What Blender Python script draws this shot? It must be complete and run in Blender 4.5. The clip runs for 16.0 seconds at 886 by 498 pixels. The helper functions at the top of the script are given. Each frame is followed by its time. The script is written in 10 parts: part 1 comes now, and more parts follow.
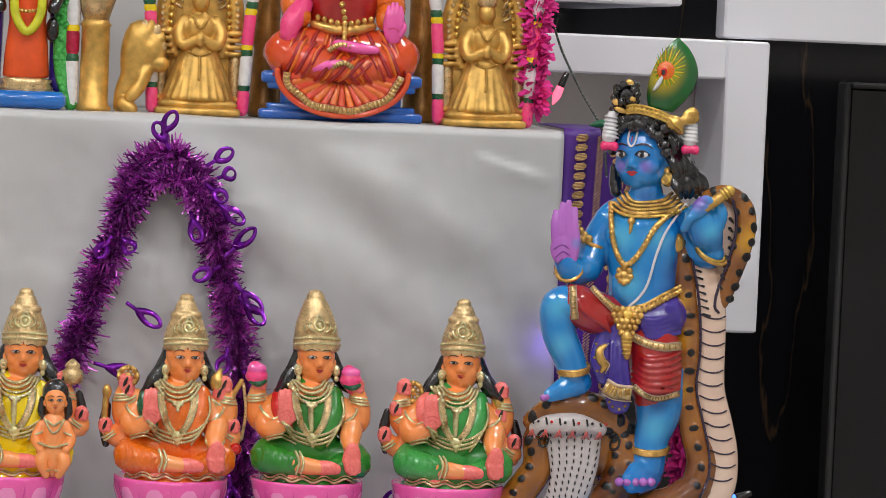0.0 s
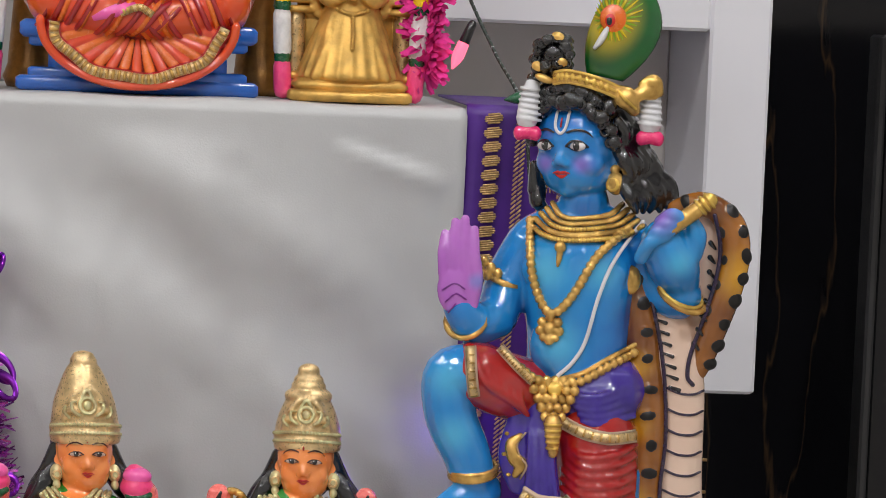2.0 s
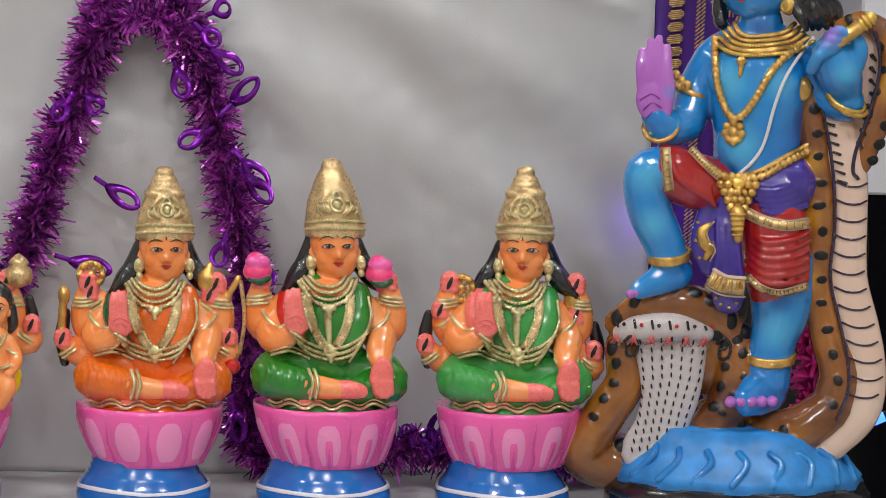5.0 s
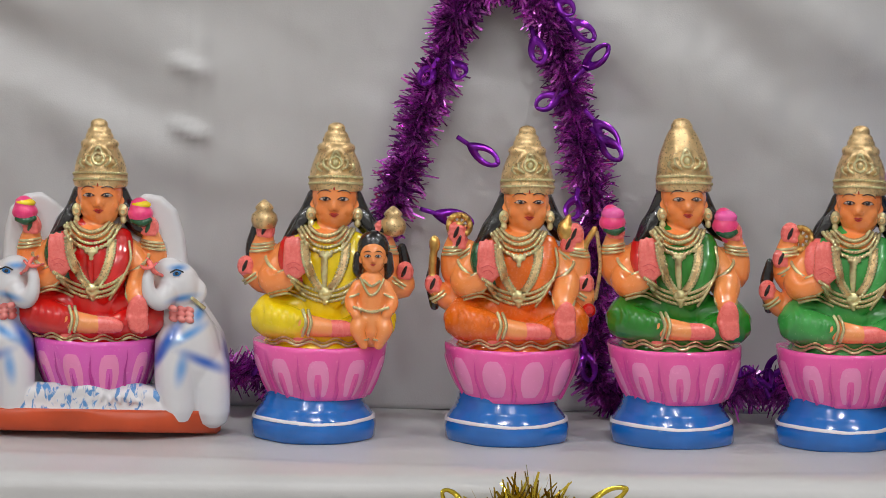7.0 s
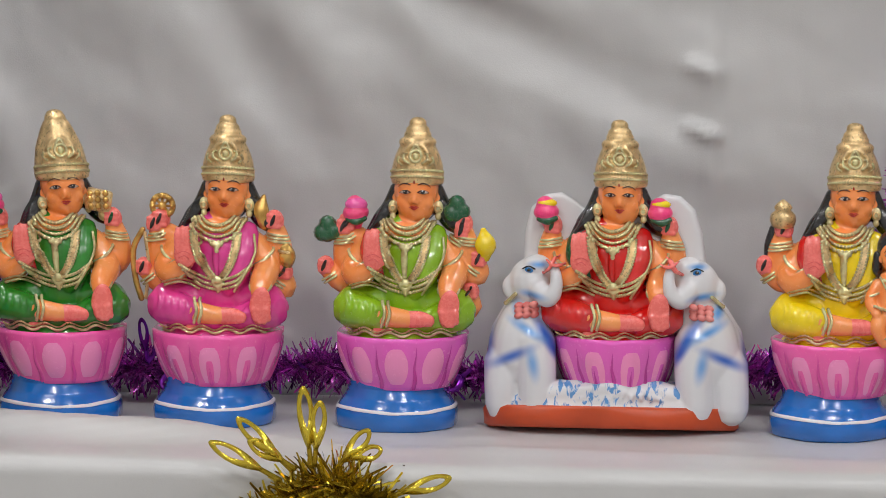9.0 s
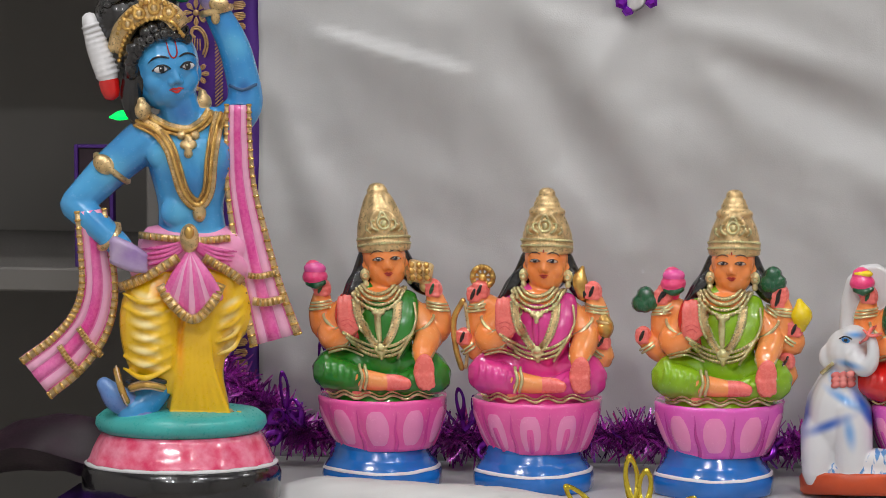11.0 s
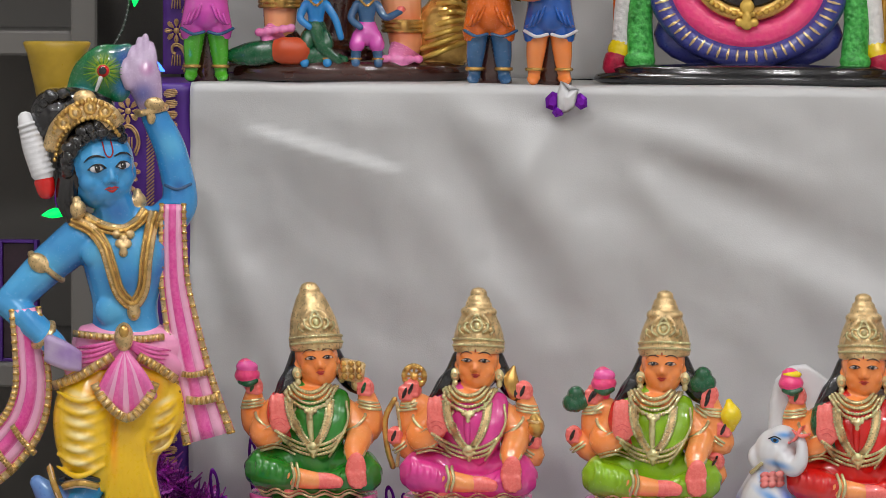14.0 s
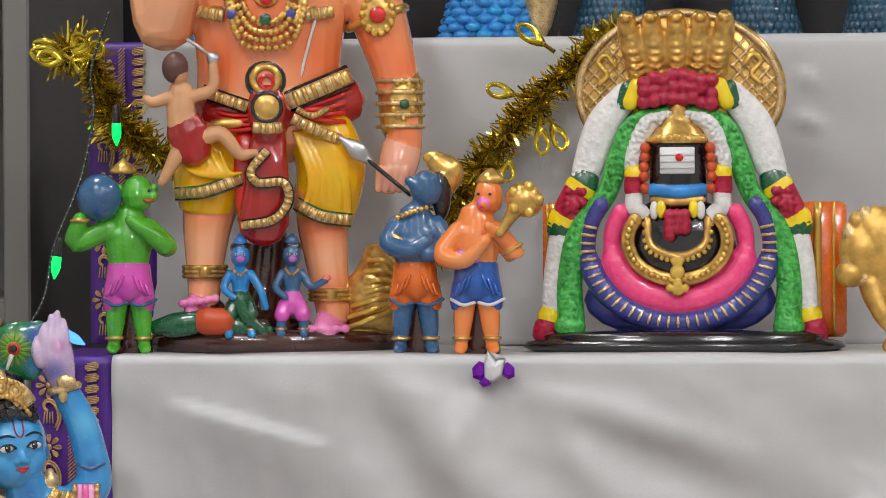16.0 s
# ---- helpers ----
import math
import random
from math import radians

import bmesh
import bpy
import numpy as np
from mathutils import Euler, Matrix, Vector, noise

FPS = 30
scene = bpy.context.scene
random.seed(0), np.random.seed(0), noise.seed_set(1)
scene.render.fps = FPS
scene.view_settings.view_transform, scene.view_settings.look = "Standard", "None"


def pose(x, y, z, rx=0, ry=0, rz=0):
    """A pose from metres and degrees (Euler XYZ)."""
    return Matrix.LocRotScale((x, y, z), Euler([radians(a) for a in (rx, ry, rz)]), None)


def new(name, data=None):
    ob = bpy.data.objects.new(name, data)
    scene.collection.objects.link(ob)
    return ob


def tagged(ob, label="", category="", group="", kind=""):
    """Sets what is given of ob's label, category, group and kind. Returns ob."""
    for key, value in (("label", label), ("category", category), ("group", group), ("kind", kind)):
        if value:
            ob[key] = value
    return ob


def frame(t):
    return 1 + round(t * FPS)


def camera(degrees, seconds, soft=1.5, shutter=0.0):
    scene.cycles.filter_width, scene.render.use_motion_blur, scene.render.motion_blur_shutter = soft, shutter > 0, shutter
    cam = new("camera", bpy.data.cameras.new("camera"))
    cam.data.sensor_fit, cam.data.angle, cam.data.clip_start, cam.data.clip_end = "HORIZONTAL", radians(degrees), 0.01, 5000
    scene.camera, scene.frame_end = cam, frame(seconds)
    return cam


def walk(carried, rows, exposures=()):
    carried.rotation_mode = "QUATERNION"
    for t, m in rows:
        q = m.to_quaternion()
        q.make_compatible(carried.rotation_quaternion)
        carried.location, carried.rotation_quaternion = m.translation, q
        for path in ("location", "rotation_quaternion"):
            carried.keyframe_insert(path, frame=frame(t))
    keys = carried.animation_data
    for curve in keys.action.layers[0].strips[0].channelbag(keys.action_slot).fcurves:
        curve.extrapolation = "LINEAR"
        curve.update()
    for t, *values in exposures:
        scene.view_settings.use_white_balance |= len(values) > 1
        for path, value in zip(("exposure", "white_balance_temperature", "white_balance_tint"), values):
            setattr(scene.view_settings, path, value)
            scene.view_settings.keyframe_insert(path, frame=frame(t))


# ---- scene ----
cam = camera(14.0, 16.0, soft=0.8)
# seconds, eye, (yaw, pitch, roll)
PATH = [
    (0, (0.010, -3.012, 0.440), (-6.39, -3.27, 2.53)),
    (0.5, (0.072, -2.583, 0.439), (-6.25, -3.49, 2.48)),
    (1, (0.128, -2.357, 0.438), (-5.93, -3.96, 2.45)),
    (1.5, (0.180, -2.160, 0.436), (-5.85, -4.24, 2.65)),
    (2, (0.225, -2.000, 0.435), (-6.12, -4.06, 2.49)),
    (2.5, (0.250, -1.925, 0.434), (-5.62, -4.04, 2.18)),
    (3, (0.255, -1.928, 0.433), (-5.43, -4.22, 1.96)),
    (3.5, (0.245, -1.940, 0.432), (-5.18, -5.00, 2.03)),
    (4, (0.220, -2.003, 0.430), (-4.88, -6.13, 1.76)),
    (4.2, (0.207, -2.071, 0.430), (-4.74, -6.24, 1.67)),
    (6.3, (0.090, -2.506, 0.425), (-1.58, -6.44, 1.03)),
    (6.5, (0.080, -2.507, 0.425), (-1.19, -6.52, 1.07)),
    (7, (0.055, -2.513, 0.425), (-0.49, -6.61, 1.00)),
    (7.5, (0.028, -2.530, 0.425), (0.27, -6.52, 1.02)),
    (8, (0.000, -2.534, 0.425), (1.44, -6.60, 0.87)),
    (8.5, (-0.030, -2.545, 0.425), (3.24, -6.65, 0.66)),
    (9, (-0.060, -2.546, 0.425), (5.16, -6.64, 0.36)),
    (9.5, (-0.079, -2.550, 0.425), (6.49, -6.70, 0.19)),
    (10, (-0.098, -2.559, 0.425), (8.25, -6.57, -0.10)),
    (10.2, (-0.105, -2.567, 0.425), (8.94, -6.38, -0.20)),
    (12.3, (-0.165, -2.632, 0.425), (6.95, -4.34, 0.26)),
    (12.5, (-0.165, -2.633, 0.426), (6.81, -4.30, 0.28)),
    (13, (-0.165, -2.633, 0.430), (6.67, -4.18, 0.34)),
    (13.5, (-0.165, -2.629, 0.433), (6.69, -4.16, 0.33)),
    (14, (-0.165, -2.619, 0.437), (6.67, -4.07, 0.35)),
    (14.5, (-0.165, -2.613, 0.440), (6.61, -3.60, 0.19)),
    (15, (-0.143, -2.599, 0.450), (6.78, -2.68, -0.28)),
    (15.5, (-0.122, -2.586, 0.460), (6.88, -1.78, -0.40)),
    (16, (-0.100, -2.556, 0.470), (7.01, -0.51, -0.33)),
]


def held(eye, turn):
    yaw, pitch, roll = turn
    return pose(*eye, 90 + pitch, 0, yaw) @ pose(0, 0, 0, 0, 0, roll)


walk(cam, [(t, held(eye, turn)) for t, eye, turn in PATH], [(0.0, 0.0), (4.0, 0.04), (7.0, -0.12), (10.0, -0.08), (12.5, -0.04), (14.5, -0.02), (16.0, 0.08)])

# ---- light ----
world = bpy.data.worlds.new("room_air")
scene.world = world
world.use_nodes = True
world.node_tree.nodes["Background"].inputs[0].default_value = (0.9, 0.93, 1.0, 1)
world.node_tree.nodes["Background"].inputs[1].default_value = 0.05
scene.view_settings.exposure = -0.06

ROOM = (-1.9, 2.0, -3.9, 0.95, -0.85, 1.75)  # x0, x1, y0, y1, floor, ceiling
# x, y, watts
LAMP_SPOTS = [(-0.95, -1.0, 6.5), (0.05, -1.15, 6.5), (1.0, -1.0, 6.5), (-0.75, -2.6, 17.0), (0.55, -2.6, 17.0), (-0.9, 0.1, 3.0), (0.9, 0.2, 3.0)]


def lamp(x, y, watts, size):
    light = bpy.data.lights.new("downlight_glow", "AREA")
    light.shape, light.size, light.energy, light.color = "DISK", size, watts, (0.985, 0.98, 1.0)
    ob = new("downlight_glow", light)
    ob.location = (x, y, ROOM[5] - 0.03)
    return ob


for lx, ly, watts in LAMP_SPOTS:
    lamp(lx, ly, watts, 0.2)


# ---- materials ----
def nodes_of(name):
    m = bpy.data.materials.new(name)
    m.use_nodes = True
    t = m.node_tree
    return m, t, t.nodes["Principled BSDF"]


def paint(name, col, rough=0.28, metal=0.0, vary=0.18, scale=60.0, bump=0.15, grain=420.0, coat=0.0, second=None, soft=0.0025):
    """Brushed paint: two scales of tone, a fine relief."""
    m, t, p = nodes_of(name)
    n, l = t.nodes, t.links
    tc = n.new("ShaderNodeTexCoord")
    a = n.new("ShaderNodeTexNoise")
    a.inputs["Scale"].default_value, a.inputs["Detail"].default_value = scale, 4
    b = n.new("ShaderNodeTexNoise")
    b.inputs["Scale"].default_value, b.inputs["Detail"].default_value = grain, 3
    l.new(tc.outputs["Object"], a.inputs["Vector"])
    l.new(tc.outputs["Object"], b.inputs["Vector"])
    ramp = n.new("ShaderNodeValToRGB")
    dark = [c * (1 - vary) for c in col]
    lite = list(second) if second else [min(1, c * (1 + vary) + 0.01 * vary) for c in col]
    ramp.color_ramp.elements[0].position, ramp.color_ramp.elements[1].position = 0.3, 0.72
    ramp.color_ramp.elements[0].color, ramp.color_ramp.elements[1].color = (*dark, 1), (*lite, 1)
    l.new(a.outputs["Fac"], ramp.inputs["Fac"])
    l.new(ramp.outputs["Color"], p.inputs["Base Color"])
    rr = n.new("ShaderNodeMapRange")
    rr.inputs["To Min"].default_value, rr.inputs["To Max"].default_value = rough * 0.75, min(1, rough * 1.35)
    l.new(b.outputs["Fac"], rr.inputs["Value"])
    l.new(rr.outputs["Result"], p.inputs["Roughness"])
    mix = n.new("ShaderNodeMath")
    mix.operation = "MULTIPLY_ADD"
    mix.inputs[1].default_value = 0.22
    l.new(b.outputs["Fac"], mix.inputs[0])
    l.new(a.outputs["Fac"], mix.inputs[2])
    bp = n.new("ShaderNodeBump")
    bp.inputs["Strength"].default_value, bp.inputs["Distance"].default_value = bump * 0.55, 0.002
    l.new(mix.outputs[0], bp.inputs["Height"])
    if soft:  # thick paint fills the inner corners and rounds the edges
        bv = n.new("ShaderNodeBevel")
        bv.samples = 4
        bv.inputs["Radius"].default_value = soft
        l.new(bv.outputs["Normal"], bp.inputs["Normal"])
    l.new(bp.outputs["Normal"], p.inputs["Normal"])
    p.inputs["Metallic"].default_value = metal
    p.inputs["Coat Weight"].default_value = min(1.0, coat * 2.2)
    p.inputs["Coat Roughness"].default_value = 0.03
    if coat:  # the varnish is a little wavy of its own
        w = n.new("ShaderNodeTexNoise")
        w.inputs["Scale"].default_value, w.inputs["Detail"].default_value = 150, 3
        l.new(tc.outputs["Object"], w.inputs["Vector"])
        cb = n.new("ShaderNodeBump")
        cb.inputs["Strength"].default_value, cb.inputs["Distance"].default_value = 0.18, 0.002
        l.new(w.outputs["Fac"], cb.inputs["Height"])
        l.new(cb.outputs["Normal"], p.inputs["Coat Normal"])
    return m


def rgb(r, g, b):
    """Linear colour from a 0 to 255 one."""
    return tuple((c / 255 / 12.92) if c < 10 else ((c / 255 + 0.055) / 1.055) ** 2.4 for c in (r, g, b))


def foil(name, col, rough=0.16):
    m, t, p = nodes_of(name)
    n, l = t.nodes, t.links
    g = n.new("ShaderNodeNewGeometry")
    ramp = n.new("ShaderNodeValToRGB")
    ramp.color_ramp.elements[0].color = (*[c * 0.22 for c in col], 1)
    ramp.color_ramp.elements[1].color = (*[min(1, c * 1.7 + 0.05) for c in col], 1)
    l.new(g.outputs["Random Per Island"], ramp.inputs["Fac"])
    l.new(ramp.outputs["Color"], p.inputs["Base Color"])
    p.inputs["Metallic"].default_value, p.inputs["Roughness"].default_value = 0.8, rough
    return m


def satin(name):
    """White satin: soft sheen, woven grain, faint creases."""
    m, t, p = nodes_of(name)
    n, l = t.nodes, t.links
    tc = n.new("ShaderNodeTexCoord")
    big = n.new("ShaderNodeTexNoise")
    big.inputs["Scale"].default_value, big.inputs["Detail"].default_value = 9, 3
    fine = n.new("ShaderNodeTexNoise")
    fine.inputs["Scale"].default_value, fine.inputs["Detail"].default_value = 900, 2
    l.new(tc.outputs["Object"], big.inputs["Vector"])
    l.new(tc.outputs["Object"], fine.inputs["Vector"])
    ramp = n.new("ShaderNodeValToRGB")
    ramp.color_ramp.elements[0].color, ramp.color_ramp.elements[1].color = (0.475, 0.478, 0.482, 1), (0.605, 0.610, 0.612, 1)
    l.new(big.outputs["Fac"], ramp.inputs["Fac"])
    l.new(ramp.outputs["Color"], p.inputs["Base Color"])
    p.inputs["Roughness"].default_value = 0.36
    p.inputs["Sheen Weight"].default_value = 0.25
    p.inputs["Sheen Roughness"].default_value = 0.4
    p.inputs["Anisotropic"].default_value = 0.5
    bp = n.new("ShaderNodeBump")
    bp.inputs["Strength"].default_value, bp.inputs["Distance"].default_value = 0.12, 0.001
    l.new(fine.outputs["Fac"], bp.inputs["Height"])
    l.new(bp.outputs["Normal"], p.inputs["Normal"])
    return m


def marble(name):
    m, t, p = nodes_of(name)
    n, l = t.nodes, t.links
    tc = n.new("ShaderNodeTexCoord")
    w = n.new("ShaderNodeTexNoise")
    w.inputs["Scale"].default_value, w.inputs["Detail"].default_value = 1.6, 6
    mp = n.new("ShaderNodeMapping")
    mp.inputs["Rotation"].default_value = (0, 0.2, 0)
    mp.inputs["Scale"].default_value = (5.5, 1, 0.8)
    l.new(tc.outputs["Object"], mp.inputs["Vector"])
    l.new(mp.outputs["Vector"], w.inputs["Vector"])
    ramp = n.new("ShaderNodeValToRGB")
    e = ramp.color_ramp.elements
    e[0].position, e[0].color = 0.495, (0.012, 0.012, 0.015, 1)
    e[1].position, e[1].color = 0.505, (0.012, 0.012, 0.015, 1)
    mid = e.new(0.5)
    mid.color = (0.09, 0.055, 0.03, 1)
    l.new(w.outputs["Fac"], ramp.inputs["Fac"])
    l.new(ramp.outputs["Color"], p.inputs["Base Color"])
    p.inputs["Roughness"].default_value = 0.12
    return m


def glow(name, col, power):
    m, t, p = nodes_of(name)
    p.inputs["Base Color"].default_value = (*[c * 0.3 for c in col], 1)
    p.inputs["Emission Color"].default_value = (*col, 1)
    p.inputs["Emission Strength"].default_value = power
    p.inputs["Roughness"].default_value = 0.2
    return m


def washed(name, base, stroke, stretch, low, high, amount=1.0):
    """White clay brushed over with a thin blue wash in soft strokes."""
    m = paint(name, base, 0.3, vary=0.05, scale=40, bump=0.12, coat=0.2)
    t = m.node_tree
    n, l = t.nodes, t.links
    p = n["Principled BSDF"]
    under = p.inputs["Base Color"].links[0].from_socket
    tc, mp, a = n.new("ShaderNodeTexCoord"), n.new("ShaderNodeMapping"), n.new("ShaderNodeTexNoise")
    mp.inputs["Rotation"].default_value = (0, radians(24), 0)
    mp.inputs["Scale"].default_value = stretch
    a.inputs["Scale"].default_value, a.inputs["Detail"].default_value, a.inputs["Distortion"].default_value = 1.0, 3, 0.6
    l.new(tc.outputs["Object"], mp.inputs["Vector"])
    l.new(mp.outputs["Vector"], a.inputs["Vector"])
    r = n.new("ShaderNodeMapRange")
    r.inputs["From Min"].default_value, r.inputs["From Max"].default_value, r.inputs["To Max"].default_value = low, high, amount
    l.new(a.outputs["Fac"], r.inputs["Value"])
    mx = n.new("ShaderNodeMix")
    mx.data_type = "RGBA"
    l.new(r.outputs["Result"], mx.inputs["Factor"])
    l.new(under, mx.inputs["A"])
    mx.inputs["B"].default_value = (*stroke, 1)
    l.new(mx.outputs["Result"], p.inputs["Base Color"])
    return m


def airbrushed(name, col, second, spots, rough=0.2, coat=0.5):
    """Glossy paint with soft blushes of other colours, some putting light or shade into the colour: spots of (centre,
    radius, colour, strength).
    """
    m = paint(name, col, rough, vary=0.06, scale=18, bump=0.06, coat=coat, second=second)
    t = m.node_tree
    n, l = t.nodes, t.links
    p = n["Principled BSDF"]
    tc = n.new("ShaderNodeTexCoord")
    sock = p.inputs["Base Color"].links[0].from_socket
    for centre, radius, tint, strength in spots:
        wide = radius if hasattr(radius, "__len__") else (radius, radius, radius, 0)
        mp = n.new("ShaderNodeMapping")
        mp.vector_type = "TEXTURE"
        mp.inputs["Location"].default_value, mp.inputs["Scale"].default_value = centre, wide[:3]
        mp.inputs["Rotation"].default_value = (0, radians(wide[3]), 0)
        l.new(tc.outputs["Object"], mp.inputs["Vector"])
        far = n.new("ShaderNodeVectorMath")
        far.operation = "LENGTH"
        l.new(mp.outputs["Vector"], far.inputs[0])
        r = n.new("ShaderNodeMapRange")
        r.interpolation_type = "SMOOTHSTEP"
        r.inputs["From Min"].default_value, r.inputs["From Max"].default_value = 0.0, 1.0
        r.inputs["To Min"].default_value, r.inputs["To Max"].default_value = strength, 0.0
        l.new(far.outputs["Value"], r.inputs["Value"])
        mx = n.new("ShaderNodeMix")
        mx.data_type = "RGBA"
        l.new(r.outputs["Result"], mx.inputs[0])
        l.new(sock, mx.inputs[6])
        mx.inputs[7].default_value = (*tint, 1)
        sock = mx.outputs[2]
    l.new(sock, p.inputs["Base Color"])
    return m


def strokes_white(name, c, unit, foot, tip):
    """White clay with a few soft brush strokes of blue on each elephant."""
    spots = []
    for e in (-1, 1):
        for x, h, d, wx, wz, turn, deep in ((128, 612, 70, 13, 60, 32, 1), (188, 650, 56, 52, 13, 24, 1), (150, 664, 64, 12, 36, 10, 0), (232, 640, 10, 13, 64, -6, 1), (160, 604, 60, 44, 11, -30, 0), (150, 540, 60, 30, 9, -10, 0), (178, 566, 40, 12, 24, 20, 0), (142, 486, 56, 20, 8, 0, 0), (112, 640, 60, 10, 40, 30, 1)):
            spots.append(((unit * (c + e * x), -unit * d, unit * (foot - h + tip * d)), (unit * wx * 1.4, unit * 70, unit * wz * 1.25, e * turn), rgb(18, 92, 190) if deep else rgb(80, 150, 216), 1.0))
    return airbrushed(name, (0.74, 0.74, 0.76), (0.70, 0.71, 0.74), spots, 0.3, 0.2)


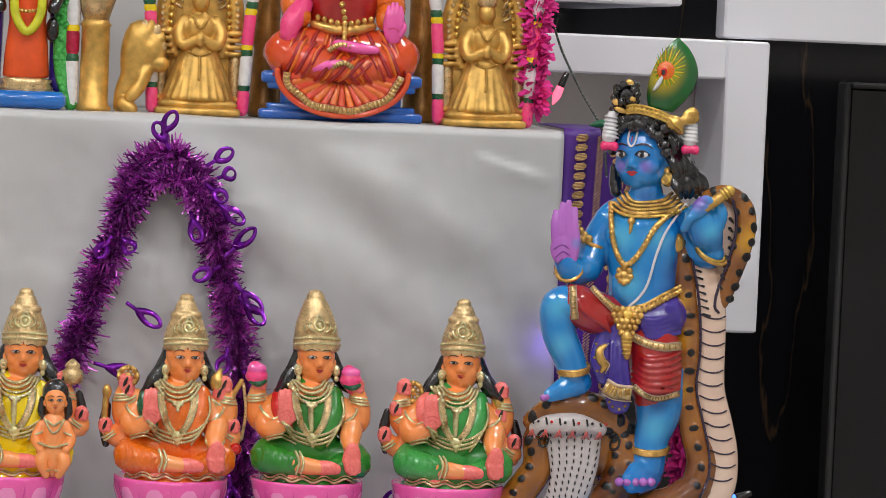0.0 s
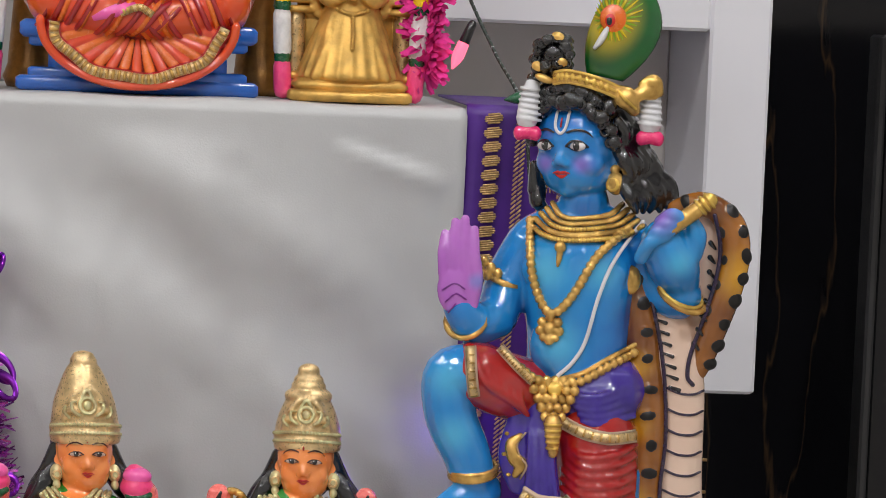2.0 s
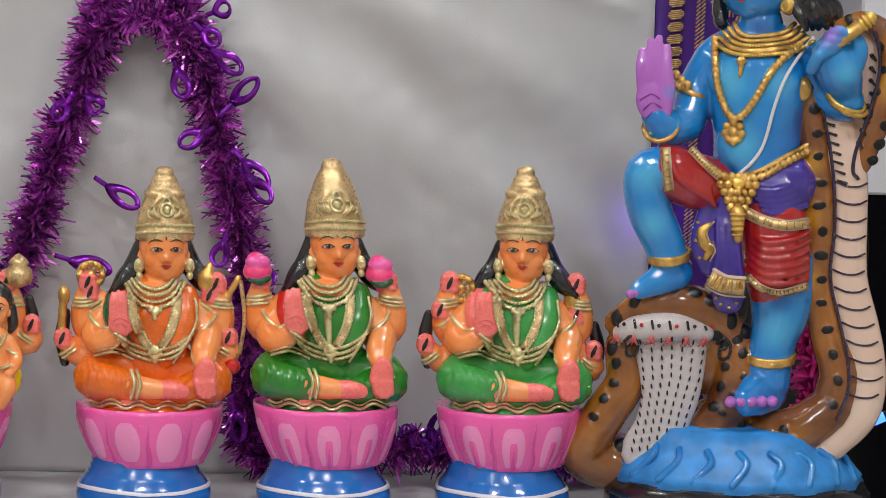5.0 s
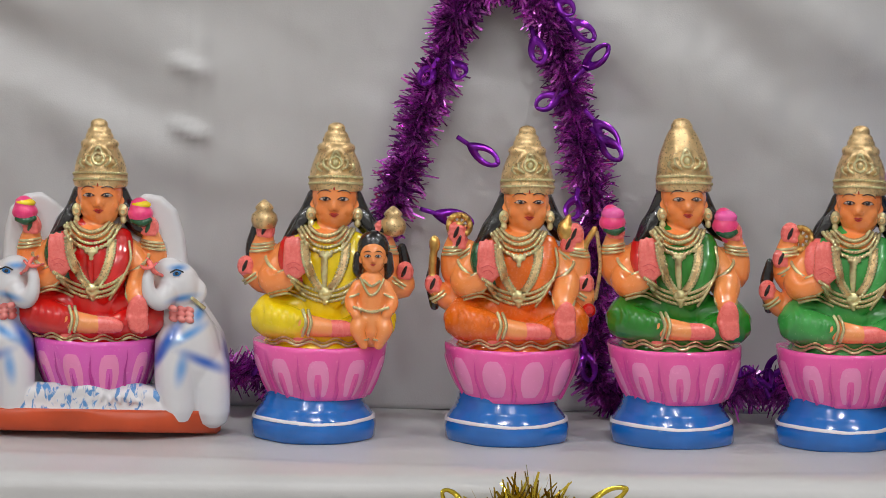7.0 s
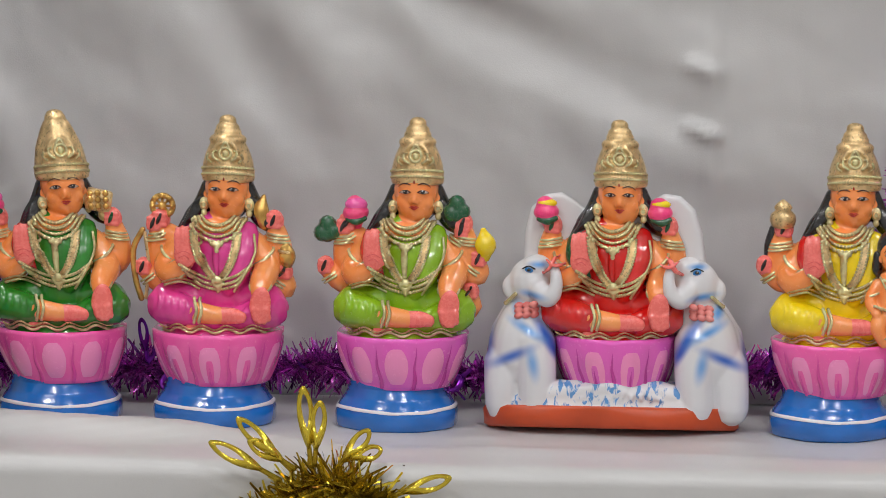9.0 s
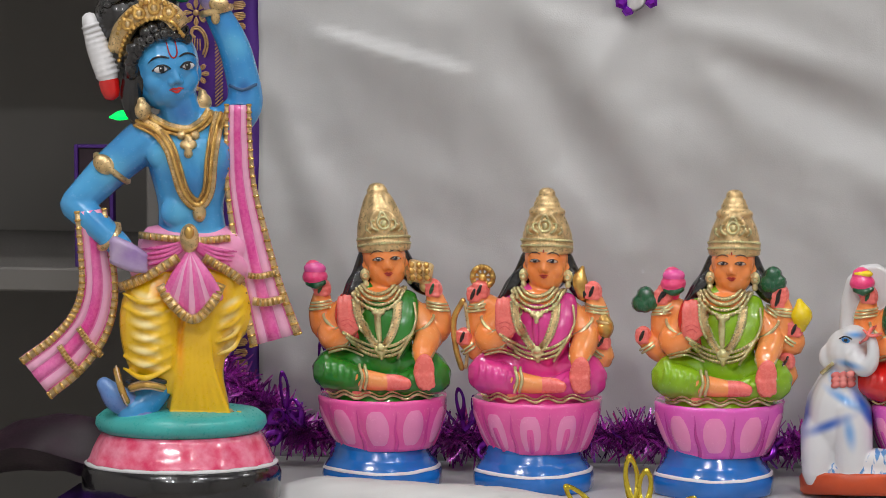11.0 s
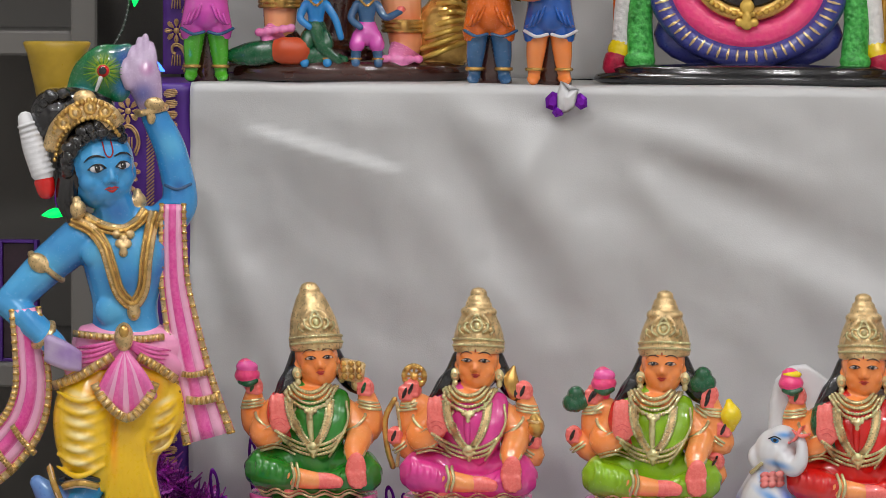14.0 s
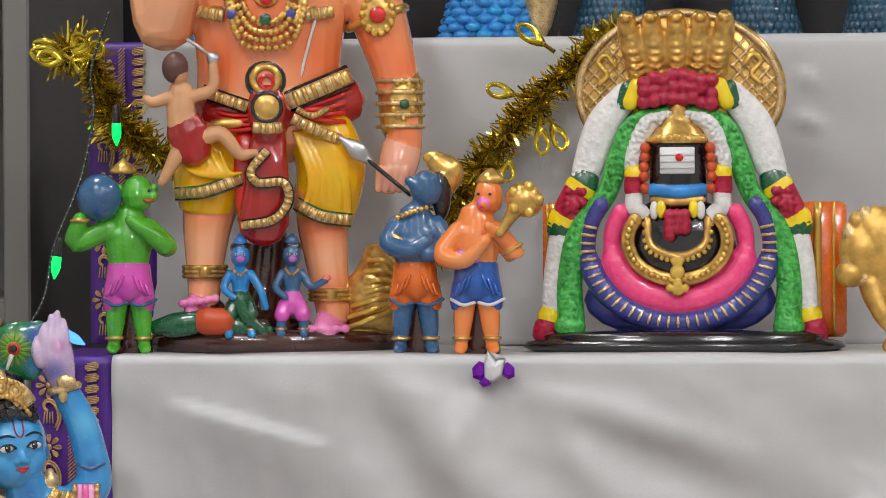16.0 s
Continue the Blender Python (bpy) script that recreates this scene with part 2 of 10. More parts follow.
M = {
    "pink_pale": paint("pale_pink_paint", rgb(250, 180, 214), 0.28, vary=0.08, scale=40, bump=0.1, coat=0.2),
    "pink_deep": paint("deep_pink_paint", rgb(244, 74, 168), 0.26, vary=0.12, scale=40, bump=0.1, coat=0.3, second=rgb(250, 130, 196)),
    "gold_statue": paint("matte_gold_paint", rgb(222, 176, 92), 0.36, metal=0.6, vary=0.3, scale=90, bump=0.6, grain=500),
    "eye_white": paint("clear_eye_white_paint", (0.72, 0.70, 0.70), 0.25, vary=0.02),
    "elephant": strokes_white("washed_elephant_paint", 20, 0.000395, 778.0, 0.165),
    "mauve_pale": paint("pale_mauve_paint", rgb(206, 186, 216), 0.3, vary=0.1, scale=40, bump=0.08, coat=0.2, second=rgb(150, 112, 186)),
    "foil_violet": paint("violet_gem_foil", rgb(140, 40, 200), 0.12, metal=0.7, vary=0.3, scale=200, soft=0),
    "pool": washed("splashed_pool_paint", (0.74, 0.74, 0.76), rgb(52, 136, 204), (240, 60, 110), 0.53, 0.60, 0.9),
    "satin": satin("white_satin"),
    "marble": marble("dark_marble"),
    "wall": paint("wall_paint", (0.62, 0.60, 0.57), 0.6, vary=0.05, scale=3, bump=0.04, soft=0),
    "ceil": paint("ceiling_paint", (0.8, 0.8, 0.79), 0.7, vary=0.03, scale=3, bump=0.03, soft=0),
    "floor": paint("floor_tile", (0.45, 0.42, 0.38), 0.25, vary=0.1, scale=4, bump=0.02, soft=0),
    "white": paint("white_laminate", (0.82, 0.82, 0.87), 0.35, vary=0.02, scale=5, bump=0.02, soft=0),
    "niche": paint("niche_back", (0.74, 0.70, 0.66), 0.5, vary=0.04, scale=6, bump=0.03, soft=0),
    "shelf": paint("grey_shelf", (0.20, 0.19, 0.18), 0.45, vary=0.05, scale=6, bump=0.03, soft=0),
    "bezel": paint("dark_bezel", (0.03, 0.03, 0.032), 0.35, vary=0.05, bump=0.02, soft=0),
    "screen": paint("screen_black", (0.008, 0.008, 0.010), 0.08, vary=0.0, bump=0.0, soft=0),
    "silk": paint("purple_silk", rgb(78, 34, 132), 0.42, vary=0.2, scale=30, bump=0.1, soft=0),
    "silk_dark": paint("dark_plum_silk", rgb(44, 24, 38), 0.4, vary=0.4, scale=40, bump=0.3),
    "zari": paint("zari_gold", rgb(196, 160, 110), 0.38, metal=0.55, vary=0.25, scale=300, bump=0.3, soft=0),
    "tinsel_purple": foil("purple_foil", rgb(222, 100, 250), 0.22),
    "violet_loop": paint("dark_violet_foil", rgb(134, 36, 178), 0.14, metal=0.7, vary=0.5, scale=60, bump=0.1, soft=0),
    "tinsel_gold": foil("gold_foil", rgb(236, 178, 40), 0.13),
    "cable": paint("dark_cable", (0.01, 0.02, 0.012), 0.4, vary=0.1, soft=0),
    "led_green": glow("green_led", (0.0, 1.0, 0.12), 1.6),
    "led_blue": glow("blue_led", (0.03, 0.12, 1.0), 5.0),
    "led_violet": glow("violet_led", (0.22, 0.12, 1.0), 16.0),
    "led_pink": glow("pink_led", (1.0, 0.12, 0.2), 2.0),
    "panel_light": glow("downlight_disc", (1.0, 0.96, 0.9), 6.0),
    "gold": paint("gold_paint", rgb(228, 180, 100), 0.22, metal=0.7, vary=0.36, scale=140, bump=0.3, grain=600),
    "gold_dull": paint("dull_gold_paint", rgb(220, 190, 138), 0.28, metal=0.6, vary=0.34, scale=170, bump=0.4, grain=600),
    "gold_bright": paint("bright_gold_paint", rgb(236, 194, 96), 0.22, metal=0.55, vary=0.25, scale=140, bump=0.3),
    "skin": paint("flesh_paint", rgb(255, 170, 104), 0.24, vary=0.06, scale=32, bump=0.06, coat=0.4, second=rgb(255, 140, 62)),
    "palm": paint("pink_palm_paint", rgb(255, 122, 114), 0.26, vary=0.08, scale=60, bump=0.06, coat=0.3),
    "black": paint("black_gloss_paint", (0.004, 0.004, 0.006), 0.2, vary=0.1, bump=0.3, scale=160, coat=0.5),
    "eye": paint("eye_white_paint", (0.70, 0.52, 0.42), 0.3, vary=0.02),
    "red": paint("red_paint", rgb(214, 22, 20), 0.2, vary=0.16, bump=0.12, coat=0.5),
    "lip": paint("lip_paint", rgb(216, 52, 48), 0.3, vary=0.1),
    "green": paint("green_paint", rgb(38, 128, 36), 0.22, vary=0.18, bump=0.15, coat=0.4),
    "green_dark": paint("dark_green_paint", rgb(10, 88, 52), 0.25, vary=0.18, bump=0.15, coat=0.4),
    "green_sea": paint("leaf_green_paint", rgb(62, 158, 74), 0.24, vary=0.16, bump=0.15, coat=0.3),
    "lime": paint("lime_paint", rgb(138, 184, 26), 0.24, vary=0.15, bump=0.15, coat=0.3),
    "yellow": paint("yellow_paint", rgb(244, 214, 16), 0.24, vary=0.12, bump=0.12, coat=0.3),
    "orange": paint("orange_paint", rgb(232, 110, 26), 0.25, vary=0.15, bump=0.15, coat=0.3),
    "magenta": paint("magenta_paint", rgb(224, 62, 150), 0.2, vary=0.16, bump=0.12, coat=0.5),
    "lotus": paint("lotus_pink_paint", rgb(248, 96, 176), 0.24, vary=0.06, scale=30, bump=0.04, coat=0.4),
    "lotus_deep": paint("lotus_deep_paint", rgb(238, 74, 168), 0.24, vary=0.08, scale=30, bump=0.05, coat=0.4),
    "base_blue": paint("blue_base_paint", rgb(14, 108, 196), 0.2, vary=0.14, scale=40, bump=0.12, coat=0.4),
    "line_white": paint("white_line_paint", (0.8, 0.8, 0.82), 0.35, vary=0.05),
    "clay_white": paint("white_clay_paint", (0.74, 0.74, 0.76), 0.35, vary=0.08, scale=40, bump=0.2),
    "brick_red": paint("red_oxide_paint", rgb(196, 76, 36), 0.35, vary=0.15, scale=40, bump=0.2),
    "wash_blue": paint("blue_wash_paint", rgb(52, 140, 214), 0.35, vary=0.25, scale=80, bump=0.15),
    "sky": paint("sky_blue_paint", rgb(14, 122, 208), 0.2, vary=0.06, scale=16, bump=0.06, coat=0.5, second=rgb(44, 166, 224)),
    "mauve": paint("mauve_palm_paint", rgb(186, 110, 200), 0.25, vary=0.12, scale=40, coat=0.3),
    "violet": paint("violet_paint", rgb(62, 40, 150), 0.2, vary=0.18, scale=50, bump=0.15, coat=0.5),
    "crimson": paint("crimson_paint", rgb(172, 26, 26), 0.18, vary=0.2, scale=50, bump=0.12, coat=0.6),
    "cream": paint("cream_paint", rgb(226, 196, 168), 0.24, vary=0.12, scale=50, bump=0.12, coat=0.4),
    "brown": paint("brown_gloss_paint", rgb(66, 30, 22), 0.2, vary=0.2, bump=0.2, coat=0.5),
    "white_flower": paint("white_garland_paint", (0.78, 0.77, 0.76), 0.5, vary=0.1, scale=200, bump=0.9, grain=500),
    "green_flower": paint("green_garland_paint", rgb(34, 150, 50), 0.35, vary=0.25, scale=260, bump=1.0, grain=500, second=rgb(96, 206, 100)),
    "rose": paint("rose_garland_paint", rgb(176, 20, 60), 0.35, vary=0.3, scale=220, bump=0.9, grain=500),
    "pink_hot": paint("hot_pink_paint", rgb(255, 62, 138), 0.3, vary=0.05, scale=220, bump=0.8, grain=500, coat=0.2, second=rgb(255, 88, 140)),
    "coil_blue": paint("coil_blue_paint", rgb(62, 66, 146), 0.28, vary=0.2, scale=90, bump=0.3, coat=0.3),
    "peach": paint("peach_paint", rgb(248, 160, 96), 0.22, vary=0.10, scale=20, bump=0.06, coat=0.4, second=rgb(250, 128, 44)),
    "pink_soft": paint("soft_pink_paint", rgb(240, 92, 176), 0.25, vary=0.10, scale=35, coat=0.3, second=rgb(250, 156, 206)),
    "teal": paint("teal_paint", rgb(70, 180, 176), 0.28, vary=0.14, scale=40, bump=0.15),
    "saffron": paint("saffron_yellow_paint", rgb(250, 200, 10), 0.24, vary=0.08, scale=30, bump=0.08, coat=0.3, second=rgb(252, 176, 8)),
    "denim": paint("steel_blue_paint", rgb(50, 96, 140), 0.24, vary=0.2, scale=50, coat=0.4),
    "silver": paint("silver_paint", (0.6, 0.6, 0.62), 0.3, metal=0.8, vary=0.15),
    "monkey_green": paint("bright_green_paint", rgb(80, 172, 44), 0.24, vary=0.2, scale=50, coat=0.3),
    "feather_green": paint("peacock_green_paint", rgb(16, 112, 44), 0.2, vary=0.3, scale=90, bump=0.3, coat=0.5, second=rgb(60, 160, 50)),
    "mustard": paint("mustard_paint", rgb(170, 140, 40), 0.3, vary=0.2, scale=50, bump=0.2),
    "wood": paint("carved_gold_wood", rgb(150, 104, 44), 0.35, metal=0.4, vary=0.3, scale=120, bump=0.7),
    "feather_pink": paint("fluffy_pink", rgb(240, 50, 150), 0.7, vary=0.3, scale=120, bump=0.6),
    "fur_teal": paint("teal_ridged_paint", rgb(20, 70, 96), 0.3, vary=0.3, scale=60, bump=0.4, coat=0.3),
}


# ---- shaping tools ----
def smooth(points, steps=6):
    """Catmull-Rom through the points; the points may be of any dimension."""
    p = [np.array(q, float) for q in points]
    p = [2 * p[0] - p[1]] + p + [2 * p[-1] - p[-2]]
    out = []
    for i in range(1, len(p) - 2):
        for k in range(steps):
            t = k / steps
            a, b, c, d = p[i - 1], p[i], p[i + 1], p[i + 2]
            out.append(0.5 * (2 * b + (c - a) * t + (2 * a - 5 * b + 4 * c - d) * t * t + (3 * b - a - 3 * c + d) * t ** 3))
    out.append(p[-2])
    return out


class Clay:
    """One mesh in many colours, modelled in units of `unit` metres: x right, y away, z up."""

    def __init__(self, unit=1.0):
        self.bm, self.unit, self.mats = bmesh.new(), unit, []
        self.rng = random.Random(7)
        self.skins = []

    def slot(self, mat):
        if mat not in self.mats:
            self.mats.append(mat)
        return self.mats.index(mat)

    def grid(self, rows, mat, closed=True, caps=True):
        """Skin over rows of points."""
        k, bm = self.slot(mat), self.bm
        vs = [[bm.verts.new(Vector(q) * self.unit) for q in row] for row in rows]
        n = len(vs[0])
        for a, b in zip(vs, vs[1:]):
            for i in range(n if closed else n - 1):
                j = (i + 1) % n
                f = bm.faces.new((a[i], a[j], b[j], b[i]))
                f.material_index, f.smooth = k, True
        if caps and closed:
            for row, flip in ((vs[0], True), (vs[-1], False)):
                f = bm.faces.new(row[::-1] if flip else row)
                f.material_index, f.smooth = k, True
        return vs

    def ball(self, c, r, mat, turn=None, seg=16, rings=10):
        if not hasattr(r, "__len__"):
            r = (r, r, r)
        rot = Euler([radians(a) for a in turn]).to_matrix() if turn else Matrix.Identity(3)
        c = Vector(c)
        rows = []
        for i in range(rings + 1):
            a = math.pi * min(max(i, 0.15), rings - 0.15) / rings
            rows.append([c + rot @ Vector((r[0] * math.sin(a) * math.cos(b), r[1] * math.sin(a) * math.sin(b), -r[2] * math.cos(a)))
                         for b in (2 * math.pi * j / seg for j in range(seg))])
        self.grid(rows, mat)

    def tube(self, pts, rad, mat, seg=10, flat=1.0, steps=5, round_ends=True):
        """A limb: rad one or many radii; flat squeezes it front to back."""
        if not hasattr(rad, "__len__"):
            rad = [rad] * len(pts)
        line = smooth([(*p, r) for p, r in zip(pts, rad)], steps) if len(pts) > 1 else [(*pts[0], rad[0])]
        ps, rs = [Vector(q[:3]) for q in line], [q[3] for q in line]
        if round_ends:
            d0, d1 = (ps[0] - ps[1]).normalized(), (ps[-1] - ps[-2]).normalized()
            ps = [ps[0] + d0 * rs[0] * 0.9, ps[0] + d0 * rs[0] * 0.6] + ps + [ps[-1] + d1 * rs[-1] * 0.6, ps[-1] + d1 * rs[-1] * 0.9]
            rs = [rs[0] * 0.3, rs[0] * 0.78] + rs + [rs[-1] * 0.78, rs[-1] * 0.3]
        rows, up = [], Vector((0, 1, 0))
        for i, (p, r) in enumerate(zip(ps, rs)):
            d = (ps[min(i + 1, len(ps) - 1)] - ps[max(i - 1, 0)]).normalized()
            if abs(d.dot(up)) > 0.95:
                up = Vector((0, 0, 1)) if abs(d.z) < 0.9 else Vector((1, 0, 0))
            s = d.cross(up).normalized()
            u = s.cross(d).normalized()
            up = u
            rows.append([p + s * (math.cos(a) * r) + u * (math.sin(a) * r * flat) for a in (2 * math.pi * j / seg for j in range(seg))])
        self.grid(rows, mat)

    def lathe(self, c, prof, mat, seg=32, deep=1.0, wave=None):
        """Turned form: prof of (radius, height); deep squeezes it front to back; wave(angle, height) scales the radius."""
        c = Vector(c)
        rows = []
        for r, z in prof:
            row = []
            for j in range(seg):
                a = 2 * math.pi * j / seg
                k = wave(a, z) if wave else 1.0
                row.append(c + Vector((r * k * math.cos(a), r * k * math.sin(a) * deep, z)))
            rows.append(row)
        self.grid(rows, mat)

    def beads(self, pts, r, mat, gap=1.9, seg=6, steps=8):
        line = [Vector(q) for q in smooth(pts, steps)]
        need, last = 0.0, line[0]
        self.ball(line[0], r, mat, seg=seg, rings=4)
        for q in line[1:]:
            need += (q - last).length
            last = q
            if need >= r * gap:
                need = 0.0
                self.ball(q, r, mat, seg=seg, rings=4)

    def ring(self, c, r, thick, mat, turn=None, seg=20, sec=6, deep=1.0):
        rot = Euler([radians(a) for a in turn]).to_matrix() if turn else Matrix.Identity(3)
        c = Vector(c)
        rows = []
        for i in range(seg + 1):
            a = 2 * math.pi * i / seg
            rows.append([c + rot @ Vector(((r + thick * math.cos(b)) * math.cos(a), (r * deep + thick * math.cos(b)) * math.sin(a), thick * math.sin(b)))
                         for b in (2 * math.pi * j / sec for j in range(sec))])
        self.grid(rows, mat, caps=False)

    def disc(self, c, r, mat, thick=2.0, turn=(90, 0, 0), seg=14, tall=1.0):
        """A low round pad; by default it faces the front."""
        rot = Euler([radians(a) for a in turn]).to_matrix()
        c = Vector(c)
        rows = [[c + rot @ Vector((r * k * math.cos(a), r * tall * k * math.sin(a), h * thick)) for a in (2 * math.pi * j / seg for j in range(seg))]
                for k, h in ((0.96, -0.5), (1, -0.2), (0.94, 0.25), (0.7, 0.45), (0.25, 0.52))]
        self.grid(rows, mat)

    def strap(self, pts, wide, thick, mat, steps=5, turn_up=(0, -1, 0)):
        """A flat band along points, lying flat towards turn_up."""
        line = [Vector(q) for q in smooth(pts, steps)]
        face = Vector(turn_up)
        rows = []
        for i, p in enumerate(line):
            d = (line[min(i + 1, len(line) - 1)] - line[max(i - 1, 0)]).normalized()
            s = d.cross(face).normalized() * (wide / 2)
            u = s.cross(d).normalized() * (thick / 2)
            rows.append([p - s - u, p + s - u, p + s * 0.9 + u, p - s * 0.9 + u])
        self.grid(rows, mat)

    def block(self, c, size, mat, turn=None, soft=0.12):
        rot = Euler([radians(a) for a in turn]).to_matrix() if turn else Matrix.Identity(3)
        c, (sx, sy, sz) = Vector(c), [v / 2 for v in size]
        k = soft * min(sx, sy, sz) * 2
        def loop(ix, iy, z):
            return [c + rot @ Vector(q) for q in ((-ix + k, -iy, z), (ix - k, -iy, z), (ix, -iy + k, z), (ix, iy - k, z), (ix - k, iy, z), (-ix + k, iy, z), (-ix, iy - k, z), (-ix, -iy + k, z))]
        self.grid([loop(sx - k, sy - k, -sz), loop(sx, sy, -sz + k), loop(sx, sy, sz - k), loop(sx - k, sy - k, sz)], mat)

    def front_view(self, co):
        """Rows of x, height and depth, sorted by height."""
        return co[np.argsort(co[:, 1])]

    def mould(self):
        """Begin a group of forms that fuse into one moulded skin."""
        self.aside, self.bm = self.bm, bmesh.new()

    def fuse(self, mat, voxel=2.5, rounds=4, keep=True):
        """Fuse the group: one skin over all its forms, its inner corners filled."""
        me = bpy.data.meshes.new("moulding")
        self.bm.to_mesh(me)
        self.bm.free()
        self.bm = self.aside
        ob = new("moulding", me)
        m = ob.modifiers.new("skin", "REMESH")
        m.mode, m.voxel_size = "VOXEL", voxel * self.unit
        m = ob.modifiers.new("soft", "SMOOTH")
        m.factor, m.iterations = 0.5, rounds
        out = bpy.data.meshes.new_from_object(ob.evaluated_get(bpy.context.evaluated_depsgraph_get()))
        k, first = self.slot(mat), len(self.bm.faces)
        self.bm.from_mesh(out)
        self.bm.faces.ensure_lookup_table()
        for f in self.bm.faces[first:]:
            f.material_index, f.smooth = k, True
        if keep:
            co = np.empty(len(out.vertices) * 3)
            out.vertices.foreach_get("co", co)
            self.skins.append(self.front_view(co.reshape(-1, 3) / self.unit))
        bpy.data.objects.remove(ob)
        bpy.data.meshes.remove(me)
        bpy.data.meshes.remove(out)

    def bend(self, fn):
        for v in self.bm.verts:
            v.co = Vector(fn(v.co / self.unit)) * self.unit

    def make(self, name, place=None, parent=None):
        me = bpy.data.meshes.new(name)
        bmesh.ops.recalc_face_normals(self.bm, faces=self.bm.faces)
        self.bm.to_mesh(me)
        self.bm.free()
        for key in self.mats:
            me.materials.append(M[key])
        ob = new(name, me)
        if place is not None:
            ob.matrix_basis = place
        if parent:
            ob.parent = parent
        return ob


def box(name, x0, x1, y0, y1, z0, z1, mat, parent=None, bevel=0.002):
    c = Clay()
    k = bevel
    def loop(ix, z):
        return [(x0 + ix + k, y0 + ix, z), (x1 - ix - k, y0 + ix, z), (x1 - ix, y0 + ix + k, z), (x1 - ix, y1 - ix - k, z),
                (x1 - ix - k, y1 - ix, z), (x0 + ix + k, y1 - ix, z), (x0 + ix, y1 - ix - k, z), (x0 + ix, y0 + ix + k, z)]
    c.grid([loop(k, z0), loop(0, z0 + k), loop(0, z1 - k), loop(k, z1)], mat)
    ob = c.make(name, parent=parent)
    for f in ob.data.polygons:
        f.use_smooth = False
    return ob


def empty(name, place):
    ob = new(name)
    ob.empty_display_size = 0.02
    ob.matrix_basis = place
    return ob


# ---- the room ----
X0, X1, Y0, Y1, Z0, Z1 = ROOM
tagged(box("floor", X0, X1, Y0, Y1, Z0 - 0.05, Z0, "floor"), "pale polished tile floor of the room", "floor", kind="structure")
tagged(box("ceiling", X0, X1, Y0, Y1, Z1, Z1 + 0.05, "ceil"), "plain white ceiling with round downlights", "ceiling", kind="structure")
tagged(box("wall_north", X0, X1, Y1, Y1 + 0.08, Z0, Z1, "marble"), "dark polished marble wall with thin brown veins", "wall", kind="structure")
tagged(box("wall_south", X0, X1, Y0 - 0.08, Y0, Z0, Z1, "wall"), "plain off-white painted wall", "wall", kind="structure")
tagged(box("wall_east", X1, X1 + 0.08, Y0, Y1, Z0, Z1, "wall"), "plain off-white painted wall", "wall", kind="structure")
tagged(box("wall_west", X0 - 0.08, X0, Y0, Y1, Z0, Z1, "wall"), "plain off-white painted wall", "wall", kind="structure")


def downlight(x, y):
    t = empty("ceiling_downlight", pose(x, y, Z1))
    c = Clay()
    c.ring((0, 0, -0.006), 0.18, 0.008, "white", seg=32)
    c.make("trim_ring", parent=t)
    c = Clay()
    c.lathe((0, 0, -0.012), [(0.02, 0.008), (0.170, 0.008), (0.172, 0.004), (0.170, 0.0), (0.02, 0.0)], "panel_light", seg=32)
    c.make("diffuser", parent=t)
    tagged(t, "round white recessed ceiling downlight, lit", "ceiling light", "ceiling downlights")


for lx, ly, watts in LAMP_SPOTS:
    downlight(lx, ly)

# white wall niche, a deep laminate frame in front of the marble
NX0, NX1, NZ0, NZ1, NY = 0.42, 0.684, 0.178, 0.454, 0.345
niche = empty("wall_niche", pose(0, 0, 0))
FR = 0.037
box("niche_side", NX1 - FR, NX1 + 0.004, NY, Y1, NZ0, NZ1, "white", niche)
box("niche_side", NX0, NX0 + FR, NY, Y1, NZ0, NZ1, "white", niche)
box("niche_top", NX0 + FR, NX1 - FR, NY, Y1, NZ1 - 0.037, NZ1, "white", niche)
box("niche_bottom", NX0 + FR, NX1 - FR, NY, Y1, NZ0, NZ0 + FR, "white", niche)
box("niche_back", NX0 + FR, NX1 - FR, 0.50, 0.52, NZ0 + FR, NZ1 - 0.037, "niche", niche)
tagged(niche, "white laminate framed wall niche with a grey back", "wall niche", kind="structure")
# second pale frame above it
upper = empty("wall_frame", pose(0, 0, 0))
box("frame_bottom", 0.36, 0.602, NY, Y1, 0.484, 0.53, "white", upper)
box("frame_side", 0.36, 0.41, NY, Y1, 0.53, 0.80, "white", upper)
box("frame_side", 0.556, 0.602, NY, Y1, 0.53, 0.80, "white", upper)
box("frame_back", 0.41, 0.556, 0.62, 0.64, 0.53, 0.80, "niche", upper)
tagged(upper, "pale laminate framed niche above the other", "wall niche", kind="structure")
panel = empty("wall_panel", pose(0, 0, 0))
box("panel_board", 0.645, 1.15, NY + 0.01, 0.40, 0.456, 0.80, "white", panel)
tagged(panel, "pale grey laminate panel over the dark marble", "wall panel", kind="structure")

tv = empty("television", pose(0, 0, 0))
box("screen", 0.826, 1.33, 0.604, 0.63, -0.26, 0.412, "screen", tv)
box("bezel", 0.819, 0.826, 0.60, 0.635, -0.27, 0.418, "bezel", tv)
box("bezel", 0.826, 1.34, 0.60, 0.635, 0.412, 0.418, "bezel", tv)
box("bezel", 0.826, 1.34, 0.60, 0.635, -0.27, -0.26, "bezel", tv)
box("wall_mount", 0.95, 1.1, 0.635, Y1, -0.05, 0.2, "shelf", tv)
tagged(tv, "black flat television screen with a grey bezel on the marble wall", "television")
# thin brass inlays low on the marble
for i, z in enumerate((0.055, 0.028)):
    tagged(box("wall_inlay", 0.735, 0.77, Y1 - 0.003, Y1 + 0.001, z, z + 0.0025, "zari", bevel=0.0003), "thin pale inlay line in the marble wall", "wall trim", kind="structure")

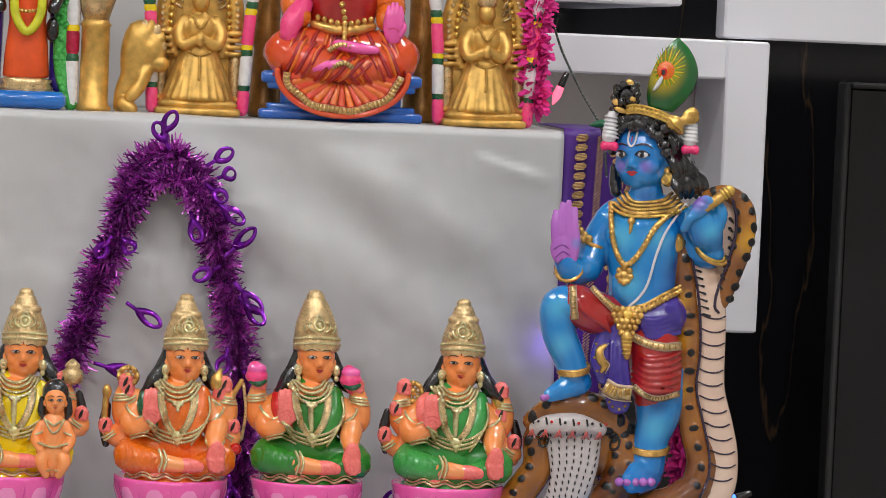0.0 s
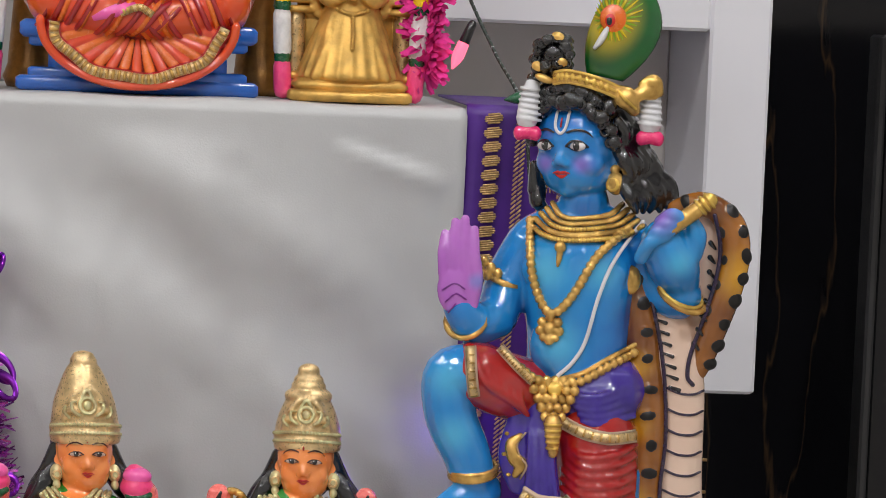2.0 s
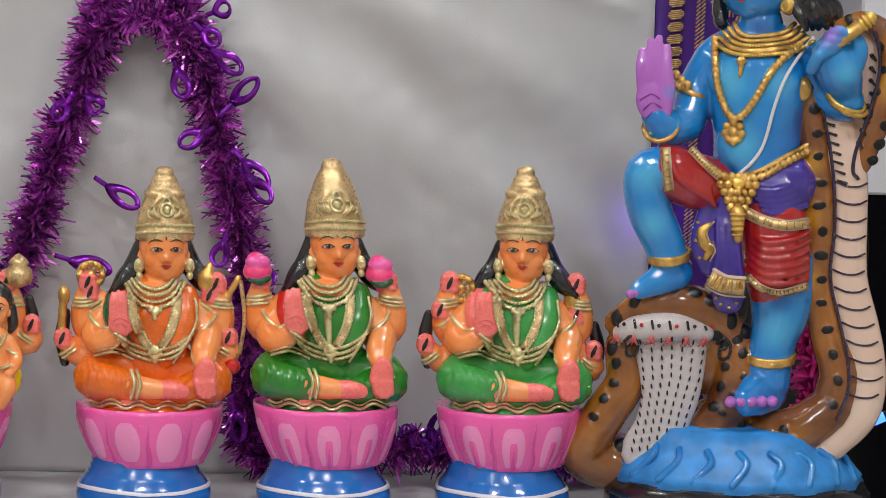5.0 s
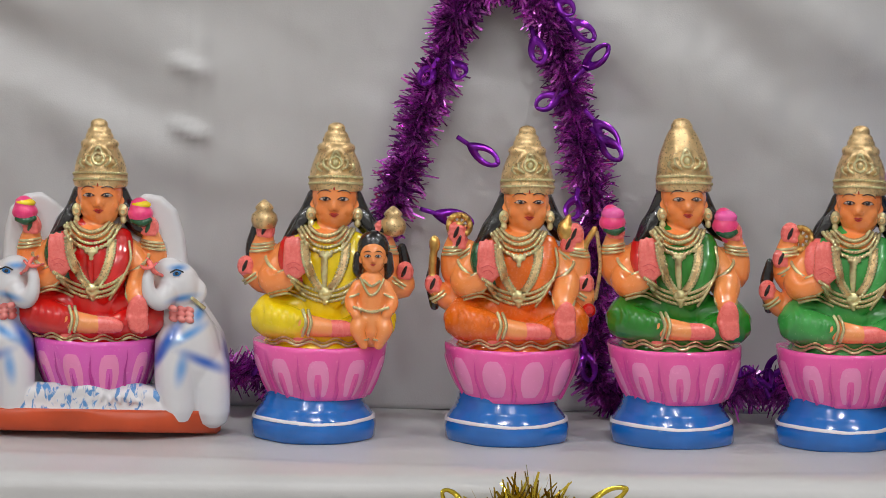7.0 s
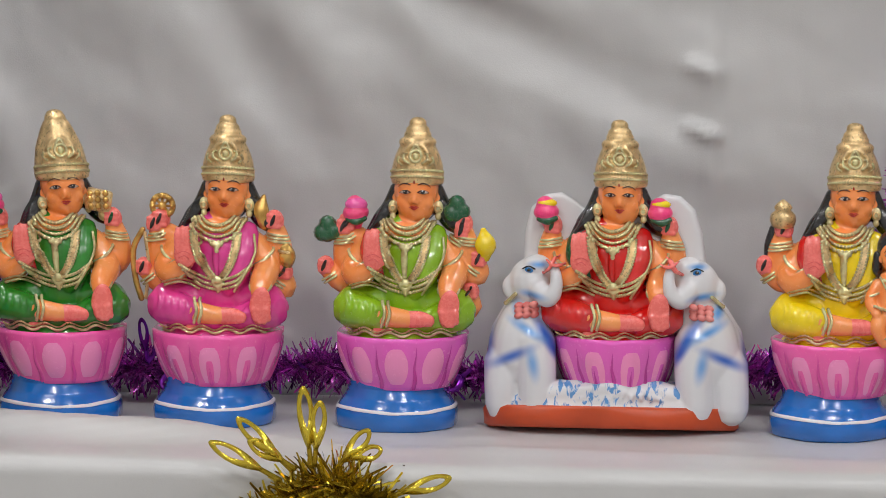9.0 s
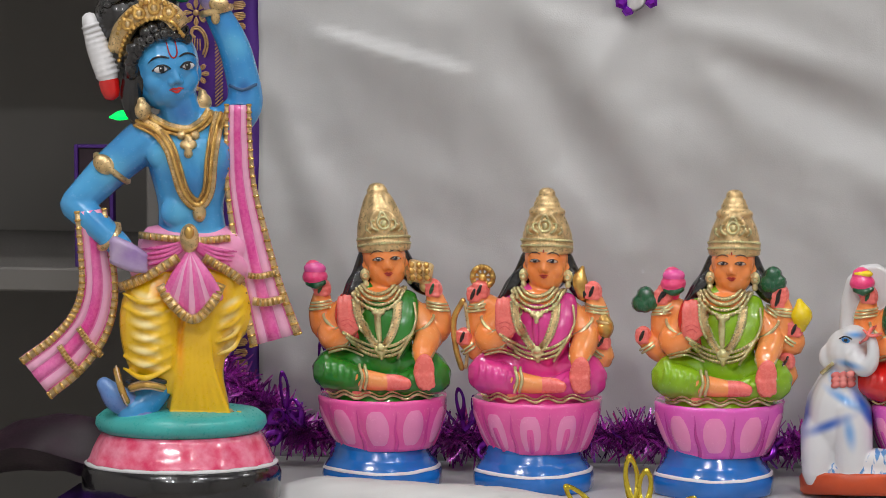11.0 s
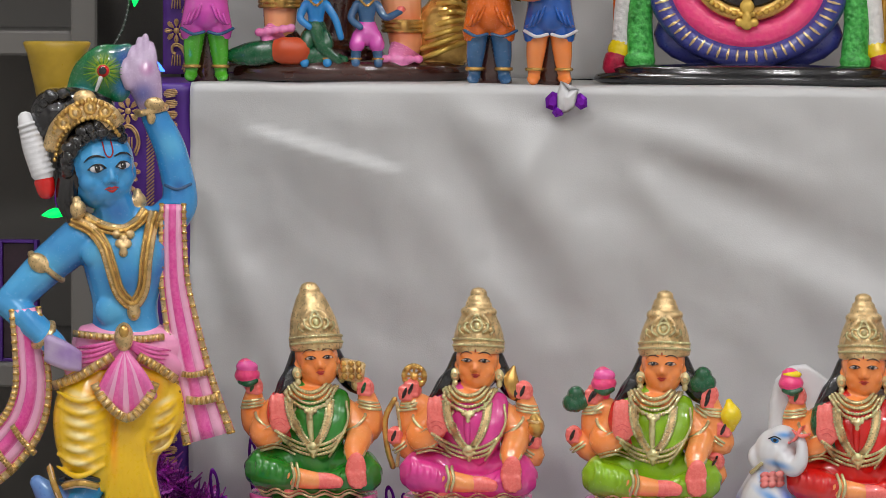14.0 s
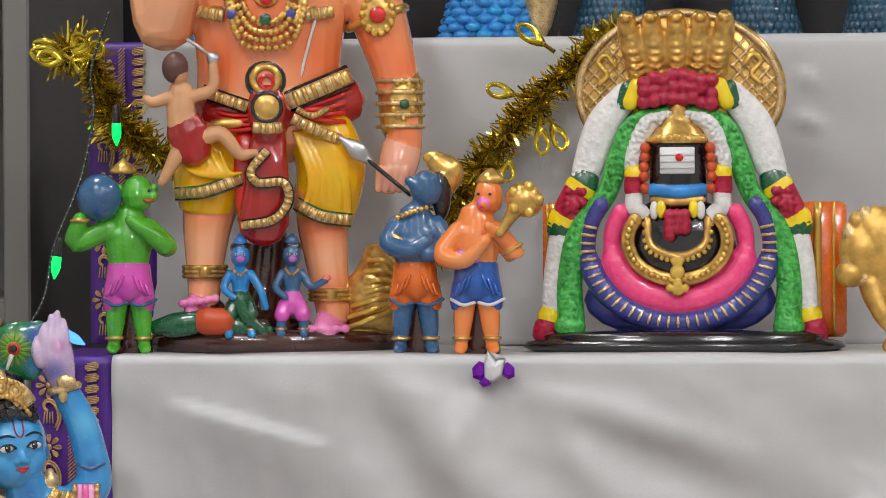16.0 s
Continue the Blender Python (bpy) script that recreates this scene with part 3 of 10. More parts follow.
# grey open shelving beyond the left end
shelf = empty("shelf_unit", pose(0, 0, 0))
box("side_board", -0.872, -0.848, 0.55, Y1, -0.3, 1.3, "shelf", shelf)
box("back_board", -1.7, -0.872, Y1 - 0.02, Y1, -0.3, 1.3, "shelf", shelf)
for z in (0.40, 0.70, 0.10, -0.2, 1.0):
    box("shelf_board", -1.7, -0.872, 0.56, Y1 - 0.02, z - 0.022, z, "shelf", shelf)
tagged(shelf, "grey laminate open shelf unit against the wall", "shelf", kind="structure")


pic = empty("framed_print", pose(-0.926, 0.58, 0.10))
box("print", -0.0145, 0.0145, -0.004, 0.004, 0.003, 0.108, "silk_dark", pic, 0.0005)
for x0, x1, z0, z1 in ((-0.018, -0.0145, 0.0, 0.111), (0.0145, 0.018, 0.0, 0.111), (-0.0145, 0.0145, 0.108, 0.111), (-0.0145, 0.0145, 0.0, 0.003)):
    box("frame_strip", x0, x1, -0.006, 0.004, z0, z1, "silk", pic, 0.0005)
tagged(pic, "small dark print in a purple frame on the shelf", "picture frame")


# ---- draped steps ----
STEP_Z2, STEP_Y2 = 0.366, 0.125
STEP_Z3, STEP_Y3 = 0.614, 0.33


def crease(x, z, ax, az, bx, bz, wide, high):
    """A ridge along a line in the cloth, fading at its ends."""
    dx, dz = bx - ax, bz - az
    ln = dx * dx + dz * dz
    t = ((x - ax) * dx + (z - az) * dz) / ln
    tc = min(max(t, 0.0), 1.0)
    d = math.hypot(x - ax - tc * dx, z - az - tc * dz)
    fade = math.sin(math.pi * min(max(t * 0.8 + 0.1, 0.0), 1.0))
    return high * fade * math.exp(-(d / wide) ** 2)


# ax, az, bx, bz, width, height
CREASES = [
        (-0.50, 0.345, -0.40, 0.18, 0.022, -0.006), (-0.47, 0.35, -0.35, 0.20, 0.020, 0.005),
    (-0.40, 0.345, -0.43, 0.28, 0.012, 0.003), (-0.385, 0.345, -0.20, 0.29, 0.014, 0.004), (-0.37, 0.33, -0.12, 0.22, 0.022, -0.005),
    (-0.36, 0.335, -0.30, 0.25, 0.016, 0.004), (-0.30, 0.25, -0.05, 0.16, 0.02, 0.003),
    (-0.104, 0.36, -0.100, 0.10, 0.007, 0.002), (-0.125, 0.255, -0.095, 0.246, 0.005, 0.003), (-0.122, 0.21, -0.095, 0.199, 0.005, 0.004),
    (0.10, 0.35, 0.30, 0.22, 0.03, 0.005), (0.18, 0.35, 0.40, 0.20, 0.025, -0.005), (0.26, 0.34, 0.42, 0.25, 0.02, 0.004),
    (0.30, 0.30, 0.44, 0.12, 0.022, 0.005), (0.33, 0.28, 0.46, 0.05, 0.018, -0.004), (0.05, 0.25, 0.25, 0.16, 0.03, 0.004),
    (0.36, 0.20, 0.42, 0.02, 0.016, 0.004), (-0.68, 0.30, -0.60, 0.12, 0.015, 0.004),
]


def fold(x, z, ax, az, bx, bz, wide, high, fall):
    """A lip in the cloth: it steps out below a line and eases back further down."""
    dx, dz = bx - ax, bz - az
    ln = math.hypot(dx, dz)
    t = ((x - ax) * dx + (z - az) * dz) / ln ** 2
    s = ((x - ax) * dz - (z - az) * dx) / ln
    fade = math.sin(math.pi * min(max(t, 0.0), 1.0)) ** 0.6 if 0 < t < 1 else 0.0
    q = min(max((s + wide) / (2 * wide), 0.0), 1.0)
    return high * fade * q * q * (3 - 2 * q) * math.exp(-max(s, 0) / fall)


# ax, az, bx, bz, half width, height, ease
FOLDS = [(-0.64, 0.333, -0.515, 0.300, 0.0022, 0.006, 0.03), (0.385, 0.346, 0.455, 0.324, 0.002, 0.005, 0.02), (-0.12, 0.258, -0.09, 0.248, 0.002, 0.003, 0.012), (-0.125, 0.213, -0.09, 0.200, 0.002, 0.004, 0.014)]


def riser_out(x, z):
    """How far the second riser's cloth stands out."""
    o = sum(crease(x, z, *c) for c in CREASES)
    o += 0.004 * noise.noise(Vector((x * 5 + z * 3, z * 6 - x * 2, 0.3))) + 0.0022 * noise.noise(Vector((x * 18, z * 22 + x * 9, 4.1))) + 0.0010 * noise.noise(Vector((x * 46 + z * 9, z * 9, 7.7))) + 0.0005 * noise.noise(Vector((x * 90, z * 70, 1.3)))
    gem = math.exp(-(((x + 0.391) / 0.03) ** 2 + ((z - 0.345) / 0.025) ** 2))
    o += sum(fold(x, z, *f) for f in FOLDS)
    return 1.5 * o + 0.006 * (1 - z / 0.362) - 0.003 * gem


def sheet(name, xs, prof, out, mat, label, category, kind="", thick=0.0015):
    """A draped cloth: prof of (y, z) with normals found on the way, pushed out by out(x, s)."""
    pts = [np.array(p, float) for p in prof]
    rows = []
    for i, p in enumerate(pts):
        d = pts[min(i + 1, len(pts) - 1)] - pts[max(i - 1, 0)]
        d /= np.linalg.norm(d)
        nrm = np.array((-d[1], d[0]))
        if nrm[0] > 0.2 or nrm[1] < -0.2:
            nrm = -nrm
        row = []
        for x in xs:
            o = out(x, p[0], p[1])
            row.append((x, p[0] + nrm[0] * o, p[1] + nrm[1] * o))
        rows.append(row)
    c = Clay()
    c.grid(rows, mat, closed=False)
    ob = c.make(name)
    mod = ob.modifiers.new("thickness", "SOLIDIFY")
    mod.thickness, mod.offset = thick, 0
    return tagged(ob, label, category, kind=kind)


def step_profile(y0, z0, z1, y1, n=46, m=22, r=0.007):
    """Up a riser at y0 from z0 to z1, over a rounded edge, back along a tread to y1."""
    up = [(y0, z0 + (z1 - r - z0) * i / n) for i in range(n + 1)]
    arc = [(y0 + r - r * math.cos(a), z1 - r + r * math.sin(a)) for a in (math.pi / 2 * k / 6 for k in range(1, 7))]
    back = [(y0 + r + (y1 - y0 - r) * k / m, z1) for k in range(1, m + 1)]
    return up + arc + back


def span(a, b, n):
    return [a + (b - a) * i / n for i in range(n + 1)]


def out_two(x, y, z):
    fade = min(1.0, max(0.0, (STEP_Z2 + 0.002 - z) / 0.03))
    edge = 0.0018 * noise.noise(Vector((x * 14, 2.2, 0)))
    return riser_out(x, z) * fade + (edge if fade < 1 else edge)


def out_three(x, y, z):
    fade = min(1.0, max(0.0, (STEP_Z3 - z) / 0.03))
    return fade * (0.005 * noise.noise(Vector((x * 6 + z * 4, z * 7, 9))) + 0.0025 * noise.noise(Vector((x * 22, z * 18, 5)))
                   + crease(x, z, -0.17, 0.585, -0.155, 0.570, 0.005, 0.004) + crease(x, z, -0.175, 0.55, -0.15, 0.538, 0.005, 0.004)) + 0.001 * noise.noise(Vector((x * 12, 1, 1)))


def out_one(x, y, z):
    o = 0.0012 * noise.noise(Vector((x * 9, y * 12, 3))) + 0.0006 * noise.noise(Vector((x * 30, y * 34, 7)))
    if z > -0.02:
        # the fold that rises before the row's left end
        line = -0.062 - 0.20 * (x + 0.62)
        o += 0.016 * math.exp(-((y - line) / 0.016) ** 2) * max(0.0, min(1.0, (-0.33 - x) / 0.14)) * min(1.0, max(0.0, (x + 0.66) / 0.06))
        o += 0.003 * math.exp(-((y + 0.135 + 0.02 * math.sin(x * 7)) / 0.02) ** 2)
    else:
        o += 0.006 * noise.noise(Vector((x * 7, z * 2, 1)))
    return o


sheet("cloth_step_one", span(-0.70, 0.60, 150), step_profile(-0.172, Z0 + 0.001, 0.0, 0.137, 24, 40, 0.012), out_one, "satin",
      "white satin cloth draped over the lowest display step", "cloth", "structure")
sheet("cloth_step_two", span(-0.683, 0.464, 240), step_profile(STEP_Y2, 0.001, STEP_Z2, 0.345, 80, 16), out_two, "satin",
      "wrinkled white satin cloth over the second display step", "cloth", "structure")
sheet("cloth_step_three", span(-0.70, 0.40, 150), step_profile(STEP_Y3, STEP_Z2 + 0.001, STEP_Z3, 0.56, 50, 14), out_three, "satin",
      "white satin cloth over the third display step", "cloth", "structure")


def border(name, xa, xb, y0, z0, z1, y1, label, motif_from, lean=0.0):
    """A purple silk border beside a step's cloth, with woven gold motifs on the riser."""
    t = empty(name, pose(0, 0, 0))
    c = Clay()
    prof = step_profile(y0 + 0.001, z0, z1, y1, 30, 8)
    c.grid([[(x - lean * (z1 - z) + 0.0, y - 0.0025 * noise.noise(Vector((x * 30, z * 9, 2))), z) for x in span(xa, xb, 8)] for y, z in prof], "silk", closed=False)
    ob = c.make("silk_band", parent=t)
    mod = ob.modifiers.new("thickness", "SOLIDIFY")
    mod.thickness = 0.0012
    w = xb - xa
    y = y0 - 0.0028
    s = 1 if xb > 0 else -1
    a = xa if s > 0 else xb
    c = Clay()
    z, foot, k = z1 - 0.008, max(motif_from, z0 + 0.012), 0
    place = lambda q, z: a + s * w * q - lean * (z1 - z)
    while z > foot:
        # coins of slanting gold threads near the inner edge
        cx = place(0.24, z)
        for j in range(5):
            o = (j - 2) * 0.0013
            ln = 0.0052 * math.sqrt(max(0.05, 1 - (o / 0.0034) ** 2))
            c.tube([(cx - ln * 0.97, y, z + o - ln * 0.12), (cx + ln * 0.97, y, z + o + ln * 0.12)], 0.00068, "zari", 5, steps=1)
        # a twisted cord beside them
        for j in range(3):
            for q in (0.47, 0.52):
                x = place(q, z - j * 0.0028)
                c.tube([(x - 0.0011, y, z - j * 0.0028), (x + 0.0011, y, z - j * 0.0028 + 0.0022)], 0.0006, "zari", 5, steps=1)
        z -= 0.0084
    z = z1 - 0.022
    while z > foot:
        cx = place(0.78, z)
        if k % 2 == 0:
            # rosette with veined petals
            c.ball((cx, y, z), (0.0026, 0.0008, 0.0026), "zari", seg=8, rings=4)
            for j in range(8):
                an = j * math.pi / 4
                for o in (-0.2, 0.0, 0.2):
                    c.tube([(cx + 0.0036 * math.cos(an), y, z + 0.0036 * math.sin(an)), (cx + 0.0072 * math.cos(an + o), y, z + 0.0072 * math.sin(an + o)), (cx + 0.0094 * math.cos(an + o * 0.4), y, z + 0.0094 * math.sin(an + o * 0.4))], 0.00062, "zari", 5, steps=2)
        else:
            # curling mango motif: a corded outline filled with threads
            for r in (0.0105, 0.0084):
                c.tube([(cx + r * (1 - 0.1 * i) * math.cos(i * 0.62 - 0.9), y, z + 0.001 * i + r * (1.25 - 0.1 * i) * math.sin(i * 0.62 - 0.9)) for i in range(9)], 0.0009, "zari", 5, steps=3)
            for j in range(4):
                c.tube([(cx - 0.004 + j * 0.0024, y, z - 0.005), (cx - 0.003 + j * 0.002, y, z + 0.003)], 0.0006, "zari", 5, steps=1)
        z -= 0.0235
        k += 1
    c.make("gold_motif", parent=t)
    return tagged(t, label, "cloth border", kind="structure")


border("border_right", 0.464, 0.530, STEP_Y2, 0.002, STEP_Z2 + 0.004, 0.30, "purple silk border with woven gold motifs", 0.02, lean=0.03)
border("border_left", -0.745, -0.683, STEP_Y2, 0.002, STEP_Z2, 0.30, "purple silk border with woven gold motifs", 0.02)
border("border_upper", -0.745, -0.690, STEP_Y3, STEP_Z2 + 0.002, STEP_Z3, 0.50, "purple silk border with woven gold motifs", STEP_Z2)
low = border("border_low", -0.79, -0.70, -0.172, Z0 + 0.002, 0.0, 0.13, "purple silk border with woven gold motifs", -0.25)


# ---- the row of eight seated goddess figures ----
U = 0.000395  # one modelling unit in metres


class Doll(Clay):
    """Modelling by front view: p(x, h, d) with h down from a fixed line and d towards the front."""

    foot, tip = 778.0, 0.165

    def p(self, x, h, d=0.0):
        return (x, -d, self.foot - h + self.tip * d)

    def blob(self, x, h, d, r, mat, turn=None, seg=16, rings=10):
        self.ball(self.p(x, h, d), r, mat, turn, seg, rings)

    def limb(self, pts, rad, mat, flat=1.0, seg=10):
        self.tube([self.p(*q) for q in pts], rad, mat, seg, flat)

    def string(self, pts, r, mat, gap=1.9):
        self.beads([self.p(*q) for q in pts], r, mat, gap)

    def front_view(self, co):
        d = -co[:, 1]
        rows = np.stack((co[:, 0], self.foot + self.tip * d - co[:, 2], d), axis=1)
        return rows[np.argsort(rows[:, 1])]

    def on(self, x, h, lift=0.0, reach=5.0, other=0.0):
        """A point on the front of the moulded skin, lifted off it."""
        best = None
        for co in self.skins:
            i, j = np.searchsorted(co[:, 1], (h - reach, h + reach))
            near = co[i:j, 2][np.abs(co[i:j, 0] - x) < reach]
            if len(near):
                best = max(near.max(), best if best is not None else -1e9)
        return (x, h, (best if best is not None else other) + lift)

    def lay(self, pts, lift=0.0, steps=6, other=0.0):
        """A line laid on the skin through (x, h) points."""
        return [self.on(q[0], q[1], lift, other=other) for q in smooth(pts, steps)]

    def stroke(self, pts, r, mat, lift=0.0, flat=0.6, steps=4, other=0.0):
        """A painted or modelled line on the skin; r one or many radii."""
        line = self.lay(pts, lift, steps, other)
        rad = [q[0] for q in smooth([(v,) for v in r], steps)] if hasattr(r, "__len__") else r
        self.tube([self.p(*q) for q in line], rad, mat, 6, flat, steps=1)

    def row(self, pts, r, mat, gap=1.6, lift=0.0, other=0.0):
        """Beads on the skin along (x, h) points."""
        self.string(self.lay(pts, lift, 8, other), r, mat, gap)

    def ribbon(self, pts, wide, mat, lift=1.0, steps=6, thick=3.0, other=0.0):
        """A flat band laid on the skin."""
        self.strap([self.p(*q) for q in self.lay(pts, lift, steps, other)], wide, thick, mat, steps=1)

    def mark(self):
        return len(self.bm.verts)

    def spin(self, start, centre, yaw=0, pitch=0, roll=0):
        """Turn all that was modelled since the mark about a point."""
        self.bm.verts.ensure_lookup_table()
        c = Vector(centre) * self.unit
        rot = Euler((radians(pitch), radians(roll), radians(yaw))).to_matrix()
        for v in self.bm.verts[start:]:
            v.co = c + rot @ (v.co - c)

    def arc(self, pts, r, mat, flat=1.0):
        self.tube([self.p(*q) for q in pts], r, mat, 6, flat, steps=4)


def hand(k, x, h, d, wide=24, tall=40, mat="palm", turn=0):
    """An open palm with the fingers together, facing front."""
    s = wide / 24
    k.blob(x, h + tall * 0.10, d - 2 * s, (wide * 0.98, 12 * s, tall * 0.86), mat, seg=18, rings=14)
    for i in range(4):
        fx = x + (i - 1.5) * wide * 0.40
        up = tall * (0.84 if i in (1, 2) else 0.70)
        k.limb([(fx * 0.9 + x * 0.1, h + tall * 0.1, d + 4 * s), (fx, h - up * 0.5, d + 3 * s), (fx + (i - 1.5) * -1.2, h - up, d - 1)], [wide * 0.25, wide * 0.25, wide * 0.17], mat, 0.75, seg=10)
    k.limb([(x + wide * 0.62, h + tall * 0.55, d + 2), (x + wide * 0.90, h + tall * 0.2, d + 4), (x + wide * 0.86, h - tall * 0.02, d + 2)], [wide * 0.24, wide * 0.22, wide * 0.14], mat, seg=10)
    k.arc([(x - wide * 0.5, h + tall * 0.30, d + 8.6 * s), (x, h + tall * 0.24, d + 10.2 * s), (x + wide * 0.4, h + tall * 0.36, d + 9 * s)], 0.6, "lip")


def item(k, kind, x, h, d=6):
    if kind == "pot":
        k.lathe(k.p(x, h + 24, d), [(6, 0), (20, 6), (24, 18), (22, 28), (14, 36), (17, 40), (13, 46), (6, 52), (2, 55)], "gold_dull", seg=14)
    elif kind == "bud":
        k.limb([(x + 3, h + 24, d - 2), (x + 1, h + 4, d), (x - 1, h - 14, d)], [10, 24, 16], "pink_hot", seg=16)
        k.blob(x + 2, h - 12, d + 4, (21, 18, 13), "lotus", seg=14)
        k.limb([(x - 12, h + 16, d + 12), (x + 4, h + 20, d + 16), (x + 18, h + 14, d + 12)], [5, 7, 5], "green_dark", seg=8)
    elif kind == "sunbud":
        k.limb([(x + 3, h + 24, d - 2), (x + 1, h + 4, d), (x, h - 10, d)], [10, 23, 18], "pink_hot", seg=16)
        k.blob(x + 3, h - 14, d + 4, (18, 14, 8), "yellow", seg=12)
        k.limb([(x - 12, h + 16, d + 12), (x + 4, h + 20, d + 16), (x + 18, h + 14, d + 12)], [5, 7, 5], "green_dark", seg=8)
    elif kind == "wheel":
        k.ring(k.p(x, h, d), 19, 5.5, "gold", (90, 0, 0), seg=18)
        k.blob(x, h, d + 3, (8, 6, 8), "gold", seg=8, rings=6)
        for j in range(8):
            a = j * math.pi / 4
            k.blob(x + 19 * math.cos(a), h - 19 * math.sin(a), d + 4, 5, "gold", seg=6, rings=4)
            k.arc([(x, h, d), (x + 17 * math.cos(a), h - 17 * math.sin(a), d)], 2.4, "gold")
    elif kind == "leaf":
        for dx, dh, r in ((-9, 6, 17), (9, 4, 16), (0, -9, 17), (0, 10, 14)):
            k.blob(x + dx, h + dh, d + 3, (r, 13, r), "green_dark", seg=8, rings=6)
    elif kind == "sheaf":
        k.block(k.p(x, h, d), (46, 26, 40), "gold_dull", (0, 12, 8))
        for i in range(3):
            for j in range(3):
                k.blob(x - 14 + i * 14, h - 12 + j * 12, d + 15, (6, 4, 6), "gold", seg=6, rings=4)
        k.blob(x + 6, h + 26, d, (10, 9, 12), "gold_dull", seg=8)
    elif kind == "bow":
        k.arc([(x + 4, h - 66, d), (x - 14, h - 30, d), (x - 12, h + 22, d), (x - 2, h + 60, d)], 5.5, "gold")
        k.arc([(x + 8, h - 60, d), (x + 14, h, d + 3), (x + 6, h + 58, d)], 3.5, "gold_dull")
    elif kind == "flame":
        k.limb([(x, h + 28, d), (x - 4, h, d), (x + 2, h - 24, d)], [9, 15, 4], "gold", seg=8)
    elif kind == "conch":
        k.limb([(x, h + 26, d + 4), (x + 2, h, d + 6), (x - 4, h - 28, d)], [6, 16, 5], "gold", seg=8)
        for i in range(3):
            k.ring(k.p(x, h - 8 + i * 9, d + 6), 13 - 2 * i, 3, "gold_dull", (0, 10, 0), seg=10, sec=5)
    elif kind == "yellowbud":
        k.limb([(x, h + 22, d), (x + 2, h, d + 4), (x - 2, h - 24, d)], [12, 20, 6], "yellow", seg=10)
    elif kind == "rose":
        k.blob(x, h, d + 8, (13, 9, 13), "red", seg=10, rings=6)
        k.ring(k.p(x, h, d + 14), 6, 2.5, "lip", (90, 0, 0), seg=10, sec=5)
    elif kind == "staff":
        k.arc([(x + 2, h - 52, d), (x - 2, h, d), (x + 3, h + 50, d)], 7, "gold")
        k.blob(x + 2, h - 50, d, (10, 9, 16), "gold", seg=8)
    elif kind == "disk_black":
        e = 1 if x > 0 else -1
        k.limb([(x - e * 14, h - 46, d - 14), (x - e * 8, h - 8, d - 16), (x - e * 12, h + 36, d - 14)], [8, 12, 8], "black", flat=0.6, seg=10)


def face(k, x, h, d, s, skin="skin", turn=0.0, wide=1.0, brow="brown", mark="red", open_eye=1.0, white="eye", line=1.0):
    """A painted head: h is the middle of the face; turn shifts the features sideways."""
    k.blob(x, h - 6 * s, d, (41 * s * wide, 42 * s, 48 * s), skin, seg=22, rings=16)
    k.blob(x + turn * 0.3, h + 20 * s, d + 7 * s, (35 * s * wide, 33 * s, 27 * s), skin, seg=18, rings=12)
    k.blob(x + turn * 0.5, h + 38 * s, d + 22 * s, (13 * s, 14 * s, 9 * s), skin, seg=12)
    k.limb([(x + turn * 0.9, h - 14 * s, d + 38 * s), (x + turn, h + 2 * s, d + 41 * s), (x + turn, h + 9 * s, d + 42 * s)], [2.6 * s, 4 * s, 6 * s], skin, seg=10)
    for e in (-1, 1):
        k.blob(x + turn * 0.8 + e * 20 * s * wide, h + 14 * s, d + 25 * s, (14 * s, 12 * s, 13 * s), skin, seg=12)
        ex, ed = x + turn * 0.85 + e * 16.5 * s * wide, d + 37.5 * s - (3 * s if e * turn > 0 else 0)
        k.blob(ex, h - 8 * s, ed, (8.5 * s * wide, 3.0 * s, 3.4 * s * open_eye), white, seg=12, rings=6)
        k.blob(ex, h - 8 * s, ed + 1.6 * s, (4.0 * s * wide, 2.0 * s, 3.0 * s * open_eye), "black", seg=10, rings=6)
        k.arc([(ex - 10 * s, h - 8 * s, ed + 0.4 * s), (ex, h - 9 * s - 3 * s * open_eye, ed + 2.4 * s), (ex + 10 * s, h - 8 * s, ed + 0.4 * s)], 1.1 * s * line, brow)
        k.arc([(ex - 11 * s, h - 17 * s, ed - 1.5 * s), (ex, h - 21 * s, ed + 0.4 * s), (ex + 11 * s, h - 18 * s, ed - 2.5 * s)], 1.1 * s * line, brow)
    lx = x + turn * 0.95
    k.limb([(lx - 9 * s, h + 23 * s, d + 37.5 * s), (lx, h + 23.5 * s, d + 40 * s), (lx + 9 * s, h + 23 * s, d + 37.5 * s)], [1.4 * s, 2.6 * s, 1.4 * s], "lip", seg=8)
    k.limb([(lx - 5 * s, h + 27 * s, d + 38 * s), (lx + 5 * s, h + 27 * s, d + 38 * s)], [2.6 * s, 2.6 * s], "lip", seg=8)
    k.arc([(x + turn, h - 30 * s, d + 35 * s), (x + turn, h - 20 * s, d + 38.5 * s)], 1.5 * s, mark)


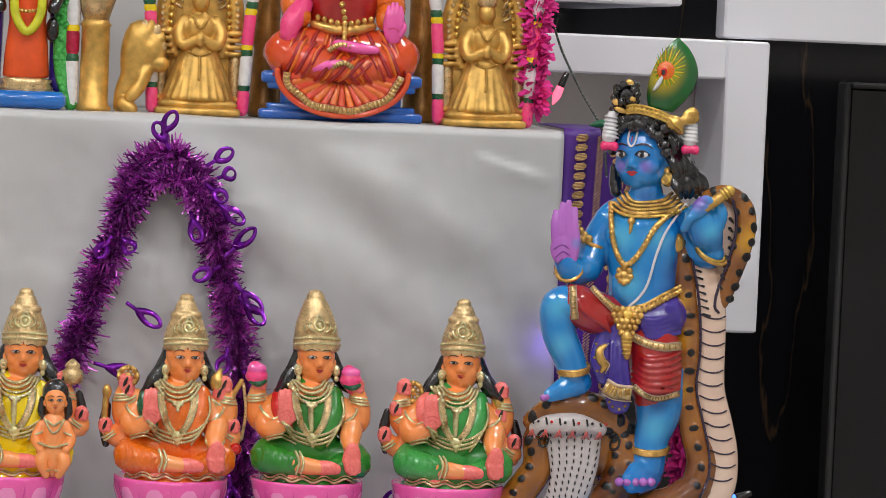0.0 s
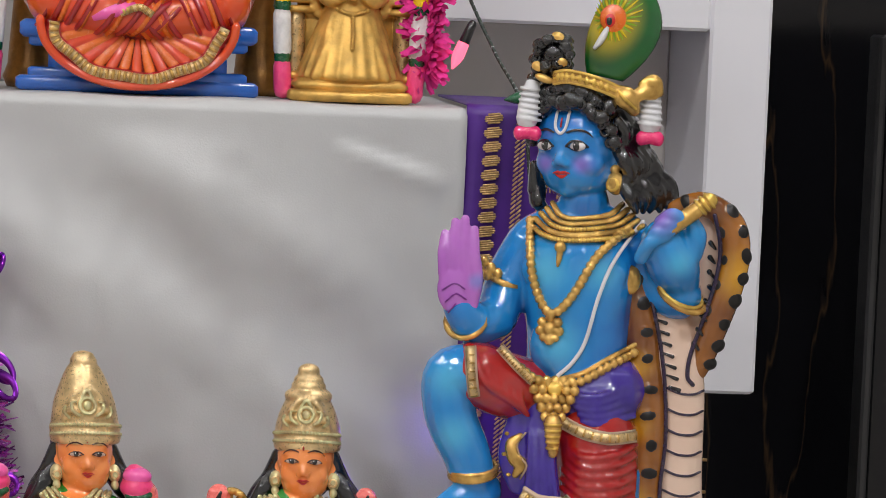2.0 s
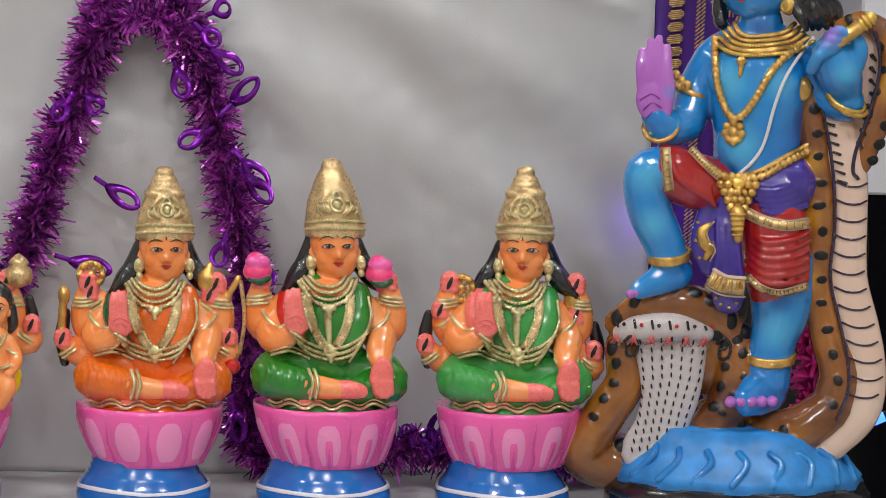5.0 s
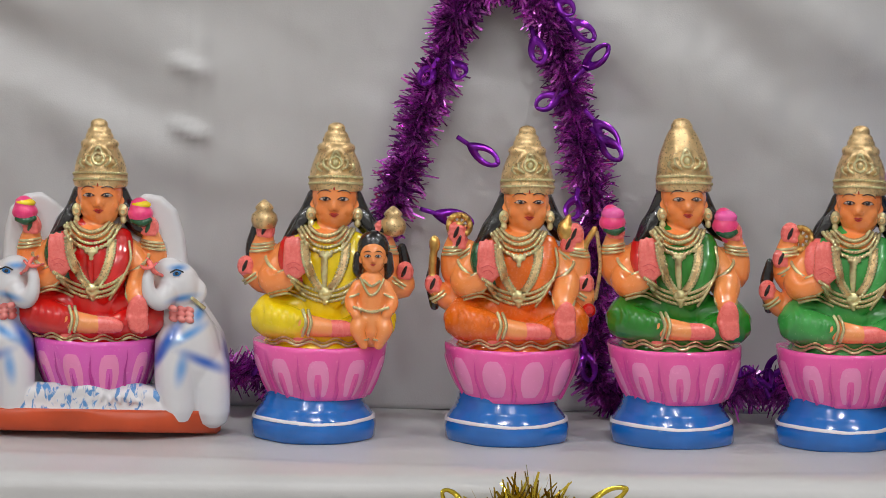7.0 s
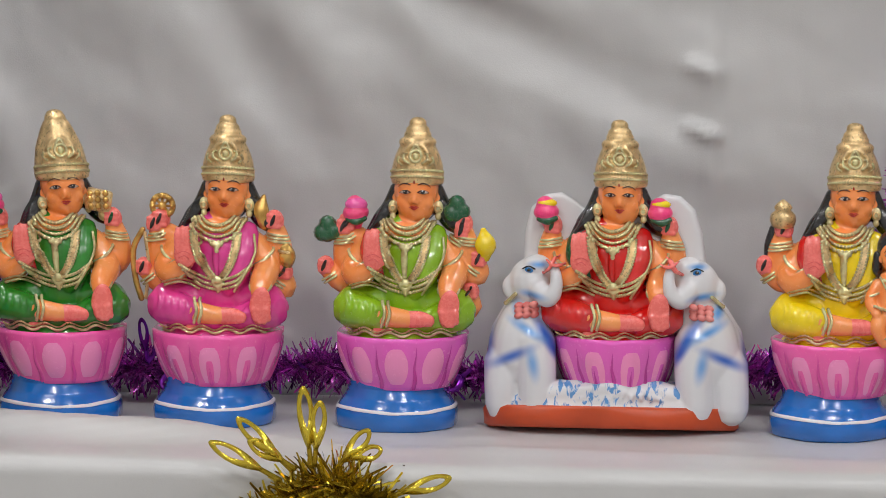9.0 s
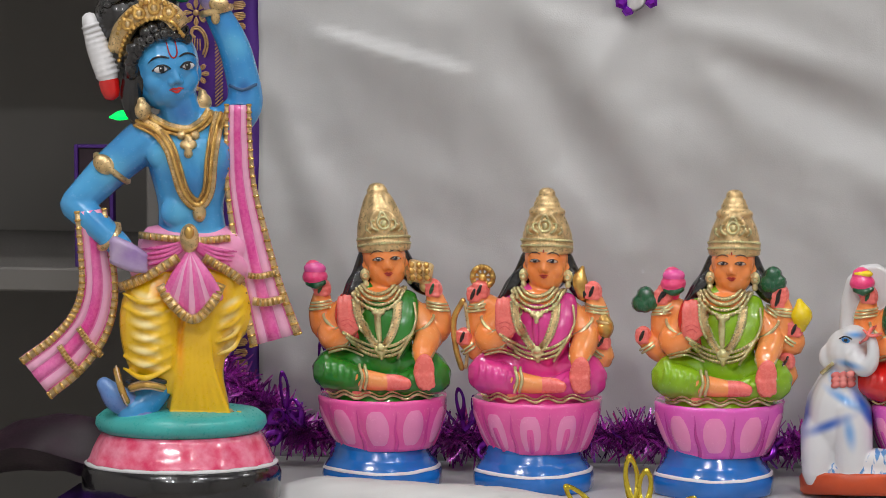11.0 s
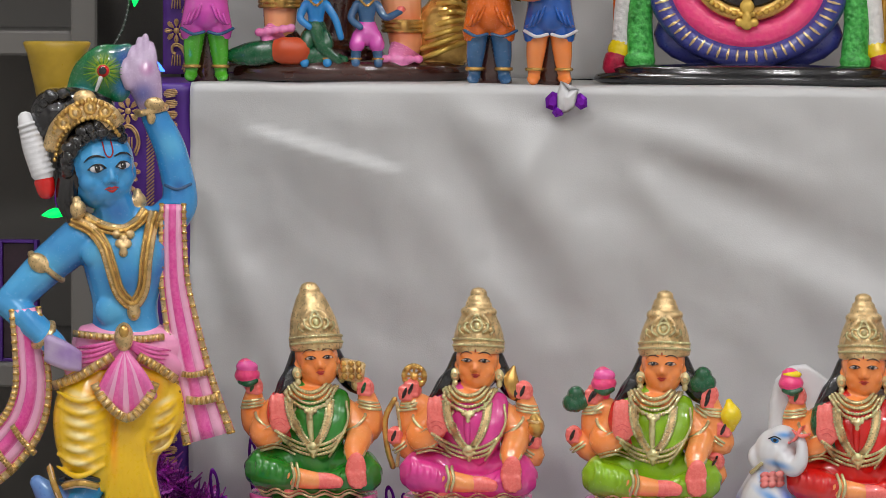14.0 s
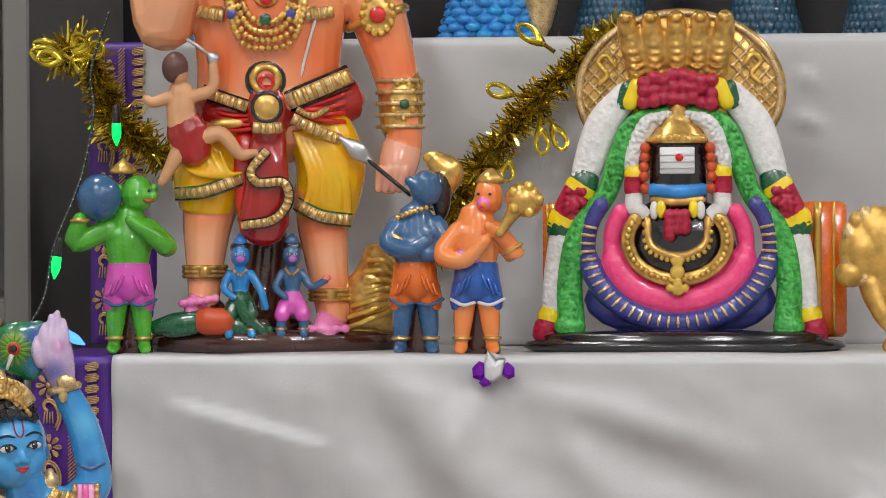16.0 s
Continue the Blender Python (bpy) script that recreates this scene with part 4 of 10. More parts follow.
def moulded_face(k, x, h, d, s, skin, wide=1.0, brow="black", mark=None, lips="lip", white="eye_white", line=1.0, open_eye=1.0, voxel=2.0):
    """A moulded, painted head; h is the level between the eyes. Modelled facing front, to be turned with spin."""
    k.mould()
    B = lambda dx, dh, dd, r: k.blob(x + dx * s * wide, h + dh * s, d + dd * s, (r[0] * s * wide, r[1] * s, r[2] * s), skin, seg=18, rings=12)
    B(0, -14, 0, (43, 46, 46))
    B(0, 16, 4, (37, 38, 33))
    B(0, 37, 22, (13, 13, 10))
    B(0, 22, 30, (17, 12, 13))
    for e in (-1, 1):
        B(e * 20, 10, 22, (16, 16, 17))
        B(e * 17, -17, 30, (15, 10, 5))
        B(e * 5.5, 13, 42, (5, 5, 4.5))
        B(e * 41, 4, -2, (6, 9, 13))
    k.limb([(x, h - 12 * s, d + 39 * s), (x, h + 2 * s, d + 43 * s), (x, h + 10 * s, d + 46 * s)], [4.5 * s, 4.6 * s, 6 * s], skin, seg=10)
    k.fuse(skin, voxel, 4)
    for e in (-1, 1):
        ex, eh = x + e * 17 * s * wide, h - 5 * s
        w, o = 10 * s * wide, 4.4 * s * open_eye
        q = [(ex - w, eh + 0.5), (ex - w * 0.5, eh - o * 0.8), (ex, eh - o), (ex + w * 0.5, eh - o * 0.8), (ex + w, eh + 0.5)]
        mid = k.on(ex, eh)[2]
        k.blob(ex, eh, mid - 0.6 * s, (w * 0.92, 2.6 * s, o * 0.92), white, seg=14, rings=8)
        k.blob(ex, eh - 0.3 * s, mid + 0.8 * s, (4.3 * s, 2.0 * s, 4.1 * s * open_eye), "black", seg=12, rings=8)
        k.blob(ex - 1.4 * s, eh - 1.6 * s, mid + 2.6 * s, (1.0 * s, 0.6 * s, 1.0 * s), "line_white", seg=6, rings=4)
        k.stroke(q, 1.15 * s * line, brow, 1.2 * s)
        k.stroke([(ex - w * 0.9, eh + 0.8), (ex, eh + o * 0.9), (ex + w * 0.9, eh + 0.8)], 0.55 * s * line, brow, 0.8 * s)
        k.stroke([(ex - e * 10 * s * wide, eh - 13.5 * s), (ex - e * 1 * s, eh - 16.5 * s), (ex + e * 8 * s * wide, eh - 15 * s), (ex + e * 14 * s * wide, eh - 10 * s)], [0.8 * s * line, 1.2 * s * line, 1.0 * s * line, 0.4 * s * line], brow, 0.0)
    k.stroke([(x - 9 * s * wide, h + 22.6 * s), (x - 3.5 * s, h + 21.6 * s), (x, h + 22.4 * s), (x + 3.5 * s, h + 21.6 * s), (x + 9 * s * wide, h + 22.6 * s)], [0.6 * s, 1.5 * s, 1.4 * s, 1.5 * s, 0.6 * s], lips, -0.2 * s, flat=0.8)
    k.stroke([(x - 6 * s * wide, h + 24 * s), (x, h + 26 * s), (x + 6 * s * wide, h + 24 * s)], [0.6 * s, 2.0 * s, 0.6 * s], lips, -0.2 * s, flat=0.8)
    if mark:
        k.stroke([(x, h - 33 * s), (x, h - 22 * s)], 1.4 * s, mark, 0.3 * s)


M["palm_line"] = paint("palm_line_paint", rgb(226, 84, 84), 0.3)
M["gold_pale"] = paint("champagne_gold_paint", rgb(244, 222, 168), 0.2, metal=0.55, vary=0.35, scale=160, bump=0.4, grain=600)
M["orchid"] = paint("orchid_pink_petal_paint", rgb(236, 96, 196), 0.24, vary=0.06, scale=30, bump=0.04, coat=0.4)
M["orchid_deep"] = paint("deep_orchid_petal_paint", rgb(208, 52, 162), 0.24, vary=0.08, scale=30, bump=0.05, coat=0.4)
M["lotus_pale"] = paint("lotus_pale_paint", rgb(252, 146, 200), 0.24, vary=0.05, scale=30, bump=0.04, coat=0.4)


def tall_crown(k, x, h, d, s=1.0, mat="gold_dull", top="gold_pale", plain=False):
    """A moulded conical crown standing on the brow line h."""
    prof = [(46, -6), (48, 2), (47, 8), (48, 13), (46, 18), (45, 28), (41, 42), (36, 54), (31.5, 63), (33.5, 66), (33.5, 71), (30, 75), (24, 78), (24.5, 84), (21, 88), (20.5, 94), (16, 97), (15, 100), (15.5, 105), (12, 110), (5, 113)]
    if plain:
        prof = [(46, -6), (48, 2), (47, 8), (48, 13), (46, 18), (44, 32), (41, 48), (36, 62), (32, 72), (27, 84), (22, 93), (18, 97), (18.5, 102), (15, 107), (13, 111), (5, 114)]
    k.mould()
    k.lathe(k.p(x, h, d), [(r * s, z * s) for r, z in prof], mat, seg=40, deep=0.92)
    hh = h - 40 * s
    for e in (-1, 1):
        k.limb([(x + e * 34 * s, h - 19 * s, d + 28 * s), (x + e * 25 * s, h - 34 * s, d + 36 * s), (x + e * 15 * s, h - 28 * s, d + 41 * s)], [3 * s, 5 * s, 3 * s], mat, seg=8)
        k.limb([(x + e * 24 * s, h - 44 * s, d + 32 * s), (x + e * 14 * s, h - 56 * s, d + 30 * s), (x + e * 4 * s, h - 62 * s, d + 31 * s)], [3 * s, 4 * s, 3 * s], mat, seg=8)
    k.fuse(mat, 2.0, 1)
    for z, n, b in ((4, 26, 2.6), (15, 24, 2.8)):
        for j in range(n):
            a = -math.pi * (0.08 + 0.84 * j / (n - 1))
            q = (x + 47.5 * s * math.cos(a), h - z * s, d - 44 * s * math.sin(a))
            k.blob(*q, b * s, top, seg=6, rings=4)
    k.ring(k.p(*k.on(x, hh, 0.5)), 10.5 * s, 2.4 * s, top, (74, 0, 0), seg=16, sec=6)
    k.ball(k.p(*k.on(x, hh, 0.5)), (5.5 * s, 3.4 * s, 6 * s), top, seg=8, rings=6)
    k.stroke([(x - 7 * s, hh - 11 * s), (x, hh - 20 * s), (x + 7 * s, hh - 11 * s)], [2, 3 * s, 2], top, 0.5)
    for e in (-1, 1):
        k.stroke([(x + e * 12 * s, hh + 13 * s), (x + e * 20 * s, hh + 7 * s), (x + e * 21 * s, hh - 3 * s), (x + e * 16 * s, hh - 5 * s)], 2.2 * s, top, 0.3)
        k.stroke([(x + e * 25 * s, hh + 16 * s), (x + e * 32 * s, hh + 9 * s), (x + e * 30 * s, hh + 2 * s)], 2.0 * s, top, 0.3)


def lotus_seat(k, x, h0, h1, r0, r1, n=10, deep="lotus_deep", light="lotus", phase=0.0, petal="oval"):
    """A moulded bowl of petals from h0 (foot) up to h1 (rim), the petals brushed paler."""
    H = h0 - h1
    base = Vector(k.p(x, h0, 0))
    phase += math.pi / 2 * 3
    prof = lambda v: r0 + (r1 - r0) * (1 - (1 - v) ** 1.8)
    swell = lambda a, v: 1.0 + 0.045 * (abs(math.cos(n * (a - phase) / 2)) ** 0.7 - 0.6) * math.sin(math.pi * min(1, 0.12 + 0.88 * v)) ** 0.6
    def at(a, v, lift=0.0, up=0.0):
        r = prof(v) * swell(a, v) + lift
        return base + Vector((r * math.cos(a), r * math.sin(a), v * H + up))
    rows = []
    for v in span(-0.03, 1.0, 17):
        rows.append([at(a, max(0, v), 0, 6 * (abs(math.cos(n * (a - phase) / 2)) - 0.5) * max(0, v) ** 4 + min(0, v) * H) for a in (2 * math.pi * j / 120 for j in range(120))])
    for r, z in ((r1 - 7, H + 2), (r1 - 26, H - 3), (10, H - 4)):
        rows.append([base + Vector((r * math.cos(a), r * math.sin(a), z)) for a in (2 * math.pi * j / 120 for j in range(120))])
    k.grid(rows, light)
    def patch(a0, v0, v1, half, lift, mat, tip=0.5):
        rows = []
        for iv in range(11):
            v = iv / 10
            w = half * math.sin(math.pi * (0.10 + 0.86 * v)) ** tip
            rows.append([at(a0 + w * u, v0 + (v1 - v0) * v, lift * (1 - abs(u) ** 4) * (1 if 0 < iv < 10 else 0) - (0.4 if abs(u) == 1 or iv in (0, 10) else 0)) for u in (-1, -0.8, -0.45, 0, 0.45, 0.8, 1)])
        k.grid(rows, mat, closed=False)
    half = math.pi / n
    for j in range(n):
        a0 = phase + 2 * half * j
        if math.sin(a0) > 0.45:
            continue
        # the cleft between two petals, brushed deeper at its foot
        k.tube([tuple(at(a0 + half + q * 0.02, v, 0.2)) for q, v in ((0, 0.02), (1, 0.2), (-1, 0.45), (0, 0.7), (0, 0.86))], [5.0, 4.0, 2.6, 1.6, 0.6], deep, 6, 0.3, steps=4)
        if petal == "oval":
            patch(a0, 0.08, 0.84, half * 0.66, 1.6, "lotus_pale")
        else:
            patch(a0, 0.03, 0.80, half * 0.60, 1.4, "lotus_pale", 0.35)
            patch(a0, 0.0, 0.56, half * 0.25, 2.0, light, 0.35)
            k.tube([tuple(at(a0, v, 1.6)) for v in (0.03, 0.22, 0.42)], [3.2, 2.6, 1.0], deep, 6, 0.4, steps=3)


def blue_base(k, x, foot, top, r0, r1):
    """A waisted foot with chamfered corners, two worn ridges and a brushed white line."""
    H = foot - top
    eight = lambda a, z: 1.0 - 0.035 * (1 - z / H) * math.cos(4 * a) ** 2 + 0.012 * (1 - z / H)
    k.lathe(k.p(x, foot, 0), [(r0 - 6, 0), (r0, 5), (r0 + 1, H * 0.30), (r0 - 2, H * 0.40), (r0 - 8, H * 0.50), (r1 + 13, H * 0.60), (r1 + 8, H * 0.66), (r1 + 8, H * 0.70), (r1 + 4, H * 0.74), (r1 + 4.5, H * 0.80), (r1 + 1, H * 0.84),
                               (r1 + 2, H * 0.90), (r1, H * 0.94), (r1 - 2, H), (8, H)], "base_blue", seg=56, wave=eight)
    rng = random.Random(int(abs(x) * 7 + r0))
    ring = []
    for z in (0.385, 0.40, 0.44, 0.455):
        ring.append([Vector(k.p(x, foot, 0)) + Vector(((r0 - 0.5 - (z - 0.36) * 40) * eight(a, H * z) * math.cos(a), (r0 - 0.5 - (z - 0.36) * 40) * eight(a, H * z) * math.sin(a), H * z + 1.6 * math.sin(3 * a + r1) + (1.2 if 0.39 < z < 0.45 else 0) * math.sin(9 * a)))
                     + (Vector((math.cos(a), math.sin(a), 0)) * (1.6 if 0.39 < z < 0.45 else -1.0)) for a in (2 * math.pi * j / 56 for j in range(56))])
    k.grid(ring, "line_white", caps=False)


def palm_pad(k, x, h, d, wide, tall, turn=0.0):
    """A flat open palm, its fingers pressed together."""
    k.blob(x, h + tall * 0.22, d, (wide, 9, tall * 0.62), "palm", (0, turn, 0), seg=16, rings=10)
    for i in range(4):
        fx = x + (i - 1.5) * wide * 0.44
        up = tall * (0.92, 1.0, 0.98, 0.84)[i]
        k.limb([(fx, h + tall * 0.2, d + 3), (fx, h - up * 0.45, d + 3), (fx + turn * 0.3, h - up * 0.86, d)], [wide * 0.27, wide * 0.27, wide * 0.2], "palm", 0.8, 10)
    k.limb([(x + wide * 0.7, h + tall * 0.5, d + 2), (x + wide * 0.98, h + tall * 0.16, d + 3), (x + wide * 0.9, h - tall * 0.06, d)], [wide * 0.26, wide * 0.24, wide * 0.15], "palm", 0.8, 10)


def grip(k, x, h, d, s=1.0):
    """A rounded closed fist."""
    k.blob(x, h, d, (17 * s, 14 * s, 20 * s), "palm", seg=14, rings=10)
    for i in range(3):
        k.limb([(x - 10 * s, h - 9 * s + i * 9 * s, d + 8 * s), (x + 8 * s, h - 7 * s + i * 9 * s, d + 10 * s)], 5.2 * s, "palm", seg=8)


def necklaces(k, x, h0):
    """A lace collar, two long bands to the waist and a girdle, laid on the body."""
    for i, (w, drop) in enumerate(((30, 8), (37, 18), (44, 29), (50, 39))):
        line = [(x - w, h0 - 6 + i), (x - w * 0.62, h0 + drop * 0.78), (x, h0 + drop + 4), (x + w * 0.62, h0 + drop * 0.78), (x + w, h0 - 6 + i)]
        k.stroke(line, 3.6, "gold_dull", 0.0, flat=0.6)
        k.row(line, 3.1 if i < 3 else 4.0, "gold_pale", 1.9, 1.6)
    for e in (-1, 1):
        line = [(x + e * 36, h0 + 26), (x + e * 33, h0 + 56), (x + e * 22, h0 + 88), (x + e * 8, h0 + 108)]
        k.ribbon(line, 13, "gold_dull", 0.2, 5)
        k.row([(q[0] - 6, q[1]) for q in line], 3.0, "gold_pale", 1.9, 1.2)
        k.row([(q[0] + 6, q[1]) for q in line], 3.0, "gold_pale", 1.9, 1.2)
    for i, dh in enumerate((0, 9, 17)):
        line = [(x - 64 + i * 6, h0 + 86 + dh), (x - 32, h0 + 104 + dh), (x, h0 + 112 + dh), (x + 34, h0 + 104 + dh), (x + 62 - i * 6, h0 + 84 + dh)]
        k.stroke(line, 3.2, "gold_dull", 0.0, flat=0.6)
        k.row(line, 2.9, "gold_pale", 1.9, 1.6)
    for dx, dh, r in ((0, 0, 8), (-8, 4, 5), (8, 4, 5), (0, 12, 6), (-5, 10, 4), (5, 10, 4), (0, 20, 4)):
        k.ball(k.p(*k.on(x + dx, h0 + 112 + dh, 3)), (r, r * 0.7, r), "gold_pale", seg=8, rings=6)
    for dx, dh, r in ((0, 0, 7), (-8, -3, 4.5), (8, -3, 4.5), (0, 9, 4.5)):
        k.ball(k.p(*k.on(x + dx, h0 + 50 + dh, 3)), (r, r * 0.6, r), "gold_pale", seg=8, rings=6)


def goddess(name, label, place, saree, bodice, items, hands=(), sash=None, lean=0.018, seat="base", crown_plain=False, turn=0.0, deep="lotus_deep", light="lotus", extra=None, six=False, shawl=None, stripe=None, nod=0, sleeve=None, petal="arch", phase=0.0, tall=1.0):
    """A seated, cross-legged painted clay figure on a lotus seat."""
    k = Doll(U)
    if seat == "base":
        blue_base(k, 0, 780, 690, 112, 84)
        lotus_seat(k, 10, 702, 610, 88, 120, 10, deep, light, phase, petal)
    else:
        lotus_seat(k, 18, 700, 606, 84, 112, 10, deep, light, phase, petal)
    cx = 16
    hx = cx + 18
    # cloth: skirt, crossed legs with brushed folds, torso
    k.mould()
    k.blob(cx, 590, 4, (112, 90, 26), saree, seg=24)
    k.lathe(k.p(cx - 2, 620, 0), [(70, -2), (106, 0), (104, 6), (96, 18), (60, 24)], saree, seg=56, deep=0.9, wave=lambda a, z: 1 + 0.035 * math.sin(13 * a) * (1 - z / 30))
    k.limb([(cx - 24, 556, 10), (cx - 78, 558, 24), (cx - 96, 568, 38)], [32, 37, 35], saree, 0.95, seg=18)
    k.limb([(cx + 24, 556, 10), (cx + 80, 560, 22), (cx + 98, 570, 36)], [32, 37, 34], saree, 0.95, seg=18)
    k.limb([(cx - 96, 572, 42), (cx - 62, 580, 62), (cx - 26, 588, 74)], [34, 31, 25], saree, 0.95, seg=18)
    k.limb([(cx + 98, 576, 40), (cx + 64, 588, 58), (cx + 16, 600, 68), (cx - 24, 606, 68)], [33, 28, 19, 12], saree, 0.95, seg=18)
    for i in range(6):
        q = i / 5
        k.limb([(cx - 104 + 62 * q, 540 + 18 * q, 50 + 24 * q), (cx - 98 + 66 * q, 566 + 12 * q, 76 + 24 * q), (cx - 112 + 66 * q, 594 + 10 * q, 62 + 26 * q)], [2.5, 4.5, 2.5], saree, seg=6)
        k.limb([(cx + 116 - 50 * q, 548 + 16 * q, 46 + 20 * q), (cx + 104 - 50 * q, 574 + 12 * q, 70 + 20 * q), (cx + 108 - 60 * q, 604 + 6 * q, 56 + 22 * q)], [2.5, 4, 2.5], saree, seg=6)
    k.limb([(cx, 556, 8), (cx, 520, 12), (cx, 468, 14), (cx, 440, 10)], [62, 58, 62, 50], bodice, 0.68, seg=20)
    k.limb([(cx - 46, 444, 6), (cx, 432, 6), (cx + 46, 444, 6)], [26, 28, 26], bodice, 0.9, seg=14)
    for e in (-1, 1):
        k.blob(cx + e * 27, 472, 34, (25, 18, 23), bodice, seg=14)
    k.fuse(saree, 2.6, 3)
    # shoulder drape and sash
    k.mould()
    k.limb([(cx + 52, 434, 14), (cx + 50, 470, 34), (cx + 36, 512, 44), (cx + 20, 540, 44)], [24, 24, 22, 14], shawl or bodice, 0.7, 14)
    for i in range(3):
        k.limb([(cx + 40 + i * 11, 432, 34 - i * 5), (cx + 34 + i * 13, 480, 52 - i * 6), (cx + 18 + i * 13, 526, 58 - i * 6)], [2, 3.4, 2], shawl or bodice, seg=6)
    k.fuse(shawl or bodice, 2.4, 2)
    if sash:
        k.mould()
        k.limb([(cx - 54, 440, 10), (cx - 56, 470, 30), (cx - 46, 504, 40)], [25, 25, 14], sash, 0.75, seg=14)
        k.fuse(sash, 2.4, 2)
    # bare body: neck, arms moulded close, ankles
    k.mould()
    k.limb([(cx + 6, 436, 8), (hx - 4, 392, 6)], [29, 27], "skin", seg=14)
    k.blob(cx + 4, 426, 24, (44, 22, 18), "skin", seg=16)
    k.limb([(cx - 60, 450, 2), (cx - 90, 494, 16), (cx - 82, 512, 44), (cx - 60, 502, 58)], [26, 27, 22, 17], "skin", seg=14)
    k.limb([(cx + 62, 452, 2), (cx + 88, 496, 16), (cx + 84, 526, 54), (cx + 82, 544, 72)], [25, 26, 22, 17], "skin", seg=14)
    for e in (-1, 1):
        k.limb([(cx + e * 50, 452, -10), (cx + e * 98, 486, -8), (cx + e * 112, 458, -2), (cx + e * 105, 424, 2)], [30, 29, 22, 17], "skin", seg=14)
        k.blob(cx + e * 86, 482, -6, (36, 24, 46), "skin", seg=16)
    for q in hands:
        e = 1 if q[0] > 0 else -1
        k.limb([(cx + e * 64, 476, -10), (cx + q[0] * 0.84, q[1] + 26, -4), (q[0], q[1] + 4, 4)], [26, 24, 15], "skin", seg=12)
    k.limb([(cx - 30, 584, 84), (cx - 4, 588, 90), (cx + 20, 590, 92)], [20, 18, 15], "skin", 0.9, seg=14)
    k.fuse("skin", 2.4, 3)
    k.mould()
    palm_pad(k, cx - 50, 468, 78, 21, 44, 4)
    k.blob(cx - 52, 486, 62, (17, 16, 22), "palm", seg=12)
    k.blob(cx + 84, 570, 82, (20, 11, 36), "palm", (8, 10, 0), seg=16)
    for i in range(4):
        k.limb([(cx + 72 + i * 8.5, 576, 88), (cx + 75 + i * 8, 602 - abs(i - 1.5) * 5, 86)], [6.6, 5.4], "palm", seg=8)
    k.limb([(cx + 16, 590, 92), (cx + 36, 590, 96), (cx + 50, 592, 95)], [16, 15, 12], "palm", 0.8, seg=14)
    k.limb([(cx - 20, 606, 82), (cx - 44, 610, 82)], [11, 9], "palm", 0.75, seg=10)
    for e in (-1, 1):
        grip(k, cx + e * 104, 412, 6, 1.05)
    for q in hands:
        grip(k, q[0], q[1], 8, 0.95)
    k.fuse("palm", 2.0, 2)
    for px, ph in [(cx - 104, 412), (cx + 104, 412)] + [(q[0], q[1]) for q in hands]:
        k.stroke([(px + 2, ph - 8), (px - 2, ph + 2), (px - 5, ph + 9)], [2.0, 3.6, 2.0], "green_dark" if not six and not hands else "black", 0.5)
    k.stroke([(cx - 62, 478), (cx - 50, 474), (cx - 38, 480)], 0.7, "palm_line", -0.2)
    k.stroke([(cx - 60, 486), (cx - 50, 482), (cx - 42, 488)], 0.7, "palm_line", -0.2)
    # hems and bangles in gold
    k.row([(cx - 100 + i * 9, 613 + 4.0 * math.sin(i * 1.25) + 5 * math.sin(i * math.pi / 22)) for i in range(23)], 2.8, "gold_pale", 1.2, 1.5, other=80)
    k.stroke([(cx - 100 + i * 9, 607 + 4.0 * math.sin(i * 1.25) + 5 * math.sin(i * math.pi / 22)) for i in range(23)], 1.8, "gold_dull", 1.0, steps=2, other=80)
    for dx in (0, 9):
        k.row([(cx - 34 + dx, 558), (cx - 28 + dx, 580), (cx - 34 + dx, 604)], 3.2, "gold_pale", 1.2, 1.5)
    k.row([(cx - 92, 534), (cx - 60, 528), (cx - 30, 540)], 2.6, "gold_pale", 1.3, 1.0)
    k.stroke([(cx - 96, 529), (cx - 60, 522), (cx - 28, 534)], 1.8, "gold_dull", 1.0)
    k.row([(cx + 70, 440), (cx + 72, 474), (cx + 54, 514), (cx + 34, 544)], 2.8, "gold_pale", 1.3, 1.5)
    if stripe:
        k.stroke([(cx + 2, 462), (cx + 2, 490), (cx + 3, 512)], [6, 6, 4], stripe, 0.6)
    for q in range(3):
        k.ring(k.p(cx + 83, 520 + q * 7, 50 + q * 8), 19, 2.6, "gold_pale", (38, 0, 0), seg=14, sec=6)
        k.ring(k.p(cx - 78 + q * 5, 508 - q * 2, 44 + q * 6), 19, 2.6, "gold_pale", (62, 0, -20), seg=14, sec=6)
    for e in (-1, 1):
        for q in range(3):
            k.ring(k.p(cx + e * (108 + q), 436 + q * 6, 1), 19 + q, 2.6, "gold_pale", (0, e * 8, 0), seg=14, sec=6)
        k.ring(k.p(cx + e * 80, 474, 12), 27, 3.0, "gold_pale", (20, e * -34, 0), seg=16, sec=6)
    for q in hands:
        e = 1 if q[0] > 0 else -1
        for i in range(2):
            k.ring(k.p(q[0] - e * (8 + i * 4), q[1] + 17 + i * 5, 4), 17, 2.4, "gold_pale", (0, e * 34, 0), seg=14, sec=6)
    necklaces(k, cx + 4, 412)
    # head
    m0, n0 = k.mark(), len(k.skins)
    k.mould()
    k.blob(hx, 352, -16, (47, 36, 60), "black", seg=18)
